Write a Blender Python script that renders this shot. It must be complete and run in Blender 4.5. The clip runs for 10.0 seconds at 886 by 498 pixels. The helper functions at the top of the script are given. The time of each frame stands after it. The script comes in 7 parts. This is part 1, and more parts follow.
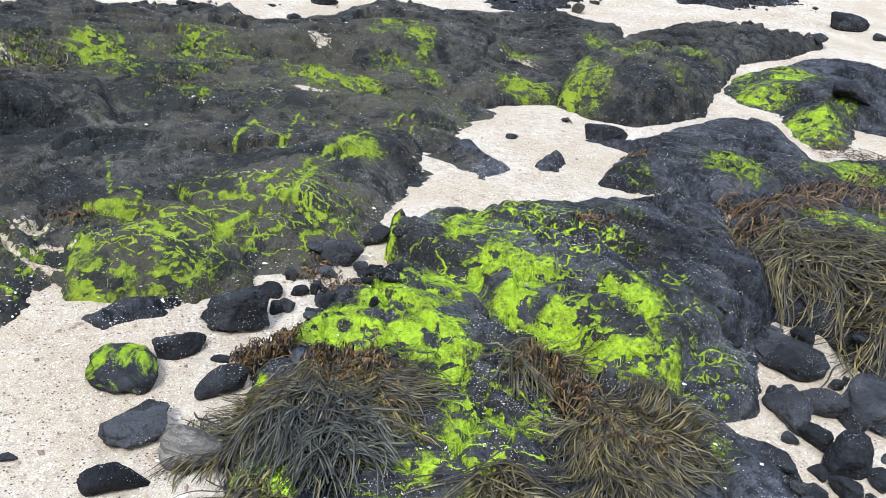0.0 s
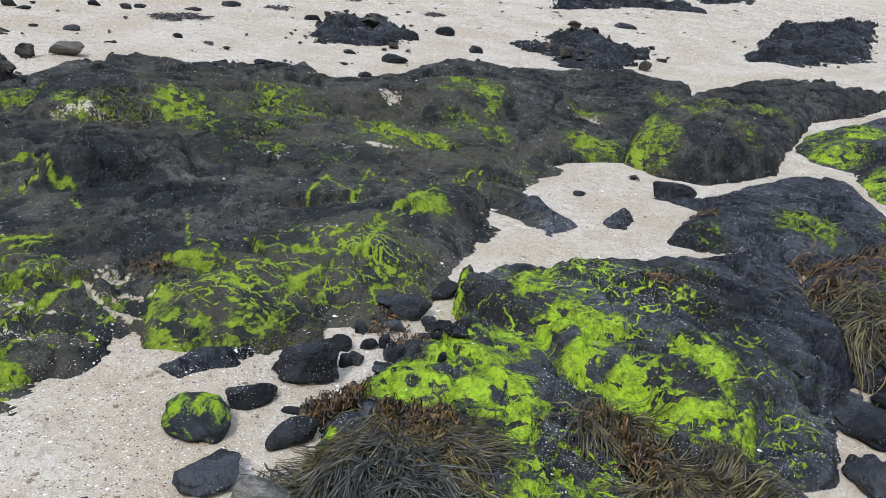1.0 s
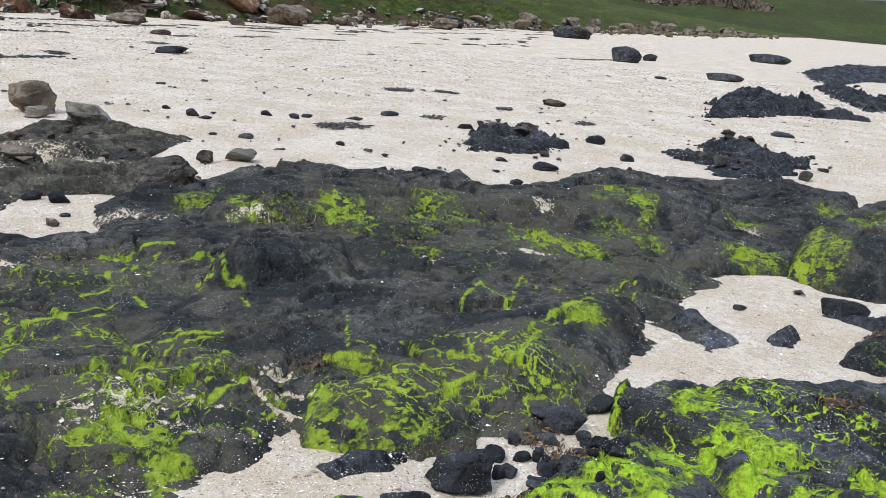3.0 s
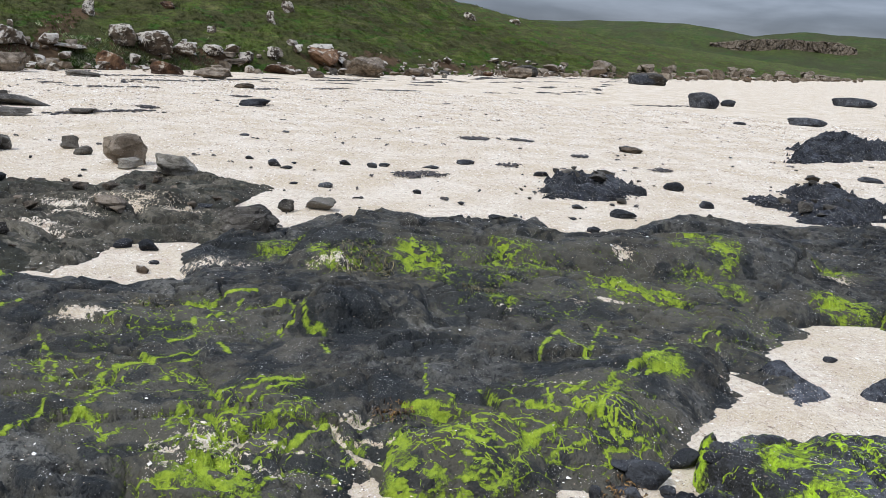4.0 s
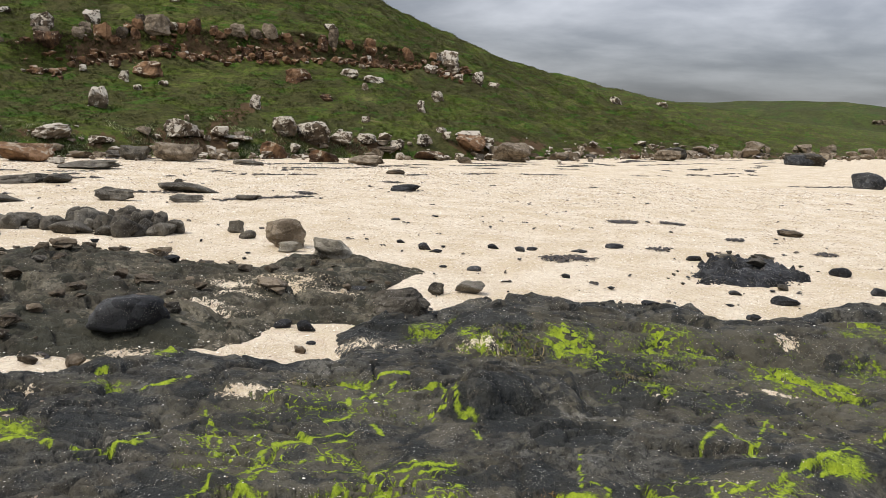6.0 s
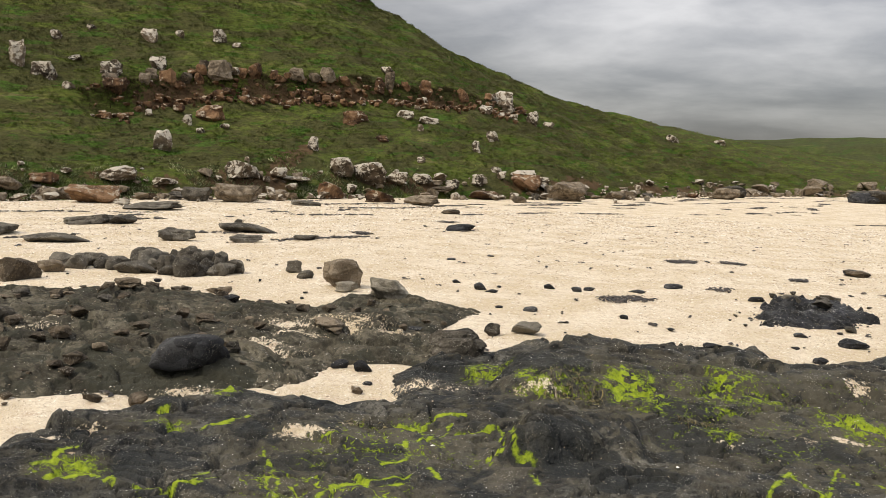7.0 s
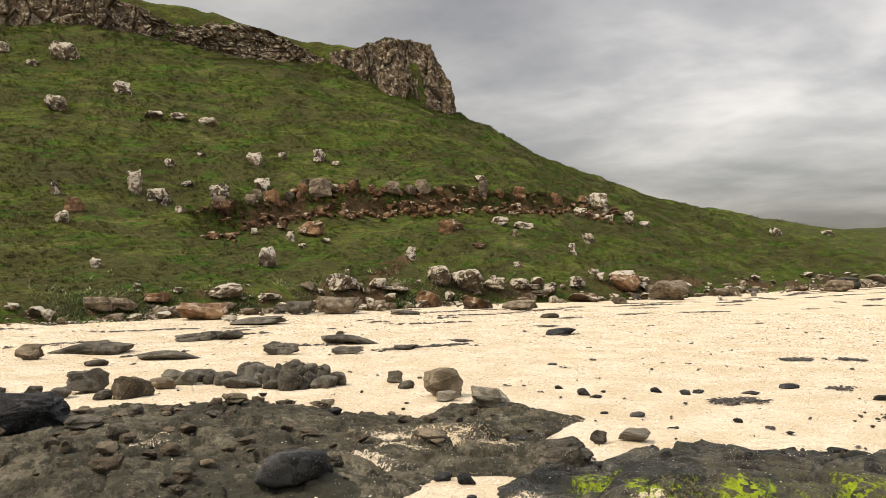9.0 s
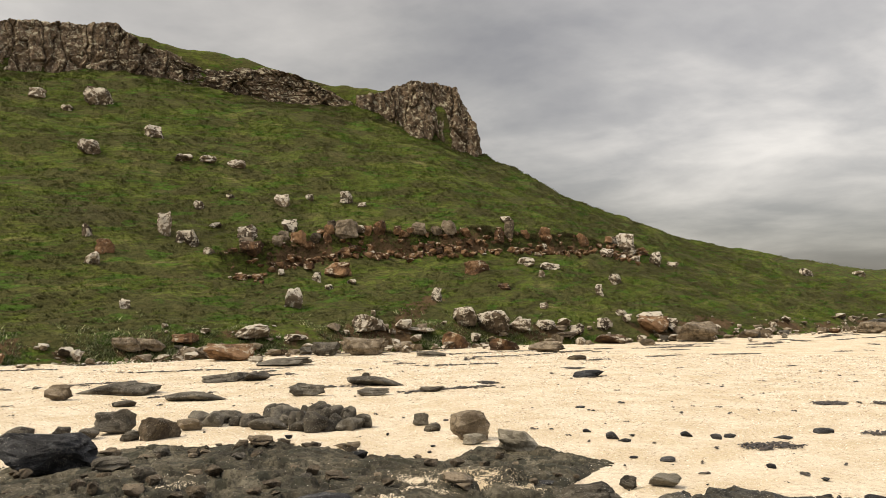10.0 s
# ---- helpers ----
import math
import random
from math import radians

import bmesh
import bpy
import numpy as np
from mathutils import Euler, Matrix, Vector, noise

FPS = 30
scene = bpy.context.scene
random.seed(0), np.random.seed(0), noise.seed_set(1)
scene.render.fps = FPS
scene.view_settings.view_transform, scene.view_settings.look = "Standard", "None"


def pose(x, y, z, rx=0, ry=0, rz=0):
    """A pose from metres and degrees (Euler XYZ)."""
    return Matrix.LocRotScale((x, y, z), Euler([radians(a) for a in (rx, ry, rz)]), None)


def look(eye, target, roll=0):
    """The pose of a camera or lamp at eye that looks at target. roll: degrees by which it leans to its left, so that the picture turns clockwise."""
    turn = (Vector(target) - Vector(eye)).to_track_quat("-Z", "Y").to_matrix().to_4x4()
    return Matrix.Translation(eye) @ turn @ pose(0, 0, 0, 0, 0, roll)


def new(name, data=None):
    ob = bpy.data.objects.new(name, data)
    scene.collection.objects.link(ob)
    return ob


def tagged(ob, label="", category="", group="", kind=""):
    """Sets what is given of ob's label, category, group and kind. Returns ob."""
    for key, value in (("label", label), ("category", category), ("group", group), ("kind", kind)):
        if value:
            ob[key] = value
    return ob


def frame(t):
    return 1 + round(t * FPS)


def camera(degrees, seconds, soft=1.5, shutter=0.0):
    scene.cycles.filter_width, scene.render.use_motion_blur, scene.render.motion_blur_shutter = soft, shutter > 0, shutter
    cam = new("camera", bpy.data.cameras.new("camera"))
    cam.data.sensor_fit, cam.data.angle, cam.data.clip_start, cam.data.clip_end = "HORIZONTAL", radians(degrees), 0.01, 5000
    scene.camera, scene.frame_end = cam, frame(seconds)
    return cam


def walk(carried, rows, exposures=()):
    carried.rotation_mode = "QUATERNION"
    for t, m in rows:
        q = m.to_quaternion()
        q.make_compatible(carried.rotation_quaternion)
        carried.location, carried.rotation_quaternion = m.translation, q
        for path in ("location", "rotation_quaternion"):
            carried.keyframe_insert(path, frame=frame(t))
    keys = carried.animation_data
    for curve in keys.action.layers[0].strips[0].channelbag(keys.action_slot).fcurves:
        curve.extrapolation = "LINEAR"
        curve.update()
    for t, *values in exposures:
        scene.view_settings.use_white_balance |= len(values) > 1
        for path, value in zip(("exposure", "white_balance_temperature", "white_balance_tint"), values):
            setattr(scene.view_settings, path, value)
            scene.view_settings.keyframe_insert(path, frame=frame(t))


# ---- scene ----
cam = camera(54.96, 10.0, 0.3)
PATH = [
    (0.0, pose(0.000, 0.000, 1.700, 64.49, -7.05, 3.35)),
    (0.5, pose(-0.015, -0.009, 1.710, 66.06, -6.72, 5.49)),
    (1.0, pose(-0.031, -0.019, 1.716, 67.59, -6.30, 7.56)),
    (1.5, pose(-0.047, -0.023, 1.722, 68.94, -5.94, 10.03)),
    (2.0, pose(-0.069, -0.016, 1.726, 70.31, -5.83, 12.27)),
    (2.5, pose(-0.092, -0.020, 1.730, 71.93, -5.57, 14.61)),
    (4.0, pose(-0.129, -0.041, 1.739, 76.33, -3.90, 21.93)),
    (4.5, pose(-0.141, -0.050, 1.743, 77.46, -3.67, 24.11)),
    (5.0, pose(-0.157, -0.053, 1.745, 78.70, -3.56, 26.54)),
    (5.5, pose(-0.170, -0.052, 1.745, 80.03, -3.10, 29.06)),
    (7.0, pose(-0.199, -0.055, 1.758, 83.82, -2.19, 35.15)),
    (7.5, pose(-0.202, -0.057, 1.763, 85.30, -1.84, 36.39)),
    (8.0, pose(-0.201, -0.049, 1.771, 87.72, -0.28, 38.77)),
    (8.5, pose(-0.197, -0.044, 1.775, 89.30, 0.13, 40.26)),
    (9.0, pose(-0.198, -0.048, 1.775, 90.80, 0.39, 41.61)),
    (9.5, pose(-0.201, -0.052, 1.778, 92.25, 0.41, 42.60)),
    (10.0, pose(-0.204, -0.051, 1.781, 93.56, 0.37, 43.34)),
]
EXPOSURES = [(0.0, 0.5, 5900, 9), (0.5, 0.22, 5850, 9), (1.0, -0.02, 5850, 9), (1.5, -0.03, 5850, 9), (2.0, 0.09, 5850, 9), (2.5, 0.12, 5900, 9), (5.0, 0.28, 6400, 10), (7.0, 0.26, 7900, 9), (9.0, 0.46, 8600, 9), (10.0, 0.40, 8800, 9)]
walk(cam, PATH, EXPOSURES)

# ---- node helpers ----


class Nodes:
    """Shortcuts for building a node tree."""

    def __init__(self, tree):
        self.t = tree
        tree.nodes.clear()

    def put(self, socket, value):
        if isinstance(value, bpy.types.NodeSocket):
            self.t.links.new(value, socket)
        elif value is not None:
            socket.default_value = value

    def pos(self):
        return self.t.nodes.new("ShaderNodeNewGeometry").outputs["Position"]

    def normal_z(self):
        g = self.t.nodes.new("ShaderNodeNewGeometry")
        s = self.t.nodes.new("ShaderNodeSeparateXYZ")
        self.put(s.inputs[0], g.outputs["Normal"])
        return s.outputs[2]

    def local(self):
        return self.t.nodes.new("ShaderNodeTexCoord").outputs["Object"]

    def rand(self):
        return self.t.nodes.new("ShaderNodeObjectInfo").outputs["Random"]

    def island(self):
        return self.t.nodes.new("ShaderNodeNewGeometry").outputs["Random Per Island"]

    def attr(self, name):
        n = self.t.nodes.new("ShaderNodeAttribute")
        n.attribute_name = name
        return n.outputs["Fac"]

    def stretch(self, vec, sx, sy, sz, turn=0.0):
        n = self.t.nodes.new("ShaderNodeMapping")
        self.put(n.inputs["Vector"], vec)
        n.inputs["Scale"].default_value = (sx, sy, sz)
        n.inputs["Rotation"].default_value = (0, 0, radians(turn))
        return n.outputs[0]

    def noise(self, vec, scale, detail=4.0, rough=0.55, distort=0.0):
        n = self.t.nodes.new("ShaderNodeTexNoise")
        self.put(n.inputs["Vector"], vec)
        self.put(n.inputs["Scale"], scale)
        self.put(n.inputs["Detail"], detail)
        self.put(n.inputs["Roughness"], rough)
        self.put(n.inputs["Distortion"], distort)
        return n.outputs["Fac"]

    def cells(self, vec, scale, feature="F1", out="Distance"):
        n = self.t.nodes.new("ShaderNodeTexVoronoi")
        n.feature = feature
        self.put(n.inputs["Vector"], vec)
        self.put(n.inputs["Scale"], scale)
        return n.outputs[out]

    def warp(self, vec, scale, amount):
        n = self.t.nodes.new("ShaderNodeTexNoise")
        self.put(n.inputs["Vector"], vec)
        self.put(n.inputs["Scale"], scale)
        self.put(n.inputs["Detail"], 3.0)
        a, b = self.t.nodes.new("ShaderNodeVectorMath"), self.t.nodes.new("ShaderNodeVectorMath")
        a.operation, b.operation = "MULTIPLY_ADD", "ADD"
        self.put(a.inputs[0], n.outputs["Color"])
        a.inputs[1].default_value, a.inputs[2].default_value = (amount,) * 3, (-amount / 2,) * 3
        self.put(b.inputs[0], vec)
        self.put(b.inputs[1], a.outputs[0])
        return b.outputs[0]

    def math(self, op, a, b=None, clamp=False):
        n = self.t.nodes.new("ShaderNodeMath")
        n.operation, n.use_clamp = op, clamp
        self.put(n.inputs[0], a)
        self.put(n.inputs[1], b)
        return n.outputs[0]

    def step(self, value, low, high, to_low=0.0, to_high=1.0):
        n = self.t.nodes.new("ShaderNodeMapRange")
        n.interpolation_type = "SMOOTHSTEP"
        self.put(n.inputs[0], value)
        for i, v in enumerate((low, high, to_low, to_high)):
            self.put(n.inputs[i + 1], v)
        return n.outputs[0]

    def mix(self, fac, a, b, blend="MIX"):
        n = self.t.nodes.new("ShaderNodeMix")
        n.data_type, n.blend_type = "RGBA", blend
        self.put(n.inputs[0], fac)
        self.put(n.inputs[6], (*a, 1) if isinstance(a, tuple) else a)
        self.put(n.inputs[7], (*b, 1) if isinstance(b, tuple) else b)
        return n.outputs[2]

    def ramp(self, fac, stops):
        n = self.t.nodes.new("ShaderNodeValToRGB")
        self.put(n.inputs[0], fac)
        e = n.color_ramp.elements
        while len(e) < len(stops):
            e.new(0.5)
        for k, (at, c) in enumerate(stops):
            e[k].position, e[k].color = at, (*c, 1)
        return n.outputs[0]

    def bump(self, height, strength, distance, normal=None):
        n = self.t.nodes.new("ShaderNodeBump")
        self.put(n.inputs["Height"], height)
        self.put(n.inputs["Strength"], strength)
        self.put(n.inputs["Distance"], distance)
        self.put(n.inputs["Normal"], normal)
        return n.outputs[0]

    def finish(self, color, rough, normal=None, spec=0.4, through=None):
        b = self.t.nodes.new("ShaderNodeBsdfPrincipled")
        o = self.t.nodes.new("ShaderNodeOutputMaterial")
        self.put(b.inputs["Base Color"], (*color, 1) if isinstance(color, tuple) else color)
        self.put(b.inputs["Roughness"], rough)
        self.put(b.inputs["Normal"], normal)
        self.put(b.inputs["Specular IOR Level"], spec)
        self.put(o.inputs[0], b.outputs[0])


def material(name):
    m = bpy.data.materials.new(name)
    m.use_nodes = True
    return m, Nodes(m.node_tree)


# ---- overcast sky and veiled sun ----
SUN_UP, SUN_TURN = 50.0, 205.0
world = bpy.data.worlds.new("overcast_sky")
scene.world = world
world.use_nodes = True
w = Nodes(world.node_tree)
sky = world.node_tree.nodes.new("ShaderNodeTexSky")
sky.sky_type, sky.sun_disc = "NISHITA", False
sky.sun_elevation, sky.sun_rotation = radians(SUN_UP), radians(SUN_TURN)
way = world.node_tree.nodes.new("ShaderNodeTexCoord").outputs["Generated"]
axes = world.node_tree.nodes.new("ShaderNodeSeparateXYZ")
w.put(axes.inputs[0], way)
up = w.math("MAXIMUM", axes.outputs[2], 0.0)
flat = world.node_tree.nodes.new("ShaderNodeCombineXYZ")
deep = w.math("ADD", up, 0.16)
w.put(flat.inputs[0], w.math("DIVIDE", axes.outputs[0], deep))
w.put(flat.inputs[1], w.math("DIVIDE", axes.outputs[1], deep))
drift = w.stretch(flat.outputs[0], 1.0, 1.0, 1.0, 0.0)
big = w.noise(drift, 0.85, 7.0, 0.5, 0.35)
soft = w.noise(drift, 2.6, 6.0, 0.55, 0.2)
cover = w.math("ADD", w.math("MULTIPLY", big, 0.75), w.math("MULTIPLY", soft, 0.25))
clouds = w.ramp(cover, [(0.36, (0.34, 0.35, 0.385)), (0.46, (0.47, 0.48, 0.505)), (0.53, (0.62, 0.625, 0.64)), (0.62, (0.82, 0.82, 0.825))])
lift = w.step(up, 0.0, 0.20, 0.24, 0.80)
lift = w.math("MULTIPLY", lift, w.step(axes.outputs[0], -0.74, -0.38, 0.68, 1.0))
lift = w.math("ADD", lift, w.step(up, 0.4, 0.95, 0.0, 1.25))
clouds = w.mix(1.0, w.mix(1.0, clouds, lift, "MULTIPLY"), (0.90, 0.98, 1.17), "MULTIPLY")
veil = w.mix(0.012, clouds, sky.outputs[0])
back = world.node_tree.nodes.new("ShaderNodeBackground")
w.put(back.inputs[0], veil)
back.inputs[1].default_value = 1.0
w.put(world.node_tree.nodes.new("ShaderNodeOutputWorld").inputs[0], back.outputs[0])

sun = new("sun", bpy.data.lights.new("sun", "SUN"))
sun.data.energy, sun.data.angle, sun.data.color = 2.3, radians(12), (1.0, 0.955, 0.88)
sun.matrix_world = look((0, 0, 0), (-math.sin(radians(SUN_TURN)) * math.cos(radians(SUN_UP)), -math.cos(radians(SUN_TURN)) * math.cos(radians(SUN_UP)), -math.sin(radians(SUN_UP))))

# ---- materials ----
SAND_PALE, SAND_WARM, SAND_PINK = (0.69, 0.605, 0.475), (0.55, 0.45, 0.305), (0.55, 0.44, 0.325)
ALGA_DARK, ALGA_EDGE, ALGA_BRIGHT, ALGA_OLIVE = (0.13, 0.21, 0.012), (0.20, 0.27, 0.024), (0.46, 0.66, 0.022), (0.088, 0.080, 0.058)


def sand_color(g, p):
    grain = g.math("MULTIPLY", g.cells(p, 420.0, out="Color"), 1.0)
    tone = g.mix(g.step(g.noise(p, 1.1, 6.0, 0.65), 0.38, 0.62), SAND_PALE, SAND_WARM)
    tone = g.mix(g.step(g.noise(p, 9.0, 4.0), 0.5, 0.7), tone, SAND_PINK)
    tone = g.mix(0.6, tone, grain, "SOFT_LIGHT")
    tone = g.mix(g.step(g.noise(p, 95.0, 4.0, 0.75), 0.53, 0.68, 0.0, 0.6), tone, (0.34, 0.265, 0.21))
    tone = g.mix(g.step(g.cells(p, 150.0), 0.42, 0.2, 0.0, 0.5), tone, (0.86, 0.83, 0.78))
    tone = g.mix(g.step(g.noise(p, 26.0, 7.0, 0.82), 0.49, 0.60, 0.0, 0.55), tone, (0.38, 0.29, 0.21))
    fleck = g.math("MULTIPLY", g.step(g.cells(p, 62.0), 0.27, 0.17), g.step(g.noise(p, 11.0, 4.0, 0.7), 0.46, 0.56))
    tone = g.mix(fleck, tone, (0.10, 0.075, 0.06))
    shell = g.math("MULTIPLY", g.step(g.cells(p, 70.0), 0.17, 0.12), g.step(g.noise(p, 8.0), 0.5, 0.6))
    return g.mix(shell, tone, (0.88, 0.86, 0.82))


def make_sand():
    m, g = material("coral_sand")
    p = g.pos()
    bumps = g.math("ADD", g.noise(p, 260.0, 3.0), g.math("MULTIPLY", g.noise(p, 22.0, 5.0), 2.5))
    g.finish(sand_color(g, p), 0.9, g.bump(bumps, 0.55, 0.012), 0.2)
    return m


def make_rock(name, dark, mid, pale, film, dry=0.0, barnacle=0.55, bright=(0.42, 0.61, 0.026), thin=0.95):
    """Sea-washed basalt with a film of algae; the mesh says where the algae and the shell grit lie."""
    m, g = material(name)
    p = g.pos()
    broad = g.noise(p, 1.7, 6.0, 0.6, 0.4)
    tone = g.ramp(broad, [(0.40, dark), (0.51, mid), (0.67, pale)])
    fine = g.noise(p, 46.0, 6.0, 0.75)
    tone = g.mix(g.step(fine, 0.46, 0.66, 0.0, 0.42), tone, pale)
    tone = g.mix(g.step(g.noise(p, 30.0, 6.0, 0.75), 0.51, 0.40, 0.0, 0.7), tone, dark)
    chips = g.math("MULTIPLY", g.cells(g.warp(p, 9.0, 0.08), 24.0, out="Color"), 1.0)
    tone = g.mix(0.55, tone, chips, "SOFT_LIGHT")
    if dry > 0.2:
        tone = g.mix(g.step(g.noise(p, 2.6, 5.0, 0.6, 0.5), 0.50, 0.62, 0.0, 0.36), tone, (0.098, 0.084, 0.062))
    wet = g.step(g.math("ADD", g.noise(p, 4.2, 5.0, 0.6, 0.6), g.math("MULTIPLY", g.attr("damp"), 0.26)), 0.53, 0.58)
    tone = g.mix(g.math("MULTIPLY", wet, 0.55 + 0.6 * dry), tone, tuple(v * k for v, k in zip(dark, (1.4, 1.5, 1.4 + 0.5 * (dry < 0.2)))))
    # dark joint lines; part of the crevices' shade is painted in here
    tone = g.mix(g.math("MULTIPLY", g.attr("crack"), 0.95), tone, dark)
    alga = g.attr("algae")
    film_fac = g.step(g.math("ADD", g.math("MULTIPLY", g.math("MAXIMUM", alga, g.attr("veins")), 0.4), g.noise(p, 7.0, 6.0, 0.7)), 0.44, 0.74, 0.0, film)
    film_fac = g.math("MULTIPLY", film_fac, g.math("SUBTRACT", 1.0, g.math("MULTIPLY", wet, 0.75)))
    tone = g.mix(film_fac, tone, ALGA_OLIVE)
    specks = g.math("MULTIPLY", g.step(g.cells(p, 105.0), 0.24, 0.14), g.step(g.noise(p, 5.5, 5.0, 0.75), barnacle - 0.05, barnacle + 0.09))
    tone = g.mix(specks, tone, (0.62, 0.60, 0.55))
    drift = g.stretch(p, 1.0, 0.55, 1.0, 32.0)
    ragged = g.math("MULTIPLY", g.math("SUBTRACT", g.noise(drift, 14.0, 6.0, 0.62, 1.2), 0.5), 0.85)
    ragged = g.math("ADD", ragged, g.math("MULTIPLY", g.math("SUBTRACT", g.noise(p, 48.0, 5.0, 0.75), 0.5), 1.35))
    bent = g.stretch(g.warp(g.warp(p, 3.0, 0.30), 17.0, 0.05), 1.0, 1.9, 1.5, 24.0)
    wide = g.cells(bent, 3.3, "DISTANCE_TO_EDGE")
    fine_net = g.cells(bent, 8.5, "DISTANCE_TO_EDGE")
    patchy = g.noise(p, 4.0, 4.0, 0.65, 0.6)
    lines = g.math("MAXIMUM", g.step(wide, 0.05, 0.004), g.math("MULTIPLY", g.step(fine_net, 0.075, 0.008), g.step(patchy, 0.47, 0.58)))
    lines = g.math("MULTIPLY", lines, g.step(patchy, 0.30, 0.52, 0.35, 1.15))
    alga = g.math("MAXIMUM", alga, g.math("MULTIPLY", g.attr("veins"), g.math("MULTIPLY", lines, 0.9)))
    holes = g.step(g.noise(g.stretch(g.warp(p, 8.0, 0.06), 0.55, 1.0, 1.0, -20.0), 19.0, 2.0, 0.5), 0.545, 0.60, 0.0, 0.62)
    level = g.math("SUBTRACT", g.math("ADD", alga, ragged), holes)
    comb = g.noise(g.stretch(g.warp(p, 6.0, 0.10), 1.0, 0.22, 1.0, 25.0), 90.0, 4.0, 0.7)
    level = g.math("ADD", level, g.math("MULTIPLY", g.math("SUBTRACT", comb, 0.5), 0.55))
    thread = g.math("ADD", g.math("MULTIPLY", g.math("SUBTRACT", comb, 0.5), 0.7), g.math("MULTIPLY", g.math("SUBTRACT", g.noise(p, 34.0, 5.0, 0.7), 0.5), 0.8))
    level = g.math("MAXIMUM", level, g.math("ADD", g.attr("strings"), thread))
    green = g.step(level, 0.30, 0.66)
    hue = g.mix(g.step(level, 0.34, 0.72), (0.050, 0.064, 0.014), ALGA_EDGE)
    hue = g.mix(g.step(level, 0.58, 1.05), hue, bright)
    hue = g.mix(g.step(g.noise(p, 42.0, 5.0, 0.7), 0.45, 0.75, 0.0, 0.6), hue, ALGA_DARK)
    tone = g.mix(g.math("MULTIPLY", green, thin), tone, hue)
    grit = g.attr("grit")
    grit_fac = g.step(g.math("ADD", grit, g.math("MULTIPLY", g.math("SUBTRACT", g.noise(p, 38.0, 5.0, 0.75), 0.5), 2.8)), 0.44, 0.54)
    tone = g.mix(grit_fac, tone, sand_color(g, p))
    rough = g.mix(g.math("MULTIPLY", wet, 1.0 - dry), (0.85, 0.85, 0.85), (0.36, 0.36, 0.36))
    rough = g.mix(g.math("MAXIMUM", green, grit_fac), rough, (0.8, 0.8, 0.8))
    relief = g.math("ADD", g.math("MULTIPLY", g.noise(p, 11.0, 5.0, 0.6), 3.0), g.math("MULTIPLY", g.noise(p, 90.0, 3.0, 0.6), 0.45))
    pits = g.bump(relief, 1.0, 0.020)
    pits = g.bump(green, 0.4, 0.006, pits)
    g.finish(tone, rough, pits, 0.2)
    return m


def make_stone(name, dark, mid, pale, lichen=None, amount=0.55, scale=1.0, moss=0.0, streak=False, depth=0.015):
    """Loose stone; varies from object to object; lichen on dry rock, algae on sea stones."""
    m, g = material(name)
    p = g.pos()
    q = g.stretch(p, 1, 1, 7.0 if streak else 1.0)
    broad = g.math("ADD", g.noise(q, 3.0 * scale, 6.0, 0.6, 0.3), g.math("MULTIPLY", g.math("SUBTRACT", g.rand(), 0.5), 0.28))
    tone = g.ramp(broad, [(0.36, dark), (0.5, mid), (0.64, pale)])
    tone = g.mix(g.step(g.noise(p, 34.0 * scale, 5.0, 0.7), 0.35, 0.8, 0.0, 0.5), tone, pale)
    tone = g.mix(0.6, tone, g.math("MULTIPLY", g.cells(g.warp(p, 6.0 * scale, 0.12 / scale), 9.0 * scale, out="Color"), 1.0), "SOFT_LIGHT")
    if streak:
        tone = g.mix(g.step(g.noise(g.stretch(g.warp(g.local(), 3.0, 0.15), 1.0, 1.5, 16.0), 1.6, 4.0, 0.6), 0.42, 0.58, 0.0, 0.7), tone, dark)
    tone = g.mix(g.step(g.noise(p, 60.0 * scale, 5.0, 0.8), 0.47, 0.37, 0.0, 0.65), tone, dark)
    if lichen:
        spot = g.math("ADD", g.noise(p, 5.0 * scale, 7.0, 0.72, 0.4), g.math("MULTIPLY", g.normal_z(), 0.10))
        tone = g.mix(g.step(spot, amount, amount + 0.07), tone, lichen)
    else:
        specks = g.math("MULTIPLY", g.step(g.cells(p, 110.0), 0.25, 0.15), g.step(g.noise(p, 9.0, 4.0, 0.7), 0.47, 0.60))
        tone = g.mix(specks, tone, (0.5, 0.48, 0.44))
    green = 0.0
    if moss:
        spot = g.math("ADD", g.noise(p, 4.0, 6.0, 0.75, 0.8), g.math("MULTIPLY", g.normal_z(), 0.08))
        green = g.step(spot, 0.98 - moss, 1.1 - moss)
        tone = g.mix(green, tone, g.mix(g.noise(p, 24.0), ALGA_DARK, ALGA_BRIGHT))
    relief = g.math("ADD", g.math("MULTIPLY", g.noise(p, 9.0 * scale, 6.0, 0.65), 2.5), g.noise(p, 70.0 * scale, 4.0))
    g.finish(tone, 0.8, g.bump(relief, 1.0, depth / scale), 0.2)
    return m


def make_weed(name, dark, mid, pale):
    m, g = material(name)
    r = g.island()
    tone = g.ramp(r, [(0.0, dark), (0.5, mid), (1.0, pale)])
    tone = g.mix(g.step(g.noise(g.pos(), 22.0, 4.0), 0.40, 0.66, 0.0, 0.85), tone, dark)
    g.finish(tone, 0.42, None, 0.5)
    return m


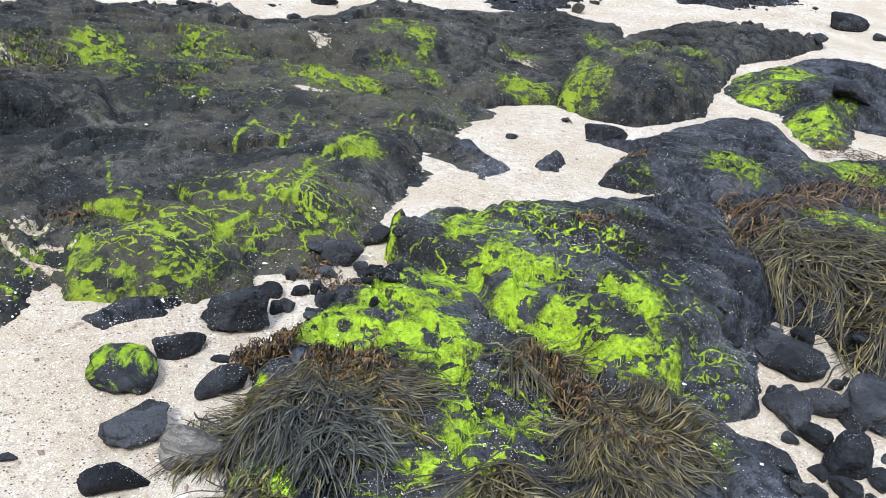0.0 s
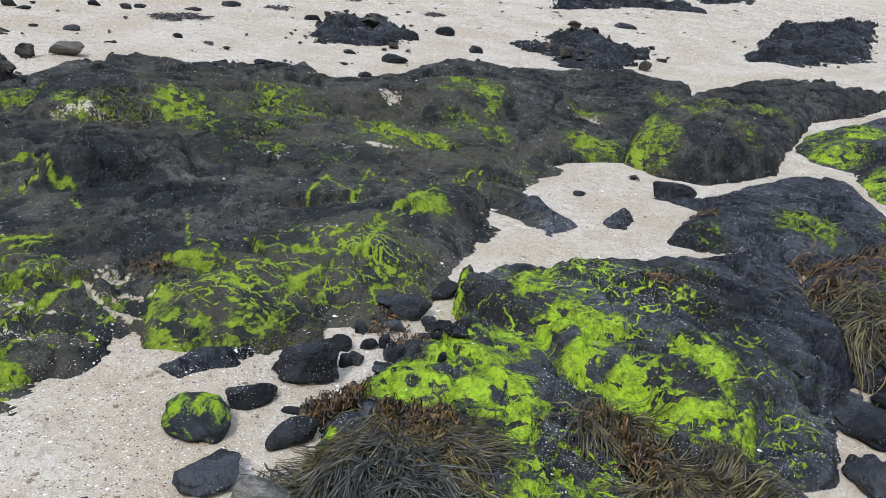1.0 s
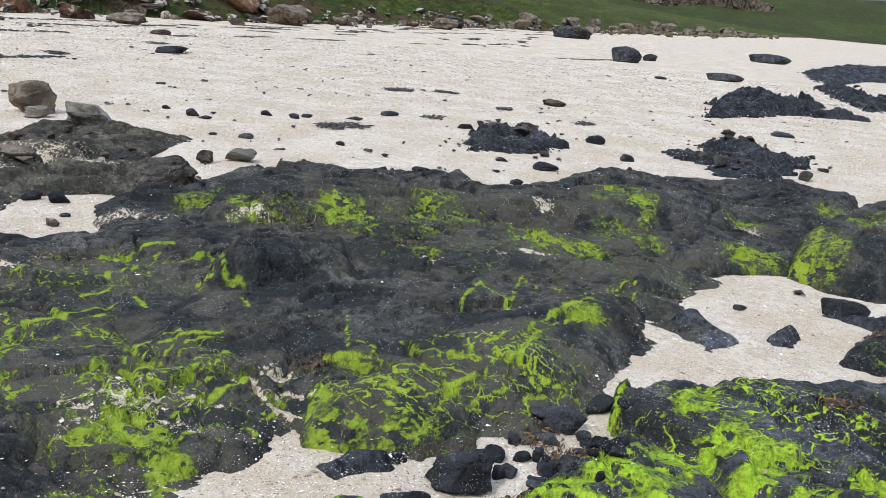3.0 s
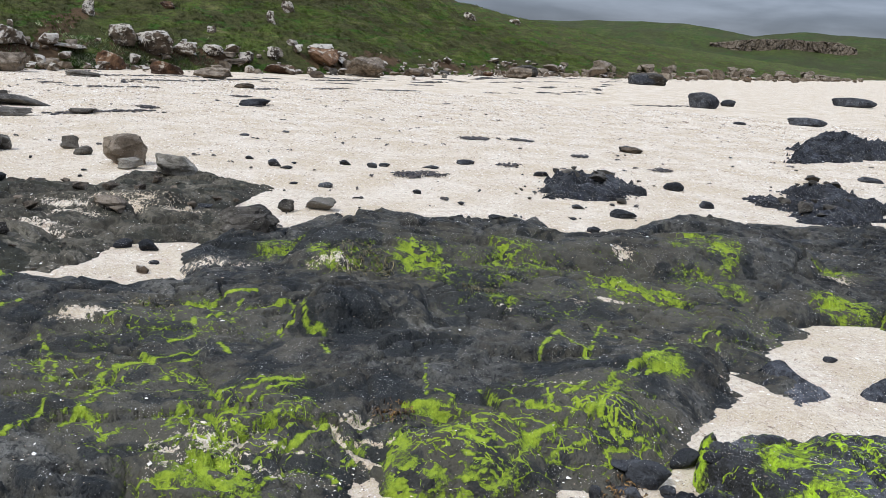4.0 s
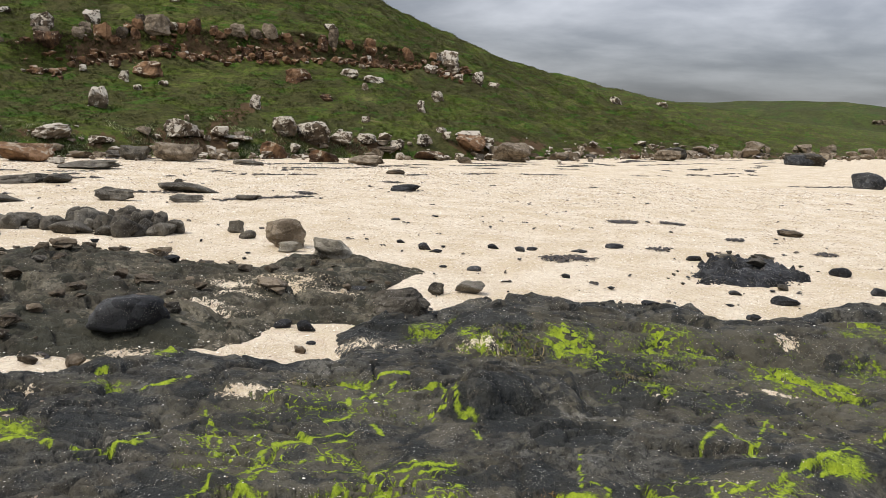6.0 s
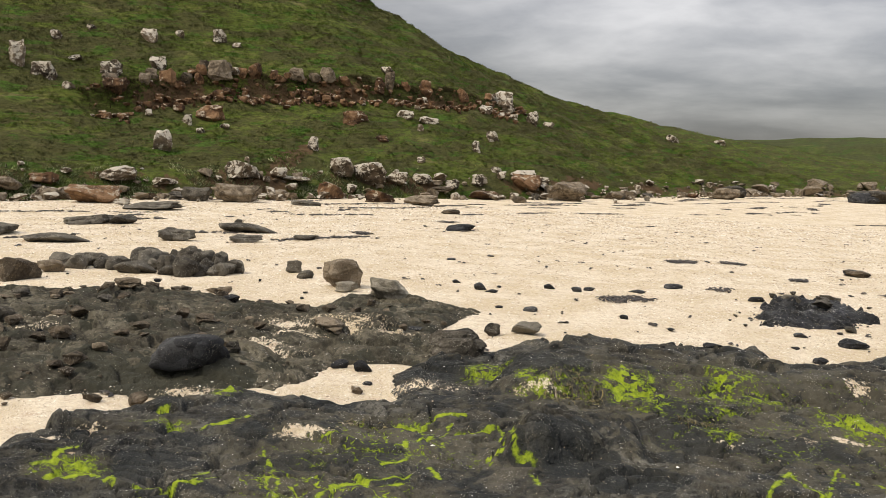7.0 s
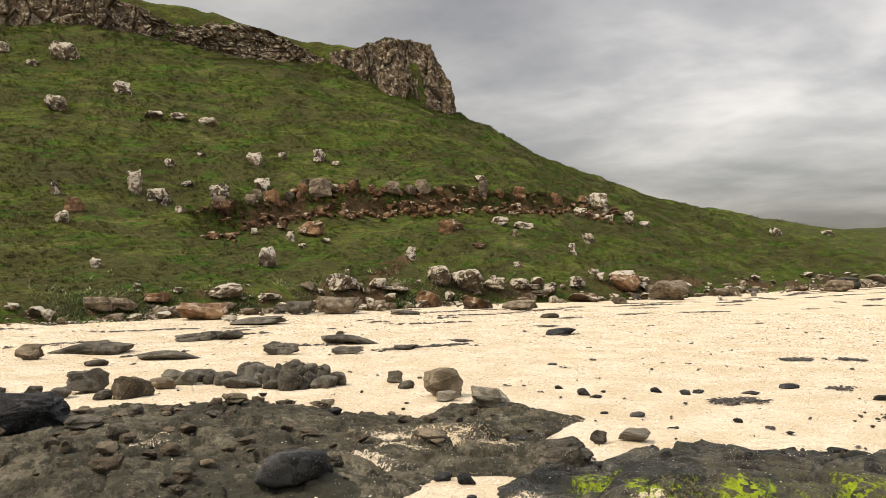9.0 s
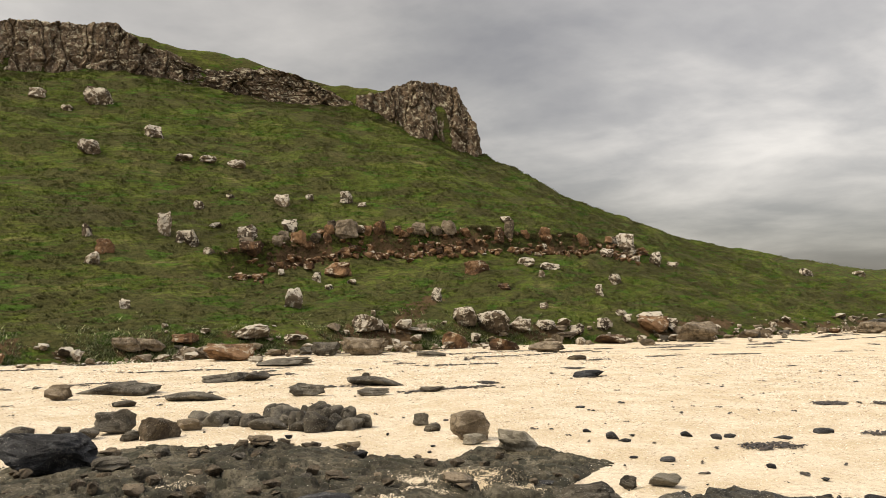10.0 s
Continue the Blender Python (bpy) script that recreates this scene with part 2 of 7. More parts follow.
def grass_color(g, p):
    q = g.stretch(p, 1.25, 0.55, 2.6)
    broad = g.noise(p, 0.13, 5.0, 0.6, 0.4)
    mid = g.noise(q, 0.75, 6.0, 0.68, 0.6)
    both = g.math("ADD", g.math("MULTIPLY", broad, 0.4), g.math("MULTIPLY", mid, 0.6))
    tone = g.ramp(both, [(0.37, (0.052, 0.046, 0.021)), (0.45, (0.082, 0.092, 0.023)), (0.51, (0.100, 0.140, 0.025)), (0.57, (0.140, 0.162, 0.038)), (0.65, (0.22, 0.195, 0.09))])
    heath = g.step(g.noise(q, 0.36, 6.0, 0.72, 0.6), 0.44, 0.55, 0.0, 0.78)
    tone = g.mix(heath, tone, (0.088, 0.080, 0.036))
    fern = g.step(g.noise(q, 0.9, 5.0, 0.65, 0.3), 0.54, 0.62, 0.0, 0.75)
    return g.mix(fern, tone, (0.058, 0.140, 0.018))


def make_grass(name="hill_grass", wide=1.0):
    m, g = material(name)
    p = g.stretch(g.pos(), wide, wide, wide)
    tone = g.mix(g.step(g.noise(g.stretch(p, 1.2, 0.6, 2.0), 4.5, 6.0, 0.78), 0.42, 0.62, 0.0, 0.75), grass_color(g, p), (0.040, 0.042, 0.015))
    if wide < 1:
        tone = g.mix(0.62, tone, (0.028, 0.036, 0.014))
    bare = g.step(g.math("ADD", g.attr("earth"), g.math("MULTIPLY", g.math("SUBTRACT", g.noise(p, 2.2, 6.0, 0.7), 0.5), 1.3)), 0.45, 0.62)
    soil = g.mix(g.noise(p, 5.0, 6.0, 0.7), (0.055, 0.032, 0.018), (0.19, 0.125, 0.070))
    tone = g.mix(bare, tone, soil)
    relief = g.math("ADD", g.math("MULTIPLY", g.noise(p, 2.6, 6.0, 0.7), 2.0), g.noise(p, 9.0, 4.0, 0.7))
    g.finish(tone, 0.95, g.bump(relief, 0.9, 0.18), 0.1)
    return m


def make_tuft():
    m, g = material("grass_blades")
    tone = g.mix(1.0, grass_color(g, g.pos()), g.ramp(g.island(), [(0.0, (0.88, 0.88, 0.88)), (0.6, (1.02, 1.02, 1.0)), (0.9, (1.3, 1.25, 1.2)), (1.0, (1.9, 1.75, 1.8))]), "MULTIPLY")
    soft = g.t.nodes.new("ShaderNodeCombineXYZ")
    for k, v in enumerate((0.35, 0.0, 0.93)):
        soft.inputs[k].default_value = v
    g.finish(tone, 0.9, soft.outputs[0], 0.05)
    return m


def make_alga():
    m, g = material("green_algae")
    tone = g.ramp(g.island(), [(0.0, ALGA_DARK), (0.35, ALGA_EDGE), (0.75, ALGA_BRIGHT), (1.0, (0.42, 0.66, 0.05))])
    g.finish(g.mix(g.step(g.noise(g.pos(), 7.0, 4.0), 0.4, 0.65, 0.0, 0.6), tone, ALGA_DARK), 0.55, None, 0.35)
    return m


def make_shell():
    m, g = material("barnacle_shell")
    g.finish(g.ramp(g.island(), [(0.0, (0.16, 0.155, 0.145)), (0.6, (0.36, 0.35, 0.33)), (1.0, (0.72, 0.70, 0.66))]), 0.7)
    return m


ALGA, SHELL = make_alga(), make_shell()
SAND = make_sand()
ROCK_WET = make_rock("wet_black_basalt", (0.009, 0.010, 0.012), (0.044, 0.047, 0.054), (0.110, 0.115, 0.128), 0.15, 0.0, 0.52)
ROCK_FILM = make_rock("olive_filmed_basalt", (0.009, 0.010, 0.011), (0.046, 0.046, 0.042), (0.108, 0.104, 0.090), 0.70, 0.5, 0.55, (0.30, 0.385, 0.028), 0.95)
ROCK_BLACK = make_rock("black_sand_rock", (0.008, 0.0085, 0.010), (0.027, 0.029, 0.033), (0.070, 0.074, 0.082), 0.15, 0.0, 0.50)
ROCK_DRY = make_rock("rubbly_grey_basalt", (0.026, 0.024, 0.018), (0.090, 0.081, 0.060), (0.165, 0.148, 0.112), 0.45, 0.8, 0.6)
STONE_BLACK = make_stone("black_sea_stone", (0.010, 0.011, 0.013), (0.026, 0.027, 0.030), (0.06, 0.062, 0.066))
STONE_MOSSY = make_stone("mossy_sea_stone", (0.018, 0.019, 0.022), (0.034, 0.036, 0.040), (0.06, 0.062, 0.064), moss=0.47)
STONE_GREY = make_stone("banded_grey_stone", (0.075, 0.068, 0.056), (0.19, 0.175, 0.15), (0.30, 0.28, 0.245), streak=True, depth=0.004)
STONE_BROWN = make_stone("grey_brown_boulder_stone", (0.042, 0.032, 0.022), (0.118, 0.091, 0.063), (0.21, 0.17, 0.125))
STONE_PALE = make_stone("pale_grey_block_stone", (0.085, 0.075, 0.058), (0.19, 0.17, 0.135), (0.31, 0.285, 0.235))
STONE_DARK = make_stone("dark_shore_stone", (0.024, 0.021, 0.017), (0.066, 0.058, 0.047), (0.135, 0.122, 0.10))
STONE_LICHEN = make_stone("lichened_hill_stone", (0.040, 0.029, 0.020), (0.11, 0.080, 0.054), (0.22, 0.17, 0.12), (0.58, 0.53, 0.45), 0.50, 0.7, depth=0.04)
STONE_RED = make_stone("rusty_band_stone", (0.036, 0.020, 0.012), (0.125, 0.066, 0.034), (0.25, 0.145, 0.080), (0.42, 0.36, 0.28), 0.60, 0.7, depth=0.03)
CRAG = make_stone("lichened_crag_basalt", (0.045, 0.030, 0.020), (0.155, 0.108, 0.073), (0.26, 0.195, 0.14), (0.46, 0.42, 0.32), 0.545, 0.75, depth=0.075)
WEED_OLIVE = make_weed("olive_wrack", (0.016, 0.012, 0.005), (0.070, 0.056, 0.017), (0.24, 0.19, 0.062))
WEED_DARK = make_weed("dark_olive_wrack", (0.010, 0.010, 0.007), (0.036, 0.038, 0.026), (0.12, 0.12, 0.082))
WEED_BROWN = make_weed("rusty_wrack", (0.016, 0.009, 0.003), (0.075, 0.040, 0.010), (0.26, 0.14, 0.028))
WEED_BLACK = make_weed("dried_black_wrack", (0.012, 0.009, 0.007), (0.032, 0.022, 0.014), (0.075, 0.052, 0.034))
GRASS, FAR_GRASS, TUFT = make_grass(), make_grass("far_hill_grass", 0.16), make_tuft()

# ---- shape helpers ----


def hashed(ix, iy, seed):
    h = (ix.astype(np.int64) * 374761393 + iy.astype(np.int64) * 668265263 + seed * 974634777) & 0xFFFFFFFF
    h = ((h ^ (h >> 13)) * 1274126177) & 0xFFFFFFFF
    return ((h ^ (h >> 16)) & 0xFFFFFF) / float(0x1000000)


def ripple(x, y, seed):
    """Gradient noise, about -0.7 to 0.7."""
    ix, iy = np.floor(x), np.floor(y)
    fx, fy = x - ix, y - iy
    u, v = fx * fx * fx * (fx * (fx * 6 - 15) + 10), fy * fy * fy * (fy * (fy * 6 - 15) + 10)
    out = []
    for dx, dy in ((0, 0), (1, 0), (0, 1), (1, 1)):
        a = hashed(ix + dx, iy + dy, seed) * 2 * math.pi
        out.append(np.cos(a) * (fx - dx) + np.sin(a) * (fy - dy))
    return (out[0] * (1 - u) + out[1] * u) * (1 - v) + (out[2] * (1 - u) + out[3] * u) * v


def rough(x, y, seed, octaves=4, gain=0.5):
    total, size = 0.0, 1.0
    for k in range(octaves):
        total = total + size * ripple(x * 2**k, y * 2**k, seed + k)
        size *= gain
    return total


def jointed(x, y, seed):
    """Uneven cells: distance to the nearest joint (0 on it), a number for each cell, and a tilted plane in each."""
    ix, iy = np.floor(x), np.floor(y)
    first, second, mark, tilt = np.full(x.shape, 9.0), np.full(x.shape, 9.0), np.zeros(x.shape), np.zeros(x.shape)
    for dx in (-1, 0, 1):
        for dy in (-1, 0, 1):
            px = ix + dx + hashed(ix + dx, iy + dy, seed)
            py = iy + dy + hashed(ix + dx, iy + dy, seed + 7)
            d = np.hypot(px - x, py - y)
            near = d < first
            second = np.where(near, first, np.minimum(second, d))
            lean = (hashed(ix + dx, iy + dy, seed + 17) - 0.5) * (x - px) + (hashed(ix + dx, iy + dy, seed + 19) - 0.5) * (y - py)
            mark, tilt = np.where(near, hashed(ix + dx, iy + dy, seed + 13), mark), np.where(near, lean, tilt)
            first = np.where(near, d, first)
    return second - first, mark, tilt


def inside(x, y, ring):
    """How far each place lies inside the closed outline; negative outside."""
    ring = np.array(ring)
    best, within = np.full(x.shape, 1e9), np.zeros(x.shape, bool)
    for (ax, ay), (bx, by) in zip(ring, np.roll(ring, -1, 0)):
        ex, ey = bx - ax, by - ay
        k = np.clip(((x - ax) * ex + (y - ay) * ey) / (ex * ex + ey * ey + 1e-9), 0, 1)
        best = np.minimum(best, np.hypot(x - ax - k * ex, y - ay - k * ey))
        cross = ((ay > y) != (by > y)) & (x < ax + (y - ay) * ex / (ey if abs(ey) > 1e-9 else 1e-9))
        within ^= cross
    return np.where(within, best, -best)


def along(x, y, line):
    """Distance from an open line."""
    best = np.full(x.shape, 1e9)
    for (ax, ay), (bx, by) in zip(line, line[1:]):
        ex, ey = bx - ax, by - ay
        k = np.clip(((x - ax) * ex + (y - ay) * ey) / (ex * ex + ey * ey + 1e-9), 0, 1)
        best = np.minimum(best, np.hypot(x - ax - k * ex, y - ay - k * ey))
    return best


def patches(x, y, spots):
    """Soft oval spots: x, y, half width, half length, turn in degrees, strength."""
    out = np.zeros(x.shape)
    for sx, sy, rx, ry, turn, strength in spots:
        c, s = math.cos(radians(turn)), math.sin(radians(turn))
        u, v = ((x - sx) * c + (y - sy) * s) / rx, (-(x - sx) * s + (y - sy) * c) / ry
        d = np.hypot(u, v)
        out = np.maximum(out, strength * np.clip(1.5 - 0.85 * d, 0, 1))
    return out


def mesh_from(name, verts, faces, mat, smooth=True, attrs=None):
    me = bpy.data.meshes.new(name)
    me.from_pydata(verts if isinstance(verts, list) else verts.tolist(), [], faces if isinstance(faces, list) else faces.tolist())
    me.materials.append(mat)
    if smooth:
        me.shade_smooth()
    for key, values in (attrs or {}).items():
        a = me.attributes.new(key, "FLOAT", "POINT")
        a.data.foreach_set("value", np.asarray(values, np.float32))
    me.update()
    return me


def sheet(name, xs, ys, zs, mat, keep=None, attrs=None):
    """A grid of quads over the arrays xs, ys, zs (rows by columns)."""
    rows, cols = zs.shape
    idx = np.arange(rows * cols).reshape(rows, cols)
    quads = np.stack([idx[:-1, :-1], idx[:-1, 1:], idx[1:, 1:], idx[1:, :-1]], -1).reshape(-1, 4)
    verts = np.stack([xs, ys, zs], -1).reshape(-1, 3)
    if keep is not None:
        quads = quads[keep.ravel()[quads].any(1)]
        used = np.unique(quads)
        back = np.zeros(len(verts), int)
        back[used] = np.arange(len(used))
        verts, quads = verts[used], back[quads]
        attrs = {k: np.asarray(v).ravel()[used] for k, v in (attrs or {}).items()}
    else:
        attrs = {k: np.asarray(v).ravel() for k, v in (attrs or {}).items()}
    return mesh_from(name, verts, quads, mat, True, attrs)


def part(name, me, parent, label=""):
    ob = new(name, me)
    ob.parent = parent
    return tagged(ob, label)


GROUND = []  # rock beds' heights, to lay things on


def sand_height(x, y):
    x, y = np.asarray(x, float), np.asarray(y, float)
    near = np.clip(1.4 - np.hypot(x, y) / 40, 0.25, 1)
    return 0.035 * rough(x * 0.55, y * 0.55, 3, 3) * near + 0.010 * rough(x * 2.6, y * 2.6, 9, 3) * near


def top_height(x, y):
    """The height of whatever rock or sand lies at a place."""
    z = sand_height(x, y)
    for f in GROUND:
        z = np.maximum(z, f(np.asarray(x, float), np.asarray(y, float)))
    return z


def outcrop(name, label, lobes, cell, seed, mat, algae=(), veins=(), grit=(), gullies=(), lines=(), holes=(), damp=(), splits=(), pillow=0.0, lump=1.0, joints=0.34, slant=35.0, warp=0.045, cover=0.6, coat=0, shells=0):
    """A bed of rock standing out of the sand: outlines with a height, a rounded edge and a doming each."""
    ring = np.array([p for lobe in lobes for p in lobe[0]])
    lo, hi = ring.min(0) - 0.15, ring.max(0) + 0.15
    xs, ys = np.meshgrid(np.arange(lo[0], hi[0], cell), np.arange(lo[1], hi[1], cell))
    wx = xs + warp * (0.8 * rough(xs * 3.4, ys * 3.4, seed, 4) + 0.5 * rough(xs * 13, ys * 13, seed + 5, 3))
    wy = ys + warp * (0.8 * rough(xs * 3.4, ys * 3.4, seed + 50, 4) + 0.5 * rough(xs * 13, ys * 13, seed + 55, 3))
    z = np.full(xs.shape, -0.5)
    body = np.zeros(xs.shape)
    for outline, height, edge, dome in lobes:
        d = inside(wx, wy, outline) + 0.015
        k = np.clip(d / edge, 0, 1)
        prof = np.sqrt(1 - (1 - k) ** 2) if edge < 0.4 else k ** 0.75
        lobe = np.where(d > 0, -0.05 + (height + 0.05) * prof + dome * np.sqrt(np.clip(d, 0, 9)), -0.05 + d * 0.9)
        blend = 0.035
        mix = np.clip(0.5 + 0.5 * (lobe - z) / blend, 0, 1)
        z = z * (1 - mix) + lobe * mix + blend * mix * (1 - mix)
        body = np.maximum(body, k)
    c, s = math.cos(radians(slant)), math.sin(radians(slant))
    bx, by = xs + 0.05 * rough(xs * 2.6, ys * 2.6, seed + 2, 4), ys + 0.05 * rough(xs * 2.6, ys * 2.6, seed + 52, 4)
    u, v = bx * c + by * s, -bx * s + by * c
    gap, mark, lean = jointed(u / (joints * 2.1), v / joints, seed + 20)
    gap2, mark2, lean2 = jointed(u / (joints * 0.75), v / (joints * 0.40), seed + 30)
    gap3, mark3, lean3 = jointed(u / 0.095, v / 0.060, seed + 40)
    crack = np.exp(-(gap * joints / 0.011) ** 2)
    crack2 = np.exp(-(gap2 * joints * 0.40 / 0.007) ** 2)
    fade = np.clip(rough(xs * 1.3, ys * 1.3, seed + 77, 3) * 1.6 + 0.55, 0.12, 1)
    fade2 = np.clip(rough(xs * 2.1, ys * 2.1, seed + 97, 3) * 1.6 + 0.45, 0, 1)
    relief = 0.085 * lump * rough(u * 0.9, v * 1.7, seed + 3, 3)
    relief += 0.026 * lump * rough(u * 3.2, v * 5.5, seed + 8, 3)
    relief += 0.075 * lump * (mark - 0.5) + 0.12 * lump * lean
    relief += (0.040 * (mark2 - 0.5) + 0.10 * lean2) * lump * fade
    relief += 0.030 * lump * (np.sqrt(np.clip(gap2, 0, 0.2)) - 0.3) * (0.25 + 0.75 * fade) + 0.03 * lump * (np.sqrt(np.clip(gap, 0, 0.1)) - 0.25)
    relief += (0.022 * (mark3 - 0.5) + 0.05 * lean3 + 0.014 * (np.sqrt(np.clip(gap3, 0, 0.3)) - 0.3)) * lump * fade2
    relief -= 0.070 * lump * crack * (0.25 + 0.75 * fade) + 0.040 * lump * crack2 * fade
    relief += 0.007 * rough(xs * 14, ys * 14, seed + 12, 4, 0.6) * (0.5 + fade2)
    relief += pillow * (0.6 - np.exp(-gap * 5))
    z = z + relief * (0.3 + 0.7 * body)
    seam = np.zeros(xs.shape)
    for line, width, depth in splits:
        e = np.exp(-(along(bx, by, line) / width) ** 2)
        z = z - depth * e
        seam = np.maximum(seam, e)
    z = np.where(body > 0.75, np.maximum(z, 0.03 + 0.25 * z), z)
    for line, width in gullies:
        e = np.exp(-((along(0.5 * xs + 0.5 * wx, 0.5 * ys + 0.5 * wy, line) / (1.25 * width)) ** 4))
        z = z * (1 - e) + (0.062 + 0.006 * rough(xs * 6, ys * 6, seed + 4, 2)) * e
    thick = np.clip(1.0 + 1.6 * rough(xs * 7, ys * 7, seed + 150, 3), 0.4, 1.9)
    net = np.maximum(np.exp(-(gap * joints / (0.013 * thick)) ** 2), np.exp(-(gap2 * joints * 0.40 / (0.0075 * thick)) ** 2))
    low = np.clip(0.5 - 1.4 * rough(u * 3.2, v * 5.5, seed + 8, 3), 0, 1)
    ax, ay = xs + 0.016 * rough(xs * 9, ys * 9, seed + 90, 4, 0.6), ys + 0.016 * rough(xs * 9, ys * 9, seed + 95, 4, 0.6)
    green = np.clip(patches(ax, ay, algae), 0, 1.05) * (cover + (1 - cover) * np.clip(0.9 * net + 0.45 * low, 0, 1.2)) if len(algae) else np.zeros(xs.shape)
    if len(veins):
        green = np.maximum(green, patches(wx, wy, veins) * (0.75 * net + 0.12 * low))
    dust = patches(ax, ay, grit) * (0.30 + 0.5 * low) if len(grit) else np.zeros(xs.shape)
    if len(holes):
        green = green - 1.1 * patches(ax, ay, holes)
    fade_out = np.clip(1.0 + 0.7 * rough(xs * 6, ys * 6, seed + 180, 4, 0.65), 0.7, 1.15)
    strings = np.zeros(xs.shape)
    for line, width in lines:
        d = along(ax, ay, line)
        strings = np.maximum(strings, 0.98 * fade_out * np.exp(-(d / (0.50 * width * thick)) ** 2))
        strings = np.maximum(strings, 0.34 * np.exp(-(d / (1.7 * width)) ** 2))
    for line, width in gullies:
        dust = np.maximum(dust, 1.5 * np.exp(-((along(0.7 * xs + 0.3 * wx, 0.7 * ys + 0.3 * wy, line) / (width * 0.75 * np.sqrt(thick))) ** 3)) * np.clip(1.0 + 0.9 * rough(xs * 4, ys * 4, seed + 170, 2), 0.5, 1.2))
        green = np.maximum(green, 0.55 * np.exp(-(((along(wx, wy, line) - width * 1.5) / (width * 0.9)) ** 2)))
    wet = patches(ax, ay, damp) if len(damp) else np.zeros(xs.shape)
    me = sheet(name, xs, ys, z, mat, z > -0.09, {"algae": green, "strings": strings, "veins": np.clip(patches(wx, wy, veins), 0, 1), "grit": dust, "damp": wet, "crack": np.maximum(seam, np.maximum(crack, 0.6 * crack2) * fade)})
    ob = tagged(new(name, me), label, "rock", "", "")
    x0, y0 = xs[0, 0], ys[0, 0]

    def height(px, py):
        i, j = np.clip((py - y0) / cell, 0, z.shape[0] - 1.001), np.clip((px - x0) / cell, 0, z.shape[1] - 1.001)
        out = (px < x0) | (py < y0) | (px > hi[0]) | (py > hi[1])
        return np.where(out, -1.0, z[i.astype(int), j.astype(int)])

    GROUND.append(height)
    r = np.random.default_rng(seed)
    above = z > 0.03
    if coat and green.max() > 0.5:
        weight = (np.clip(np.maximum(green, strings) - 0.45, 0, 0.6) * above).ravel()
        at = r.choice(weight.size, coat, p=weight / weight.sum())
        fx, fy = xs.ravel()[at] + r.uniform(-cell, cell, coat), ys.ravel()[at] + r.uniform(-cell, cell, coat)
        down = np.arctan2(-np.gradient(z, axis=0), -np.gradient(z, axis=1)).ravel()[at] + r.normal(0, 0.5, coat)
        me = fronds("algae_coat", fx, fy, down, r.uniform(0.015, 0.045, coat), r.uniform(0.0008, 0.0018, coat), r.uniform(0.0003, 0.0012, coat), r.normal(0, 0.8, coat), ALGA, seed, height, 3)
        tagged(part("algae_coat", me, ob, "bright green algae filaments combed over the rock"), kind="stuff")
    if shells:
        where = np.clip(rough(xs * 2.4, ys * 2.4, seed + 60, 4) + 0.08, 0, 1) * above * (green < 0.5) + 0.01 * above
        at = r.choice(where.size, shells, p=(where / where.sum()).ravel())
        me = barnacles(xs.ravel()[at] + r.uniform(-cell, cell, shells) * 0.5, ys.ravel()[at] + r.uniform(-cell, cell, shells) * 0.5, z.ravel()[at], r.uniform(0.0014, 0.0030, shells) * (0.7 + cell * 26), seed)
        tagged(part("barnacle_crust", me, ob, "tiny white barnacles and shell bits stuck to the rock"), kind="stuff")
    return ob


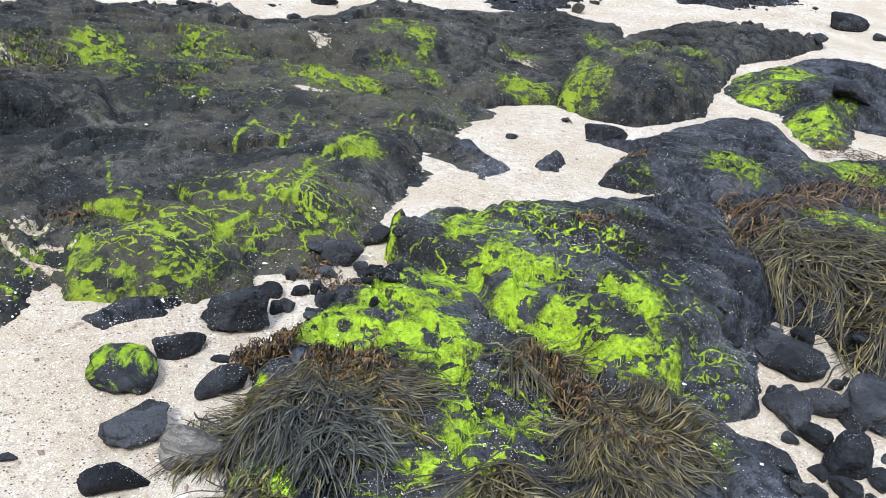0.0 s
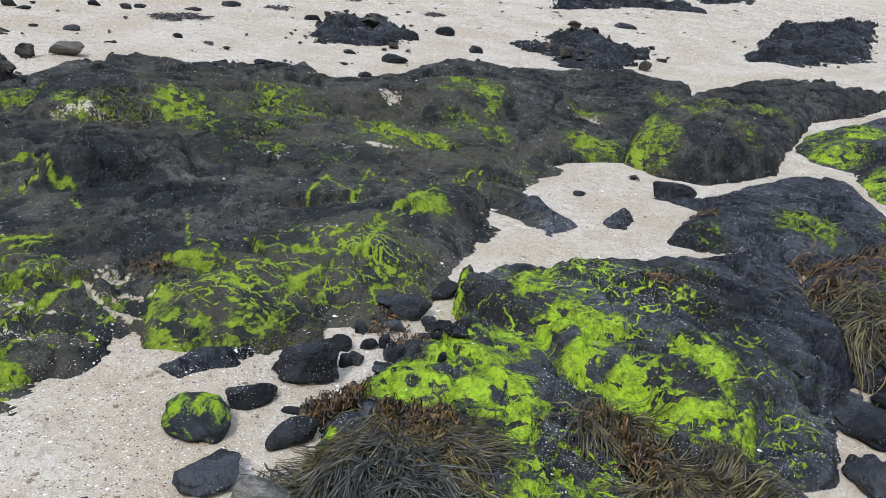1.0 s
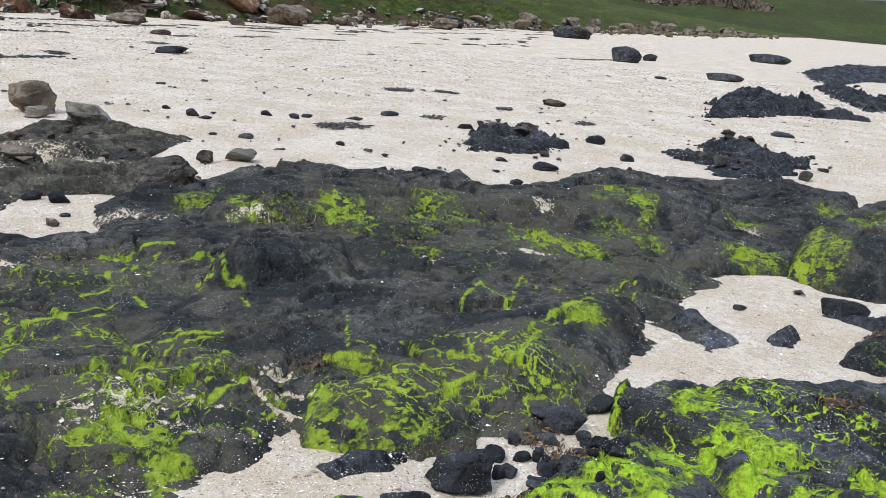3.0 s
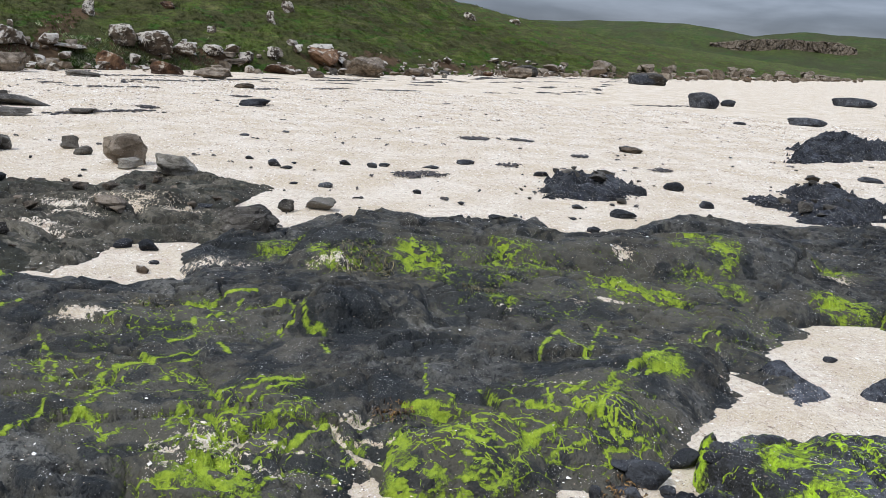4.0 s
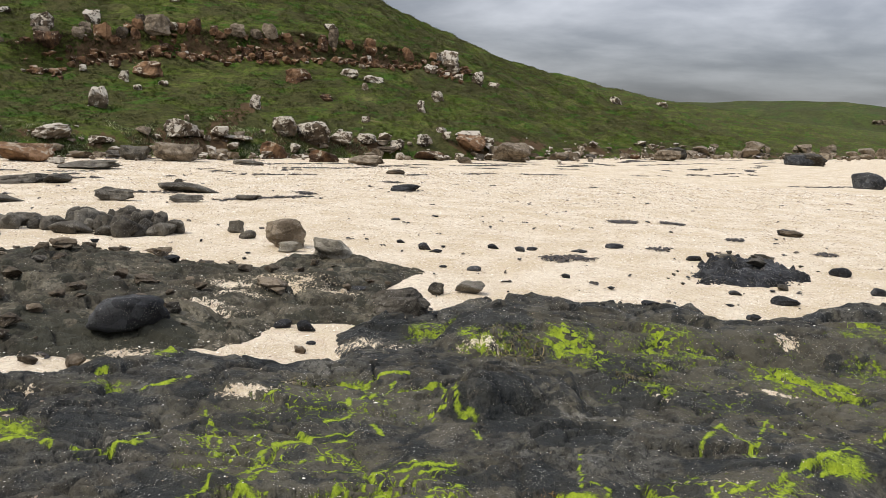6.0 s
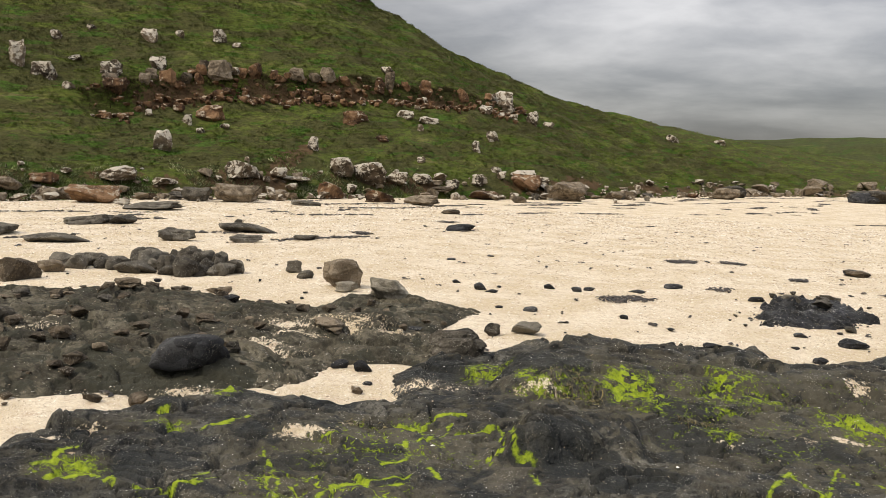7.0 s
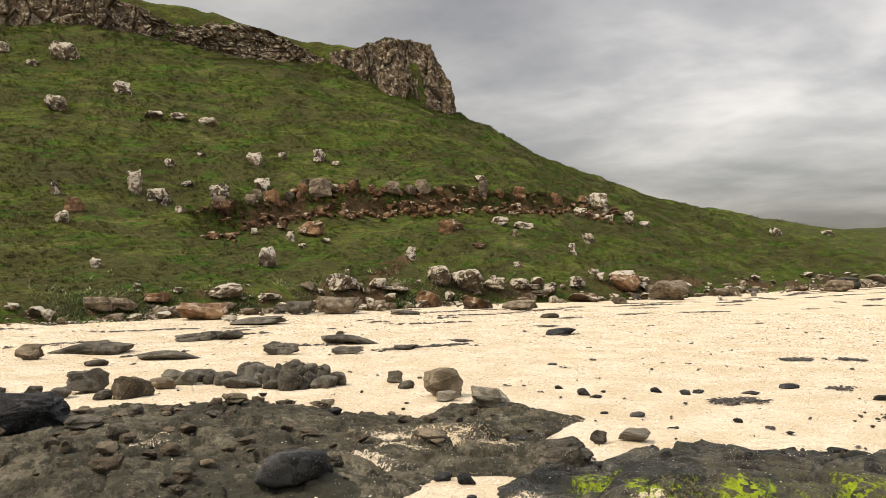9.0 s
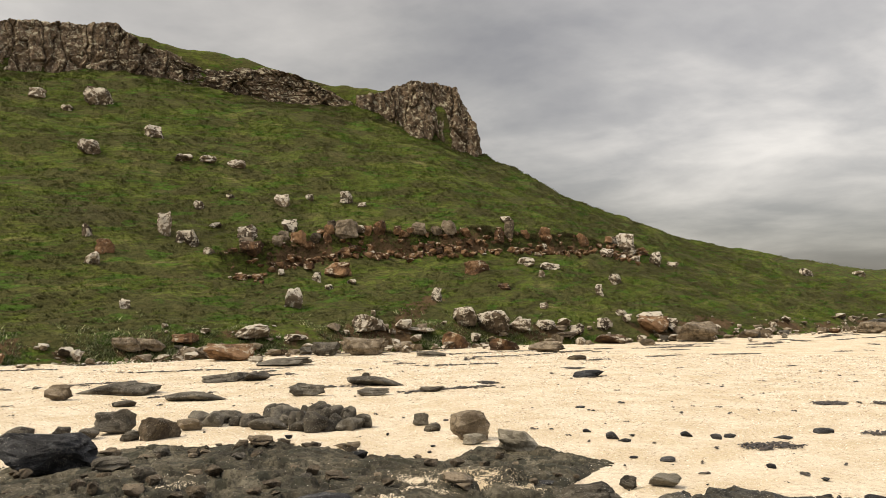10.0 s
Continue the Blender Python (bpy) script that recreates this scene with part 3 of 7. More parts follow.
def stone_mesh(name, mat, seed, edge=9.0, detail=4, rugged=0.10, planes=15):
    """A stone in a box one metre each way, standing on z 0: a lump between split planes, rounded by wear (edge: 4 round, 60 sharp)."""
    bm = bmesh.new()
    rng = random.Random(seed)
    off = Vector((rng.uniform(0, 50), rng.uniform(0, 50), rng.uniform(0, 50)))
    if edge > 15:
        for k in range(planes + 9):
            p = Vector((rng.gauss(0, 1), rng.gauss(0, 1), rng.gauss(0, 1))).normalized()
            bm.verts.new([0.5 * math.copysign(abs(q) ** 0.72, q) * rng.uniform(0.75, 1.0) for q in p])
        hull = bmesh.ops.convex_hull(bm, input=bm.verts)
        loose = {g for g in hull["geom_interior"] + hull["geom_unused"] if isinstance(g, bmesh.types.BMVert)}
        bmesh.ops.delete(bm, geom=list(loose), context="VERTS")
        for k in range(max(detail - 1, 1)):
            bmesh.ops.subdivide_edges(bm, edges=bm.edges[:], cuts=1, use_grid_fill=True)
        bmesh.ops.triangulate(bm, faces=bm.faces[:])
        for v in bm.verts:
            n = v.co.normalized()
            v.co += n * (noise.fractal(v.co * 2.6 + off, 1.0, 2.0, 3) * rugged * 0.5 + noise.fractal(v.co * 9 + off, 0.9, 2.0, 3) * rugged * 0.3)
            v.co += n * rugged * 0.35 * (noise.cell(Vector((v.co.x * 1.5, v.co.y * 1.5, v.co.z * 7)) + off) - 0.5)
    else:
        bmesh.ops.create_icosphere(bm, subdivisions=detail, radius=0.5)
        cuts = []
        for d in ((0, 0, 1), (0, 0, -1), (1, 0, 0), (-1, 0, 0), (0, 1, 0), (0, -1, 0)):
            lean = 0.15 if d[2] < 0 else 0.6
            d = Vector(d) + Vector((rng.uniform(-lean, lean), rng.uniform(-lean, lean), rng.uniform(-lean, lean)))
            cuts.append((d.normalized(), rng.uniform(0.32, 0.44)))
        for k in range(planes):
            d = Vector((rng.uniform(-1, 1), rng.uniform(-1, 1), rng.uniform(-0.35, 0.9))).normalized()
            cuts.append((d, rng.uniform(0.32, 0.5)))
        for v in bm.verts:
            n = v.co.normalized()
            reach = [max(n.dot(d), 0.0) / far for d, far in cuts]
            most = max(reach)
            p = n / (most * sum((q / most) ** edge for q in reach) ** (1.0 / edge))
            p += n * (noise.fractal(p * 2.4 + off, 1.0, 2.0, 3) * rugged * 0.45 + noise.fractal(p * 8 + off, 0.9, 2.0, 4) * rugged * 0.28)
            chip = noise.noise(p * 5.0 - off)
            v.co = p - n * max(chip - 0.18, 0.0) * rugged * 0.6
    low = Vector([min(v.co[k] for v in bm.verts) for k in range(3)])
    high = Vector([max(v.co[k] for v in bm.verts) for k in range(3)])
    for v in bm.verts:
        v.co = Vector([(v.co[k] - low[k]) / (high[k] - low[k]) - (0.5 if k < 2 else 0.0) for k in range(3)])
    me = bpy.data.meshes.new(name)
    bm.to_mesh(me)
    bm.free()
    me.materials.append(mat)
    me.shade_smooth()
    if edge > 15:
        me.set_sharp_from_angle(angle=radians(17))
    return me


def lay_stones(name, label, group, rows, meshes, ground, category="rock", sink=0.12):
    """Stones at x, y with width, height and, where known, depth, a little sunk in what they lie on."""
    for x, y, wide, high, *deep in rows:
        rng = random.Random(int(x * 1000) * 7 + int(y * 1000))
        me = meshes[rng.randrange(len(meshes))]
        tall = max(high, 0.015)
        away = deep[0] if deep else wide * rng.uniform(0.65, 0.95)
        m = Matrix.Translation((x, y, float(ground(x, y)) - tall * sink)) @ Matrix.Rotation(rng.uniform(-0.2, 0.2) + math.atan2(-x, y) + rng.choice((0, math.pi)), 4, "Z") @ Matrix.Rotation(rng.uniform(-0.08, 0.08), 4, "Y")
        ob = new(name, me)
        ob.matrix_world = m @ Matrix.Diagonal((wide, away, tall * (1 + sink), 1))
        tagged(ob, label, category, group)


def scree(name, label, rows, meshes, ground, category, sink=0.1):
    """Many small stones joined into one heap, where nobody could count them."""
    verts, faces, base = [], [], 0
    for x, y, wide, high in rows:
        rng = random.Random(int(x * 1000) * 3 + int(y * 1000))
        me = meshes[rng.randrange(len(meshes))]
        co = np.empty(len(me.vertices) * 3, np.float32)
        me.vertices.foreach_get("co", co)
        idx = np.empty(len(me.loops), np.int32)
        me.loops.foreach_get("vertex_index", idx)
        a, co = rng.uniform(0, 6.28), co.reshape(-1, 3)
        px, py = co[:, 0] * wide, co[:, 1] * wide * rng.uniform(0.65, 1)
        verts.append(np.stack([x + px * math.cos(a) - py * math.sin(a), y + px * math.sin(a) + py * math.cos(a), float(ground(x, y)) - high * sink + co[:, 2] * high * (1 + sink)], -1))
        faces.append(idx.reshape(-1, 3) + base)
        base += len(co)
    me = mesh_from(name, np.concatenate(verts), np.concatenate(faces), meshes[0].materials[0])
    me.set_sharp_from_angle(angle=radians(30))
    return tagged(new(name, me), label, category, "", "stuff")


def fronds(name, x, y, head, long, wide, layer, bend, mat, seed, ground, segments=9):
    """Strap-like strips that lie over the ground, from x, y along their heading."""
    rng = np.random.default_rng(seed)
    n = len(x)
    px, py = [x], [y]
    for k in range(segments):
        flow = head + bend * k / segments + 1.15 * ripple(px[-1] * 5.5, py[-1] * 5.5, seed)
        px.append(px[-1] + np.cos(flow) * long / segments)
        py.append(py[-1] + np.sin(flow) * long / segments)
    px, py = np.array(px), np.array(py)
    t = np.linspace(0, 1, segments + 1)[:, None]
    pz = ground(px, py)
    pz[1:-1] = np.maximum(pz[1:-1], (pz[:-2] + pz[1:-1] + pz[2:]) / 3)
    pz = pz + layer * (0.5 + 1.2 * np.sin(math.pi * np.clip(t * 0.9 + 0.05, 0, 1))) + np.minimum(wide * 0.6, 0.004)
    tx, ty = np.gradient(px, axis=0), np.gradient(py, axis=0)
    norm = np.hypot(tx, ty) + 1e-9
    half = wide * np.where(t > 0.85, (1.06 - t) / 0.21, 1.0) * np.where(t < 0.1, 0.6, 1.0) * 0.5
    nx, ny = -ty / norm * half, tx / norm * half
    tilt = rng.uniform(-0.6, 0.6, n) * half
    left = np.stack([px + nx, py + ny, pz + tilt], -1)
    mid = np.stack([px, py, pz + half * 0.7], -1)
    right = np.stack([px - nx, py - ny, pz - tilt], -1)
    verts = np.stack([left, mid, right], 2).transpose(1, 0, 2, 3).reshape(-1, 3)
    one = []
    for k in range(segments):
        a = 3 * k
        one += [(a, a + 1, a + 4, a + 3), (a + 1, a + 2, a + 5, a + 4)]
    per = 3 * (segments + 1)
    faces = (np.array(one)[None] + (per * np.arange(n))[:, None, None]).reshape(-1, 4)
    return mesh_from(name, verts, faces, mat)


def strands(name, roots, mat, seed, ground, segments=9, width=0.005, curl=0.5, loft=0.03):
    """Fronds from roots: x, y, spread, heading in degrees, length, how many."""
    rng = np.random.default_rng(seed)
    count = np.array([int(r[5]) for r in roots])
    rx, ry, spread, heading, length = (np.repeat([r[k] for r in roots], count) for k in range(5))
    n = len(rx)
    a0, r0 = rng.uniform(0, 2 * math.pi, n), spread * np.sqrt(rng.uniform(0, 1, n))
    return fronds(name, rx + r0 * np.cos(a0), ry + r0 * np.sin(a0), np.radians(heading) + rng.normal(0, 0.75, n), length * rng.uniform(0.35, 1.1, n),
                  width * rng.uniform(0.7, 1.3, n), rng.uniform(0.004, loft, n), rng.normal(0, curl, n), mat, seed, ground, segments)


def barnacles(x, y, z, size, seed):
    """Little blunt white cones on the rock."""
    r = np.random.default_rng(seed)
    n = len(x)
    a = np.arange(5) * 2 * math.pi / 5
    ring = np.concatenate([np.stack([np.cos(a), np.sin(a), -0.3 + 0 * a], -1), np.stack([0.45 * np.cos(a), 0.45 * np.sin(a), 0.6 + 0 * a], -1)])
    verts = ring[None] * size[:, None, None] * r.uniform(0.8, 1.2, (n, 1, 3)) + np.stack([x, y, z], -1)[:, None, :]
    one = [(k, (k + 1) % 5, 5 + (k + 1) % 5) for k in range(5)] + [(k, 5 + (k + 1) % 5, 5 + k) for k in range(5)] + [(5, 6, 7), (5, 7, 8), (5, 8, 9)]
    faces = (np.array(one)[None] + 10 * np.arange(n)[:, None, None]).reshape(-1, 3)
    return mesh_from("barnacle_crust", verts.reshape(-1, 3), faces, SHELL, False)


def weed_clump(name, label, group, layers, ground):
    """A heap of seaweed: each layer is (roots, material, seed, width, curl, loft)."""
    first = layers[0][0][0]
    at = Vector((first[0], first[1], float(ground(np.array(first[0]), np.array(first[1])))))
    ob = tagged(new(name), label, "seaweed", group)
    ob.location = at
    for roots, mat, seed, width, curl, loft in layers:
        me = strands("fronds", roots, mat, seed, ground, 9, width, curl, loft)
        p = part("fronds", me, ob)
        p.matrix_parent_inverse = Matrix.Translation(-at)
        tagged(p, kind="stuff")
    return ob

# ---- beach ----


def stretched(lo, fine_lo, fine_hi, hi, cell, grow=1.22):
    mid = list(np.arange(fine_lo, fine_hi, cell))
    left, right, d = [], [], cell
    at = fine_lo
    while at > lo:
        d *= grow
        at -= d
        left.append(at)
    at, d = mid[-1], cell
    while at < hi:
        d *= grow
        at += d
        right.append(at)
    return np.array(left[::-1] + mid + right)


SHORE_Y = [-60, 9, 25, 35, 55, 70, 117, 219, 420]
SHORE_X = [-34, -27, -23, -18.5, -16.5, -11, 0, 19, 62]
CREST_Y = [-60, 10, 19.5, 25.5, 33.6, 39, 44.3, 47, 52.7, 64, 79, 98, 118, 170, 420]
CREST_X = [-66, -60, -56.7, -54.3, -49.7, -45.6, -40.5, -40.3, -39.7, -39, -38.7, -38, -39, -44, -20]
CREST_Z = [15, 16.5, 16.7, 17, 16.2, 15.4, 12.5, 12.3, 10.5, 8.3, 7.2, 6.2, 6.0, 5.2, 3.5]
STEP_Z = [3, 3, 3.1, 3.3, 3.0, 1.9, 3.4, 0.6, 0, 0, 0, 0, 0, 0, 0]
RISE_V = [-0.3, 0, 0.03, 0.12, 0.3, 0.5, 0.75, 1.0, 1.25, 2.0]
RISE_P = [-0.06, 0, 0.05, 0.11, 0.27, 0.48, 0.75, 1.0, 1.02, 1.03]


BAND_Y, BAND_X = [20, 25, 31, 37, 45], [-32, -32.3, -30.4, -28.6, -27]


def hill_height(x, y):
    """The smooth height of the hill above the beach, from the foot line to the crest and on."""
    foot, crest, top = np.interp(y, SHORE_Y, SHORE_X), np.interp(y, CREST_Y, CREST_X), np.interp(y, CREST_Y, CREST_Z)
    v = (foot - x) / (foot - crest)
    scar = x - np.interp(y, BAND_Y, BAND_X)
    scar = 0.9 * np.interp(y, [18, 21, 40, 47], [0, 1, 0.8, 0]) * np.clip(scar / 0.5 + 0.5, 0, 1) * np.exp(-np.clip(scar, 0, 99) / 2.2)
    return top * np.interp(v, RISE_V, RISE_P) - scar + np.interp(y, CREST_Y, STEP_Z) * np.clip((v - 1.02) / 0.04, 0, 1)


gx, gy = np.meshgrid(stretched(-2500, -13, 6, 2500, 0.06), stretched(-2500, 0.6, 15, 2500, 0.06))
gz = sand_height(gx, gy)
gz = np.where(hill_height(gx, gy) > 0.5, -0.4, gz)
tagged(new("ground", sheet("ground", gx, gy, gz, SAND)), "pale cream coral sand beach strewn with fine shell grit", "beach", "", "structure")

# ---- grass hill behind the beach ----
hy1 = stretched(-60, 4, 72, 420, 0.32, 1.08)
hv1 = np.concatenate([np.linspace(-0.04, 0.16, 40), np.linspace(0.165, 1.0, 105), np.linspace(1.01, 1.09, 8), np.linspace(1.11, 2.0, 11)])
hy, hv = np.meshgrid(hy1, hv1, indexing="ij")
wobble = 0.9 * rough(hy * 0.22, hy * 0 + 3, 41, 4)
hx = np.interp(hy, SHORE_Y, SHORE_X) + wobble * np.clip(1 - hv * 3, 0, 1) - hv * (np.interp(hy, SHORE_Y, SHORE_X) - np.interp(hy, CREST_Y, CREST_X))


def tussocks(x, y):
    return 0.6 * rough(x * 0.18, y * 0.13, 60, 3) + 0.24 * rough(x * 1.0, y * 0.55, 63, 4) + 0.10 * np.abs(rough(x * 2.2, y * 1.6, 66, 2))


def hill_top(x, y):
    v = (np.interp(y, SHORE_Y, SHORE_X) - x) / (np.interp(y, SHORE_Y, SHORE_X) - np.interp(y, CREST_Y, CREST_X))
    return hill_height(x, y) + tussocks(x, y) * np.clip(v * 8, 0, 1)


hz = hill_height(hx, hy) + tussocks(hx, hy) * np.clip(hv * 8, 0, 1) - np.where(hv < 0.002, 0.25, 0)
earth = 0.75 * np.exp(-(((hv - 0.022) / 0.02) ** 2)) * (0.35 + np.clip(rough(hy * 0.3, hy * 0 + 9, 45, 3) + 0.4, 0, 1))
band = np.interp(hy, [19, 21, 26, 36, 45, 47], [0, 1, 1, 0.8, 0.7, 0])
earth = np.maximum(earth, 0.8 * band * np.exp(-(((hx - np.interp(hy, BAND_Y, BAND_X) - 0.1) / 0.65) ** 2)) * np.clip(0.8 + rough(hy * 0.35, hy * 0 + 5, 47, 3), 0.15, 1))
earth = np.maximum(earth, 0.95 * np.exp(-(along(hx, hy, [(-23.6, 22.6), (-24.6, 23.4), (-25.6, 25.2), (-26.2, 27)]) / 0.5) ** 2))
tagged(new("hillside", sheet("hillside", hx, hy, hz, GRASS, None, {"earth": earth})), "steep green grassy hillside above the beach", "hillside", "", "structure")

# ---- far low hills ----
FAR_X = [-400, -100, -75, -40, -15, 2, 28, 90, 300]
FAR_TOP = [10, 12.0, 13.5, 14.2, 11.5, 14.0, 13.5, 15, 20]
fx, fv = np.meshgrid(np.arange(-300, 260, 2.5), np.linspace(0, 1.4, 40))
fy = 235 + 0.12 * fx + fv * 105
ftop = np.interp(fx, FAR_X, FAR_TOP)
fz = ftop * np.interp(fv, [0, 0.25, 0.55, 0.7, 1.0, 1.4], [-0.05, 0.12, 0.40, 0.72, 1.0, 1.0]) + 0.8 * rough(fx * 0.05, fy * 0.05, 81, 4) * np.clip(fv * 3, 0, 1)
tagged(new("far_hills", sheet("far_hills", fx, fy, fz, FAR_GRASS, None, {"earth": np.zeros(fx.shape)})), "distant low green hills beyond the beach", "hills", "", "structure")

# ---- rock beds: outlines in metres, walking round each ----
A_BASE = [(-0.47, 1.46), (-0.5, 1.78), (-0.54, 1.97), (-0.54, 2.2), (-0.59, 2.38), (-0.55, 2.53), (-0.51, 2.72), (-0.38, 2.96), (-0.29, 3.13), (-0.22, 3.31), (-0.25, 3.6), (-0.09, 3.93), (0.18, 4.03), (0.48, 4.16), (0.8, 4.39), (1.21, 4.57), (1.54, 4.48), (1.43, 3.82), (1.55, 3.35), (1.3, 3.14), (1.29, 2.88), (1.2, 2.58), (1.01, 2.5), (1.08, 2.39), (1.24, 2.34), (1.24, 2.13), (1.21, 1.75)]
A_UPPER = [(-0.24, 3.39), (-0.25, 3.67), (-0.06, 3.58), (0.17, 3.8), (0.45, 3.93), (0.76, 4.14), (1.14, 4.3), (1.44, 4.21), (1.38, 3.69), (1.44, 3.27), (1.21, 3.04), (1.01, 2.76), (0.86, 2.54), (0.75, 2.57), (0.61, 2.6), (0.5, 2.79), (0.24, 2.91), (0.15, 3.2), (-0.05, 3.26)]
A_GREEN = [(-0.5, 2.66), (-0.37, 2.89), (-0.28, 3.03), (-0.23, 3.2), (-0.05, 3.3), (0.15, 3.24), (0.25, 2.99), (0.35, 2.78), (0.23, 2.59), (0.09, 2.56), (-0.07, 2.48), (-0.31, 2.53), (-0.44, 2.57)]
A_FRONT = [(-0.5, 2.04), (-0.5, 2.31), (-0.31, 2.47), (-0.07, 2.42), (0.08, 2.5), (0.22, 2.36), (0.39, 2.24), (0.41, 2.0), (0.37, 1.87), (0.36, 1.62), (-0.41, 1.48), (-0.51, 1.83)]
A_RIGHT = [(0.37, 2.3), (0.67, 2.46), (0.85, 2.41), (0.89, 2.2), (0.81, 2.03), (0.59, 1.89), (0.43, 1.88), (0.36, 2.07)]
B_SHORE = [(-1.78, 1.55), (-1.67, 1.85), (-1.62, 1.93), (-1.68, 2.1), (-1.55, 2.1), (-1.51, 2.17), (-1.54, 2.35), (-1.48, 2.52), (-1.44, 2.65), (-1.42, 2.8), (-1.34, 2.69), (-1.1, 2.79), (-0.93, 2.81), (-0.78, 3.01), (-0.68, 3.11), (-0.53, 3.08), (-0.33, 3.38), (-0.26, 3.66), (-0.25, 3.87), (-0.15, 4.22), (0.02, 4.46), (-0.19, 4.8), (0.02, 4.56), (0.17, 4.51), (0.34, 4.82), (0.15, 5.03), (0.16, 5.64), (0.36, 5.99), (0.03, 6.14), (0.54, 6.52), (0.78, 6.92), (1.08, 8.15)]
B_BACK_EDGE = [(0.82, 8.48), (0.22, 8.99), (-0.44, 9.18), (-1.08, 9.44), (-1.35, 8.38), (-1.79, 7.57), (-2.18, 8.22), (-2.43, 7.87), (-2.93, 7.81), (-3.47, 7.46), (-3.79, 7.42), (-3.91, 6.89), (-3.98, 6.45), (-4.28, 6.62), (-4.11, 5.48), (-3.87, 5.0), (-3.9, 4.64), (-4.06, 4.35), (-4.43, 4.19), (-4.76, 4.09), (-5.05, 3.78), (-4.96, 3.43), (-4.97, 2.86), (-5.01, 2.42), (-5.01, 1.7), (-3.32, 1.06)]
B_RIGHT = [(-1.15, 8.81), (-0.75, 9.61), (-0.23, 9.5), (0.35, 9.9), (0.9, 10.1), (1.5, 9.9), (1.3, 8.6), (0.9, 6.94), (0.72, 6.45), (0.35, 6.28), (0.07, 5.95), (-0.18, 6.19), (-0.72, 7.19)]
B_REAR = [(-4.29, 5.14), (-4.36, 5.77), (-4.12, 6.29), (-4.01, 7.14), (-3.27, 6.59), (-3.05, 5.38), (-3.45, 4.78), (-3.74, 4.64), (-3.95, 4.75)]
B_SIDE = [(-4.9, 2.37), (-4.86, 2.75), (-4.77, 3.2), (-4.74, 3.4), (-4.58, 3.83), (-4.24, 4.03), (-3.96, 4.17), (-3.72, 4.13), (-3.33, 3.47), (-3.76, 2.65), (-4.25, 2.03)]
B_RIDGE = [(-1.36, 2.69), (-1.52, 3.05), (-1.39, 3.22), (-1.21, 3.8), (-1.09, 4.23), (-0.84, 4.86), (-0.43, 4.97), (-0.21, 4.95), (-0.2, 4.41), (-0.4, 3.83), (-0.43, 3.49), (-0.79, 3.15), (-0.77, 3.0), (-0.93, 2.81), (-1.1, 2.78)]
B_BACK_LOBE = [(-3.44, 5.12), (-3.63, 5.91), (-3.54, 6.73), (-3.07, 6.93), (-2.68, 7.21), (-2.31, 7.26), (-2.12, 7.69), (-1.7, 7.11), (-1.34, 7.57), (-0.98, 8.71), (-0.42, 8.49), (0.09, 8.15), (0.45, 7.7), (0.32, 7.24), (-0.29, 6.6), (-1.47, 6.04), (-2.24, 5.68), (-2.84, 5.05), (-3.24, 4.95)]
B_KNOB = [(-2.6, 3.81), (-2.68, 4.45), (-2.29, 4.77), (-2.1, 4.92), (-1.8, 4.32), (-2.03, 4.23), (-2.21, 3.88), (-2.46, 3.83)]
B_MID = [(-2.68, 2.38), (-2.79, 2.82), (-2.75, 3.72), (-2.15, 3.78), (-1.7, 4.29), (-1.16, 4.77), (-0.8, 4.65), (-0.98, 4.03), (-1.12, 3.52), (-1.46, 3.25), (-1.7, 2.96), (-2.24, 2.52)]
B_LEFT = [(-1.67, 1.85), (-1.62, 1.93), (-1.68, 2.1), (-1.55, 2.1), (-1.51, 2.17), (-1.54, 2.35), (-1.48, 2.52), (-1.44, 2.79), (-1.67, 2.8), (-1.82, 2.68), (-1.98, 2.56), (-2.23, 2.27), (-1.92, 1.7)]
C = [(0.71, 6.38), (0.93, 6.15), (1.25, 6.07), (1.64, 6.37), (1.92, 6.73), (2.14, 7.41), (2.45, 8.1), (2.8, 9.03), (3.57, 9.79), (4.26, 10.77), (4.17, 10.91), (3.45, 10.87), (2.75, 10.89), (2.11, 10.02), (1.54, 9.14), (1.05, 8.07), (0.79, 6.77)]
C_DOME = [(0.72, 6.42), (0.94, 6.22), (1.27, 6.14), (1.66, 6.43), (1.94, 6.8), (2.0, 7.4), (1.9, 8.0), (1.5, 8.1), (1.1, 7.8), (0.8, 7.1)]
C_LINK = [(0.64, 9.05), (1.01, 9.47), (1.47, 9.94), (1.71, 9.96), (1.4, 8.55), (1.03, 7.91), (0.79, 7.98)]
C2 = [(2.27, 7.61), (2.32, 7.32), (2.6, 7.09), (2.54, 6.46), (2.63, 6.19), (2.93, 6.27), (3.21, 6.81), (3.54, 6.78), (4.76, 9.58), (4.03, 9.38), (3.3, 9.21), (2.53, 8.3)]
E = [(0.83, 5.59), (1.13, 5.58), (1.59, 6.14), (2.06, 6.51), (2.42, 6.24), (2.43, 5.65), (2.61, 5.72), (3.1, 6.07), (3.79, 6.36), (3.43, 5.62), (2.77, 5.26), (2.05, 4.95), (1.59, 4.6), (1.25, 4.71), (1.01, 4.68), (0.84, 4.68), (0.96, 5.07), (1.14, 5.37)]
F = [(1.49, 4.31), (2.0, 4.83), (2.73, 5.2), (3.58, 5.57), (2.26, 3.07), (1.77, 2.91), (1.65, 3.25), (1.52, 3.28), (1.36, 3.5)]
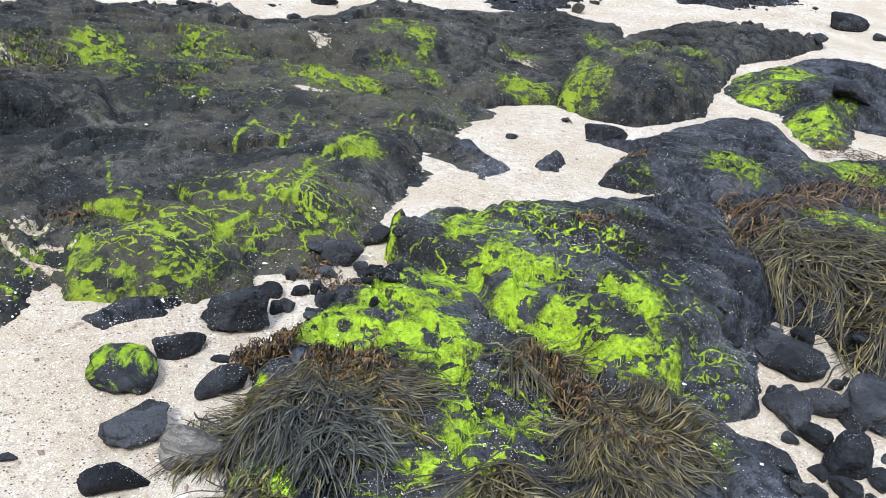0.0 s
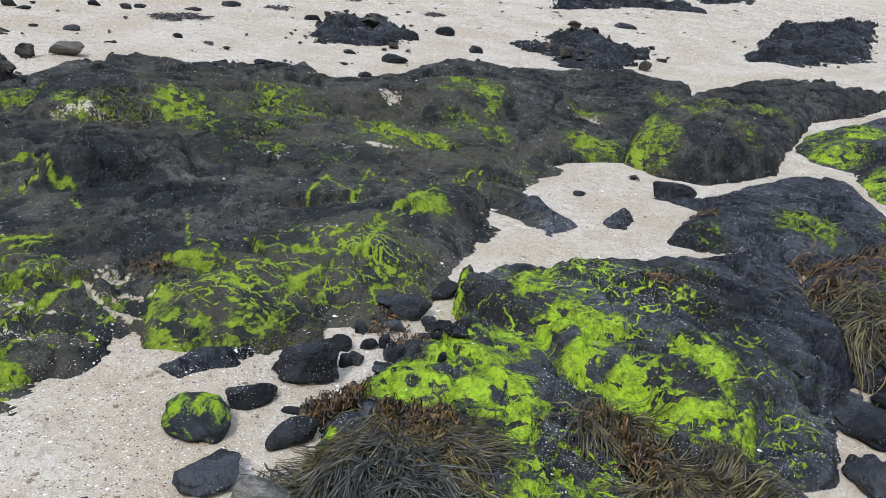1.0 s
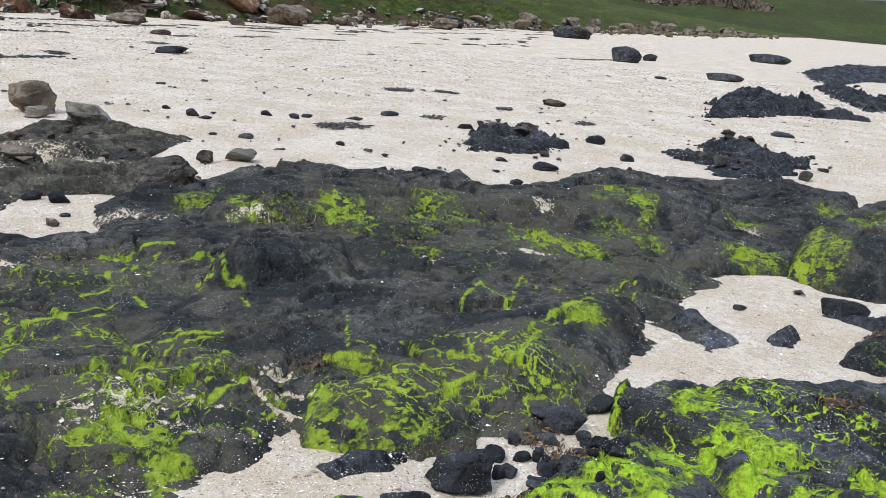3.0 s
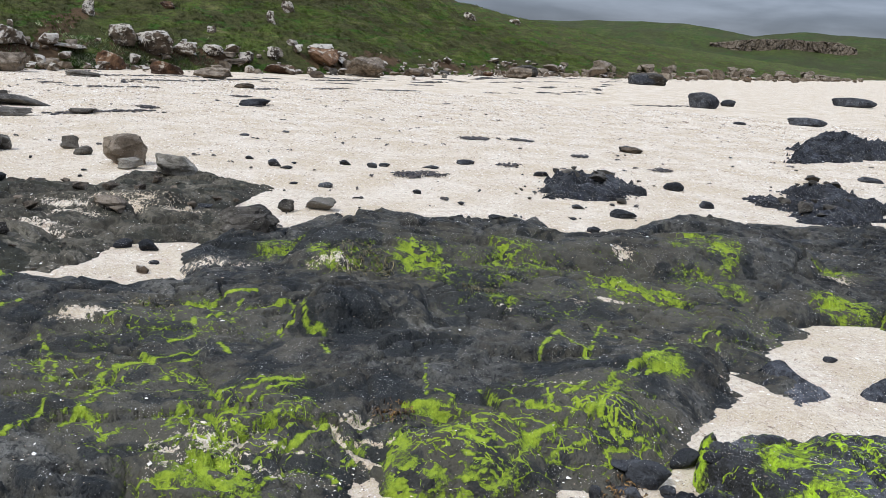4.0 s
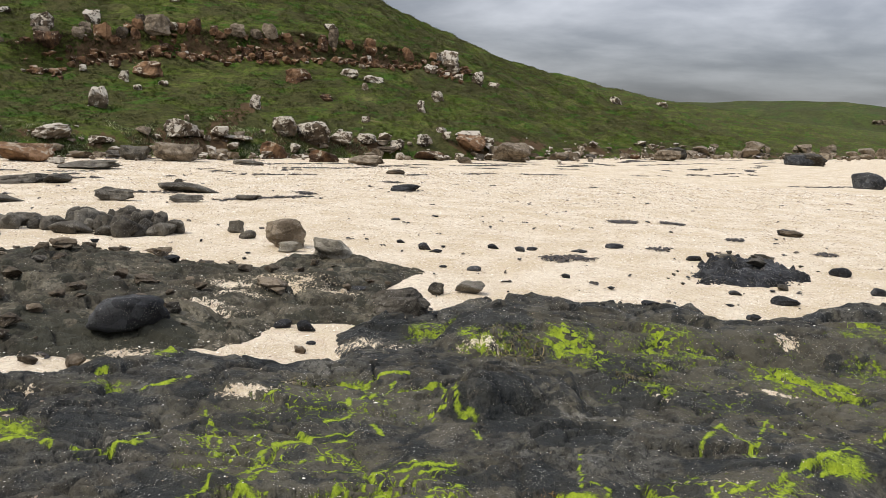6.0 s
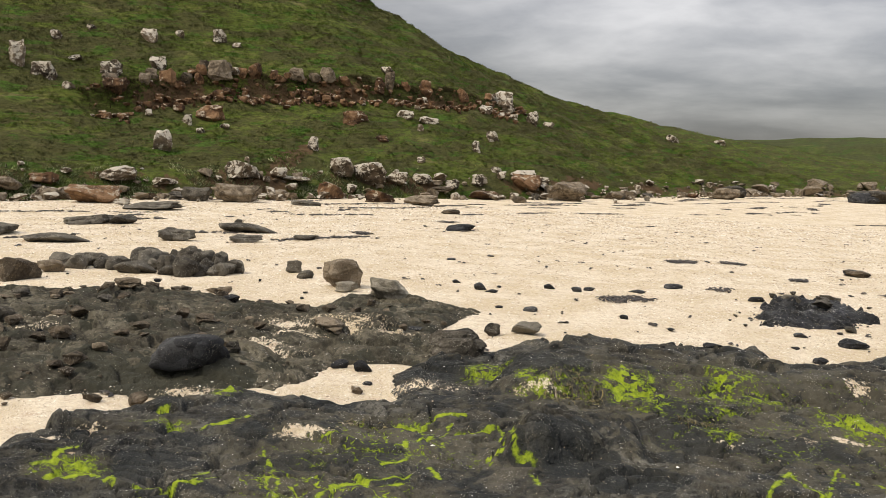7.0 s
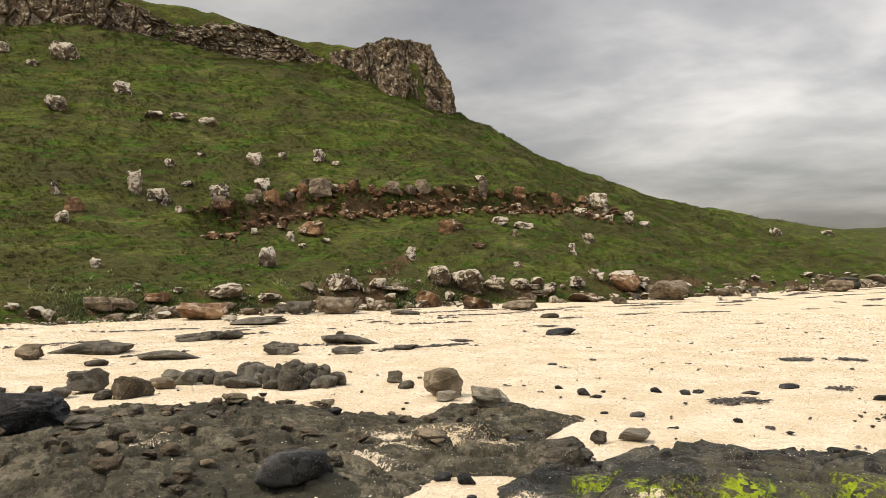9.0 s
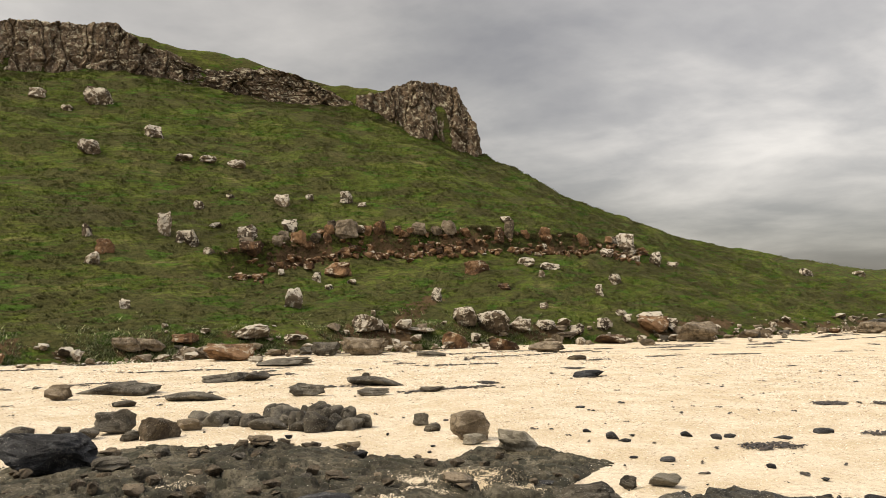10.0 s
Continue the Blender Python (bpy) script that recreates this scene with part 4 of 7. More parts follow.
D = [(-6.5, 2.1), (-5.8, 2.84), (-5.41, 3.29), (-4.99, 3.58), (-4.71, 4.04), (-4.69, 4.48), (-4.94, 4.98), (-5.01, 5.48), (-4.5, 5.4), (-4.45, 5.88), (-5.02, 6.67), (-5.26, 7.97), (-5.63, 7.3), (-6.37, 7.1), (-6.51, 6.63), (-7.12, 6.47), (-7.99, 6.65), (-8.45, 6.44), (-8.96, 6.18), (-9.58, 5.47), (-9.79, 4.91), (-10.01, 3.33)]
D_LINK = [(-6.05, 5.72), (-6.34, 6.56), (-6.26, 7.18), (-5.96, 7.71), (-5.24, 7.56), (-5.06, 6.85), (-4.63, 6.2), (-4.07, 6.19), (-3.76, 5.96), (-3.81, 5.45), (-4.19, 5.52), (-4.46, 5.49), (-4.81, 5.12), (-4.72, 4.73), (-4.66, 4.44), (-4.66, 4.19), (-5.16, 4.34), (-5.76, 4.98)]
D_TIP = [(-7.78, 6.58), (-7.17, 6.54), (-6.65, 6.73), (-6.91, 7.49), (-6.62, 7.75), (-6.5, 8.37), (-6.01, 8.13), (-5.26, 8.08), (-5.2, 7.59), (-5.39, 7.26), (-5.16, 6.79), (-4.66, 6.22), (-5.78, 5.23), (-6.96, 5.57)]
D2 = [(-10.48, 1.55), (-9.12, 3.1), (-9.46, 3.96), (-9.3, 4.32), (-9.32, 5.0), (-9.06, 5.74), (-8.99, 6.35), (-8.14, 6.54), (-7.1, 6.48), (-5.97, 5.55), (-5.42, 4.88), (-6.03, 3.19), (-8.22, 1.22)]
ISLE_1 = [(-2.61, 9.8), (-2.77, 10.14), (-2.97, 11.43), (-2.62, 12.34), (-2.14, 12.03), (-1.61, 11.05), (-1.98, 10.11)]
ISLE_2 = [(-0.51, 11.59), (-0.37, 12.0), (0.01, 12.09), (0.08, 13.06), (0.51, 13.99), (0.86, 13.86), (0.92, 12.68), (1.47, 12.64), (1.08, 11.09), (0.7, 10.24), (0.17, 10.32), (-0.05, 11.25)]
ISLE_3 = [(3.26, 13.71), (3.57, 15.2), (5.05, 19.52), (8.09, 23.39), (5.32, 14.96), (3.72, 13.08)]
ISLE_4 = [(0.09, 16.78), (0.25, 20.09), (1.06, 25.93), (1.63, 24.75), (1.92, 22.5), (2.78, 22.92), (2.37, 20.25), (1.05, 18.32)]
ISLE_5 = [(3.36, 29.87), (4.5, 33.24), (4.75, 27.55), (5.66, 25.74), (3.81, 22.52), (3.55, 25.76)]
SLAB1 = [(-0.07, 4.83), (-0.03, 4.99), (0.11, 5.09), (0.18, 4.89), (0.34, 4.8), (0.28, 4.61), (0.15, 4.5), (0.05, 4.63)]
SLAB2 = [(0.47, 4.88), (0.55, 5.09), (0.65, 5.19), (0.68, 5.04), (0.63, 4.84), (0.52, 4.79)]
SLAB3 = [(-1.26, 2.58), (-1.19, 2.67), (-1.18, 2.74), (-0.98, 2.84), (-0.94, 2.78), (-0.99, 2.68), (-1.11, 2.61), (-1.17, 2.53)]
CRACKB = [(-2.09, 2.51), (-2.02, 2.58), (-1.96, 2.71), (-1.9, 2.81), (-1.8, 2.9), (-1.69, 3.03), (-1.58, 3.15)]
CRACKB2 = [(-1.76, 2.97), (-1.67, 2.9), (-1.56, 2.84), (-1.43, 2.82)]
VEINS_B = [(-1.11,3.11,0.31,0.32,19,1.0),(-0.72,3.53,0.4,0.37,12,1.0),(-2.04,2.63,0.34,0.31,36,1.0),(-3.13,2.75,0.15,0.36,46,1.0),(-2.96,2.86,0.15,0.36,44,1.0),(-2.72,2.92,0.3,0.28,41,0.8),(-3.14,3.63,0.6,0.4,39,0.6),(-2.14,2.97,0.3,0.25,34,0.7),(-1.96,2.31,0.2,0.17,38,1.1),(-2.55,2.4,0.13,0.21,44,0.8),(-1.56,5.58,1.26,0.91,16,0.5),(-0.24,5.57,0.48,0.67,3,0.5),(-2.09,2.79,0.26,0.33,35,1.0),(-0.96,3.19,0.29,0.22,17,0.6),(-2.26,2.96,0.18,0.18,35,0.8)]

# algae patches, bare spots, shell grit and wet hollows (x, y, half sizes, turn, strength); algae strings and rock seams (line, width)
GREEN_A = [(0.88, 3.93, 0.114, 0.09, -13, 0.44), (-0.29, 2.63, 0.163, 0.13, 6, 1.32), (-0.4, 2.56, 0.081, 0.083, 9, 1.32), (-0.12, 2.86, 0.151, 0.146, 2, 1.32), (-0.12, 2.58, 0.121, 0.083, 3, 1.21), (0.03, 2.61, 0.121, 0.118, -1, 1.21), (0.05, 3.04, 0.113, 0.116, -1, 1.1), (-0.25, 3.52, 0.036, 0.142, 4, 1.1), (-0.13, 3.35, 0.111, 0.057, 2, 0.99), (-0.14, 3.92, 0.128, 0.07, 2, 0.99), (0.08, 3.45, 0.1, 0.143, -1, 0.88), (0.2, 3.58, 0.129, 0.098, -3, 0.77), (0.27, 3.21, 0.141, 0.149, -5, 0.79), (0.19, 3.2, 0.095, 0.126, -3, 0.94), (0.32, 3, 0.112, 0.125, -6, 1.04)]
GREEN_A_B = [(0.49, 2.84, 0.119, 0.124, -10, 1.1), (0.58, 2.7, 0.084, 0.129, -12, 1.1), (0.7, 2.96, 0.112, 0.095, -13, 0.99), (0.78, 2.88, 0.077, 0.092, -15, 0.99), (0.64, 2.59, 0.082, 0.077, -14, 1.1), (0.72, 2.58, 0.083, 0.105, -16, 0.99), (0.84, 2.59, 0.062, 0.101, -18, 0.77), (0.79, 2.75, 0.064, 0.117, -16, 0.72), (0.42, 3.11, 0.139, 0.088, -8, 0.83), (0.08, 2.44, 0.087, 0.062, -2, 0.99), (-0.03, 2.45, 0.097, 0.046, 1, 0.99), (0.14, 2.15, 0.07, 0.067, -4, 0.77), (0.14, 2.03, 0.085, 0.062, -4, 0.88), (0.27, 2.12, 0.097, 0.058, -7, 0.88), (0.19, 1.93, 0.074, 0.059, -6, 0.83)]
GREEN_A_C = [(0.05, 1.85, 0.064, 0.067, -1, 0.88), (0.16, 1.78, 0.078, 0.039, -5, 0.88), (0.34, 2.2, 0.054, 0.055, -9, 0.72), (-0.44, 1.82, 0.063, 0.079, 14, 1.21), (-0.53, 2.25, 0.028, 0.086, 13, 0.99), (-0.52, 2.46, 0.04, 0.038, 12, 0.77), (0.88, 2.28, 0.048, 0.068, -21, 0.66), (0.92, 2.19, 0.076, 0.119, -23, 0.55), (0.52, 2.12, 0.045, 0.048, -14, 0.88), (0.71, 2.09, 0.046, 0.054, -19, 0.77)]
BARE_A = [(-0.11, 3.37, 0.065, 0.091, 2, 1), (-0.19, 2.7, 0.046, 0.032, 4, 1), (-0.31, 2.62, 0.019, 0.015, 7, 0.9), (-0.13, 2.52, 0.045, 0.014, 3, 0.9), (-0.07, 2.43, 0.058, 0.023, 2, 1), (-0.06, 2.26, 0.048, 0.029, 1, 1), (0.15, 2.65, 0.028, 0.036, -3, 0.9), (0.07, 2.74, 0.039, 0.022, -1, 0.9), (0.22, 2.67, 0.031, 0.053, -5, 1), (0.36, 3.25, 0.044, 0.043, -6, 1), (0.53, 3.06, 0.052, 0.071, -10, 1), (0.41, 2.93, 0.025, 0.03, -8, 0.9), (0.18, 2.15, 0.046, 0.024, -5, 1), (0.27, 2.23, 0.055, 0.017, -7, 1), (0.22, 1.97, 0.038, 0.032, -6, 1)]
BARE_A_B = [(0.34, 2, 0.051, 0.055, -10, 1), (0.74, 2.73, 0.032, 0.035, -15, 0.9), (0.67, 2.76, 0.032, 0.028, -14, 0.9), (0.11, 1.84, 0.036, 0.03, -3, 0.9), (0.52, 3.35, 0.11, 0.094, -9, 1), (-0, 2.58, 0.021, 0.02, 0, 0.9), (0.23, 3.06, 0.027, 0.026, -4, 0.8), (0.13, 3.31, 0.04, 0.036, -2, 0.8)]
DAMP_A = [(1.19, 3.28, 0.201, 0.21, -20, 0.9)]
SEAMS_A = [(((0.58, 3.55), (0.76, 3.31), (0.93, 2.98), (1.16, 2.96)), 0.017, 0.018), (((0.72, 3.44), (0.91, 3.31), (1.08, 3.07), (1.24, 3.1)), 0.018, 0.02), (((0.27, 3.7), (0.52, 3.54), (0.81, 3.41)), 0.019, 0.014), (((0.95, 3.72), (1.08, 3.37), (1.23, 3.25)), 0.015, 0.014), (((0.67, 3.05), (0.84, 2.76), (1.05, 2.7)), 0.014, 0.02), (((1.13, 3.94), (1.27, 3.75)), 0.02, 0.014), (((0.91, 2.55), (1.06, 2.61), (1.22, 2.67)), 0.018, 0.02)]
GREEN_B = [(-2.49, 5.56, 0.146, 0.219, 24, 0.9), (-2.36, 5.62, 0.075, 0.17, 23, 0.9), (-2.24, 5.31, 0.119, 0.089, 23, 0.8), (-2.75, 5.33, 0.185, 0.17, 27, 0.7), (-2.87, 5.23, 0.102, 0.169, 29, 0.7), (-1.9, 5.93, 0.17, 0.365, 18, 0.75), (-1.74, 5.9, 0.126, 0.175, 16, 0.8), (-1.07, 5.9, 0.144, 0.26, 10, 0.9), (-1.18, 5.92, 0.116, 0.121, 11, 0.8), (-0.73, 5.91, 0.204, 0.139, 7, 0.8), (-0.84, 5.63, 0.078, 0.086, 9, 0.6), (-1.63, 5.12, 0.112, 0.099, 18, 0.8), (-1.83, 5.57, 0.101, 0.169, 18, 0.6), (-2.22, 5.91, 0.172, 0.188, 21, 0.5), (-0.64, 7.1, 0.241, 0.267, 5, 0.7)]
GREEN_B_B = [(-0.43, 6.87, 0.14, 0.158, 4, 0.88), (-0.55, 6.44, 0.221, 0.185, 5, 0.62), (-0.32, 6.38, 0.175, 0.156, 3, 0.75), (-0.37, 6.76, 0.064, 0.18, 3, 0.88), (-1.39, 2.89, 0.048, 0.179, 26, 1.12), (-1.32, 2.78, 0.058, 0.105, 25, 1.12), (-1.22, 2.78, 0.091, 0.074, 24, 1), (-1.02, 2.84, 0.091, 0.049, 20, 0.75), (-1.62, 2.89, 0.074, 0.056, 29, 0.62), (-0.94, 2.91, 0.115, 0.062, 18, 0.62), (-0.51, 4.37, 0.108, 0.148, 7, 0.88), (0.44, 6.51, 0.201, 0.187, -4, 1.12), (0.39, 7.51, 0.153, 0.1, -3, 0.75), (-1.91, 2.37, 0.136, 0.113, 37, 1.15), (-2.03, 2.38, 0.138, 0.106, 39, 0.88)]
GREEN_B_C = [(-1.71, 2.32, 0.088, 0.093, 35, 1), (-1.35, 2.8, 0.058, 0.167, 24, 1), (-1.21, 2.77, 0.091, 0.08, 22, 0.94), (-1.02, 2.87, 0.091, 0.082, 18, 0.81), (-1.88, 1.99, 0.063, 0.069, 42, 0.75), (-1.81, 2.08, 0.085, 0.052, 39, 0.75), (-1.41, 3.3, 0.104, 0.062, 22, 0.88), (-1.67, 2.23, 0.054, 0.07, 35, 0.94), (-2.46, 5.55, 0.145, 0.166, 23, 1.12), (-2.22, 5.49, 0.101, 0.138, 21, 1), (-1.66, 5.08, 0.092, 0.098, 17, 0.88), (-2.92, 5.15, 0.202, 0.094, 29, 0.88), (-3.55, 5.39, 0.175, 0.131, 33, 0.75), (-1.87, 5.95, 0.233, 0.234, 17, 0.88), (-1.63, 5.91, 0.147, 0.122, 15, 0.88)]
GREEN_B_D = [(-1.06, 5.87, 0.164, 0.185, 9, 1.06), (-0.81, 5.86, 0.203, 0.114, 7, 0.94), (-0.71, 6.9, 0.188, 0.126, 5, 0.75), (-0.4, 6.96, 0.142, 0.161, 2, 0.75), (-0.57, 6.27, 0.173, 0.152, 4, 0.62), (0.48, 6.52, 0.202, 0.16, -5, 1.12), (0.47, 7.51, 0.256, 0.133, -4, 0.62), (-4.52, 3.7, 0.087, 0.132, 49, 1), (-3.31, 4.08, 0.109, 0.091, 37, 0.75), (-3.47, 3.84, 0.142, 0.071, 40, 0.62), (-3.64, 5.47, 0.134, 0.161, 32, 0.94), (-3.12, 5.22, 0.103, 0.097, 29, 0.75), (-4.3, 3.01, 0.143, 0.073, 53, 0.75), (-4.09, 2.29, 0.16, 0.134, 59, 0.88)]
GRIT_B = [(-1.57, 2.94, 0.138, 0.013, 26, 0.8), (-1.81, 2.69, 0.114, 0.019, 32, 0.7), (-1.91, 2.54, 0.075, 0.026, 35, 0.6), (-2.12, 2.59, 0.058, 0.042, 38, 0.6), (-2.15, 2.53, 0.155, 0.119, 39, 0.6), (-2.07, 2.31, 0.091, 0.063, 40, 0.7), (-1.77, 2.52, 0.11, 0.031, 33, 0.8), (-1.1, 6.46, 0.078, 0.043, 9, 1.1), (-1.22, 5.32, 0.09, 0.046, 12, 0.9), (-1.04, 5.56, 0.094, 0.032, 10, 0.9), (0.47, 7.31, 0.1, 0.095, -4, 1), (-1, 3.67, 0.13, 0.017, 14, 0.9), (-2.95, 5.13, 0.13, 0.044, 29, 0.9), (-3.89, 4.78, 0.303, 0.106, 38, 0.8), (-1.64, 3.1, 0.123, 0.026, 28, 0.9)]
GRIT_B_B = [(-3.56, 3.4, 0.162, 0.05, 44, 1), (-3.54, 3.82, 0.086, 0.041, 41, 0.8), (-1.14, 6.5, 0.072, 0.065, 8, 1), (-1.25, 5.31, 0.121, 0.038, 11, 0.8), (-1.02, 5.57, 0.126, 0.032, 9, 0.8), (-1.63, 4.98, 0.087, 0.028, 16, 0.7), (-2.88, 5.14, 0.097, 0.034, 28, 0.8), (-3.53, 4.96, 0.166, 0.053, 34, 0.5), (-4.58, 2.51, 0.255, 0.033, 60, 0.8)]
DAMP_B = [(-2.12, 4.01, 0.223, 0.19, 28, 0.9), (-0.97, 4.1, 0.178, 0.137, 13, 0.8), (-1.8, 4.97, 0.256, 0.195, 20, 0.9), (-1.36, 5.12, 0.22, 0.145, 15, 0.8), (-1.95, 4.57, 0.139, 0.104, 23, 0.7), (-1.21, 3.6, 0.163, 0.117, 19, 0.7), (-3.81, 5.29, 0.444, 0.155, 35, 0.8), (-1.95, 3.93, 0.185, 0.099, 25, 0.8), (-2.07, 5.35, 0.197, 0.15, 20, 0.8), (-1.83, 3.28, 0.215, 0.067, 28, 0.8), (-1.74, 2.66, 0.094, 0.043, 32, 0.8), (-1.51, 2.88, 0.072, 0.044, 26, 0.8), (-2.98, 2.29, 0.159, 0.134, 50, 0.9), (-3.09, 3.43, 0.192, 0.09, 40, 0.9), (-2.41, 2.78, 0.157, 0.042, 38, 0.9)]
DAMP_B_B = [(-3.85, 2.6, 0.128, 0.111, 54, 0.8), (-1.78, 4.08, 0.188, 0.108, 21, 0.8), (-4.36, 5.44, 0.283, 0.166, 37, 0.9), (-3.39, 3.09, 0.19, 0.108, 45, 0.8), (-3.08, 5.4, 0.252, 0.103, 28, 0.8)]
STRINGS_B = [(((-1.18, 4.24), (-1.16, 4.33), (-1.16, 4.63), (-1.05, 4.48), (-0.96, 4.39), (-0.86, 4.16)), 0.028), (((-0.93, 4.39), (-0.95, 4.65), (-1, 5.07)), 0.015), (((-0.98, 5.02), (-0.68, 4.62)), 0.022), (((-0.73, 3.94), (-0.66, 4.19), (-0.58, 4.37), (-0.5, 4.51)), 0.032), (((-0.58, 4.42), (-0.45, 4.34), (-0.39, 4.32)), 0.022), (((-0.64, 4.06), (-0.56, 4.28), (-0.48, 4.33)), 0.029), (((-0.94, 3.18), (-0.86, 3.29), (-0.81, 3.46), (-0.73, 3.55), (-0.69, 3.73), (-0.68, 3.96)), 0.023), (((-0.95, 3.52), (-0.84, 3.67), (-0.72, 3.9)), 0.021), (((-1.62, 3.73), (-1.47, 3.37)), 0.011), (((-1.54, 3.28), (-1.48, 3.29), (-1.42, 3.32)), 0.027), (((-1.35, 3.31), (-1.18, 3.04), (-1.12, 3.04)), 0.022)]
STRINGS_B_B = [(((-1.46, 3.46), (-1.37, 3.46), (-1.35, 3.35)), 0.015), (((-1.32, 3.69), (-1.14, 3.48), (-0.99, 3.47), (-0.87, 3.48)), 0.021), (((-1.1, 3.1), (-1.04, 3.08), (-1.05, 3)), 0.012), (((-0.93, 3.11), (-0.9, 3.24), (-0.84, 3.3)), 0.02), (((-0.75, 3.54), (-0.71, 3.58), (-0.64, 3.58)), 0.02), (((-0.7, 3.56), (-0.63, 3.5), (-0.58, 3.47)), 0.025), (((-0.65, 3.55), (-0.55, 3.51)), 0.022), (((-0.51, 3.5), (-0.45, 3.55), (-0.43, 3.55)), 0.016), (((-0.82, 3.21), (-0.78, 3.27), (-0.71, 3.37)), 0.02), (((-1.3, 3.35), (-1.13, 3.15), (-1.04, 3.22), (-0.95, 3.25)), 0.014), (((-1.01, 3.01), (-0.95, 3.11), (-0.88, 3.11)), 0.012), (((-0.81, 3.36), (-0.73, 3.45), (-0.65, 3.43)), 0.013)]
STRINGS_B_C = [(((-0.55, 4.63), (-0.43, 5.05), (-0.31, 5.34)), 0.023), (((-0.47, 5.11), (-0.37, 4.74), (-0.28, 5.16)), 0.021), (((-1.25, 2.88), (-1.2, 2.91), (-1.1, 2.94), (-0.98, 2.92)), 0.012), (((-1.15, 2.83), (-1.03, 2.88), (-0.91, 2.91)), 0.012), (((-2.3, 2.4), (-2.24, 2.46), (-2.2, 2.53)), 0.02), (((-2.25, 2.54), (-2.28, 2.71), (-2.24, 2.79)), 0.016), (((-2.18, 2.57), (-2.16, 2.72), (-2.11, 2.8), (-2.19, 3.01)), 0.018), (((-2.24, 2.79), (-2.35, 2.91), (-2.5, 2.99)), 0.012), (((-2.01, 2.38), (-1.98, 2.41), (-2.06, 2.65), (-2.02, 2.7)), 0.023), (((-2.02, 2.25), (-2.01, 2.38), (-2.09, 2.62)), 0.017), (((-1.83, 2.54), (-1.84, 2.66), (-1.79, 2.74), (-1.72, 2.97)), 0.019)]
STRINGS_B_D = [(((-1.72, 2.97), (-1.63, 2.85), (-1.57, 2.76)), 0.012), (((-1.57, 2.76), (-1.54, 2.93), (-1.47, 3)), 0.014), (((-1.72, 2.63), (-1.6, 2.67), (-1.51, 2.64)), 0.018), (((-2.12, 2.2), (-2.05, 2.25), (-1.97, 2.33)), 0.018), (((-1.97, 2.37), (-1.83, 2.29), (-1.77, 2.31)), 0.021), (((-1.79, 2.3), (-1.77, 2.38), (-1.73, 2.49)), 0.019), (((-2.27, 3.07), (-2.16, 3.17), (-2.06, 3.28)), 0.022), (((-2.19, 3.01), (-2.16, 3.12), (-2.07, 3.21)), 0.02), (((-2.11, 2.99), (-2.05, 3.08), (-1.86, 3)), 0.019), (((-1.94, 2.83), (-1.94, 2.87), (-1.86, 2.99)), 0.011), (((-1.98, 2.84), (-1.94, 2.83)), 0.008), (((-2.97, 3.19), (-2.76, 3.12), (-2.72, 3.27)), 0.025), (((-2.71, 2.89), (-2.67, 3.04)), 0.022)]
STRINGS_B_E = [(((-2.62, 3.13), (-2.35, 3.02)), 0.014), (((-2.71, 3.51), (-2.62, 3.47)), 0.022), (((-2.81, 4.35), (-2.43, 3.89), (-2.36, 3.89), (-2.29, 3.89)), 0.024), (((-2.29, 3.89), (-2.2, 3.68), (-2.11, 3.61)), 0.017), (((-2.52, 3.78), (-2.51, 3.86), (-2.51, 3.92)), 0.014), (((-2.93, 3.37), (-2.87, 3.5), (-3.06, 3.75)), 0.018), (((-3.01, 3.6), (-2.99, 3.86), (-3.07, 4.22)), 0.027), (((-1.47, 3), (-1.41, 2.85), (-1.37, 2.74)), 0.022), (((-1.5, 3.3), (-1.4, 3.31)), 0.031), (((-1.29, 3.07), (-1.17, 3.01), (-1.07, 3.01)), 0.021), (((-1.04, 3.2), (-0.89, 3.22)), 0.014), (((-1.03, 2.91), (-0.92, 2.94)), 0.012), (((-1.33, 2.71), (-1.2, 2.74), (-1.08, 2.81)), 0.012), (((-3.57, 2.34), (-3.69, 2.4), (-3.48, 2.48)), 0.03)]
STRINGS_B_F = [(((-3.5, 2.5), (-3.39, 2.57)), 0.033), (((-3.55, 2.63), (-3.51, 2.7)), 0.033), (((-3.61, 3.16), (-3.38, 3.02), (-3.18, 2.79), (-3.03, 2.69)), 0.016), (((-3.03, 2.69), (-3.17, 2.86)), 0.018), (((-2.94, 2.7), (-3.08, 2.88), (-3.13, 3.07)), 0.02), (((-2.74, 2.61), (-2.93, 2.88), (-2.97, 3.08), (-2.82, 3.21), (-2.74, 3.38)), 0.03), (((-2.68, 2.39), (-2.66, 2.46), (-2.72, 2.63)), 0.021), (((-2.71, 2.06), (-2.77, 2.28), (-2.82, 2.45)), 0.017), (((-2.65, 2.48), (-2.57, 2.49)), 0.017), (((-2.28, 2.55), (-2.32, 2.71), (-2.35, 2.91), (-2.33, 3.12), (-2.14, 3.2)), 0.022), (((-2.17, 2.72), (-2.11, 2.8), (-2.21, 3.07)), 0.02), (((-2.35, 3), (-2.17, 2.8), (-2.01, 2.74)), 0.013)]
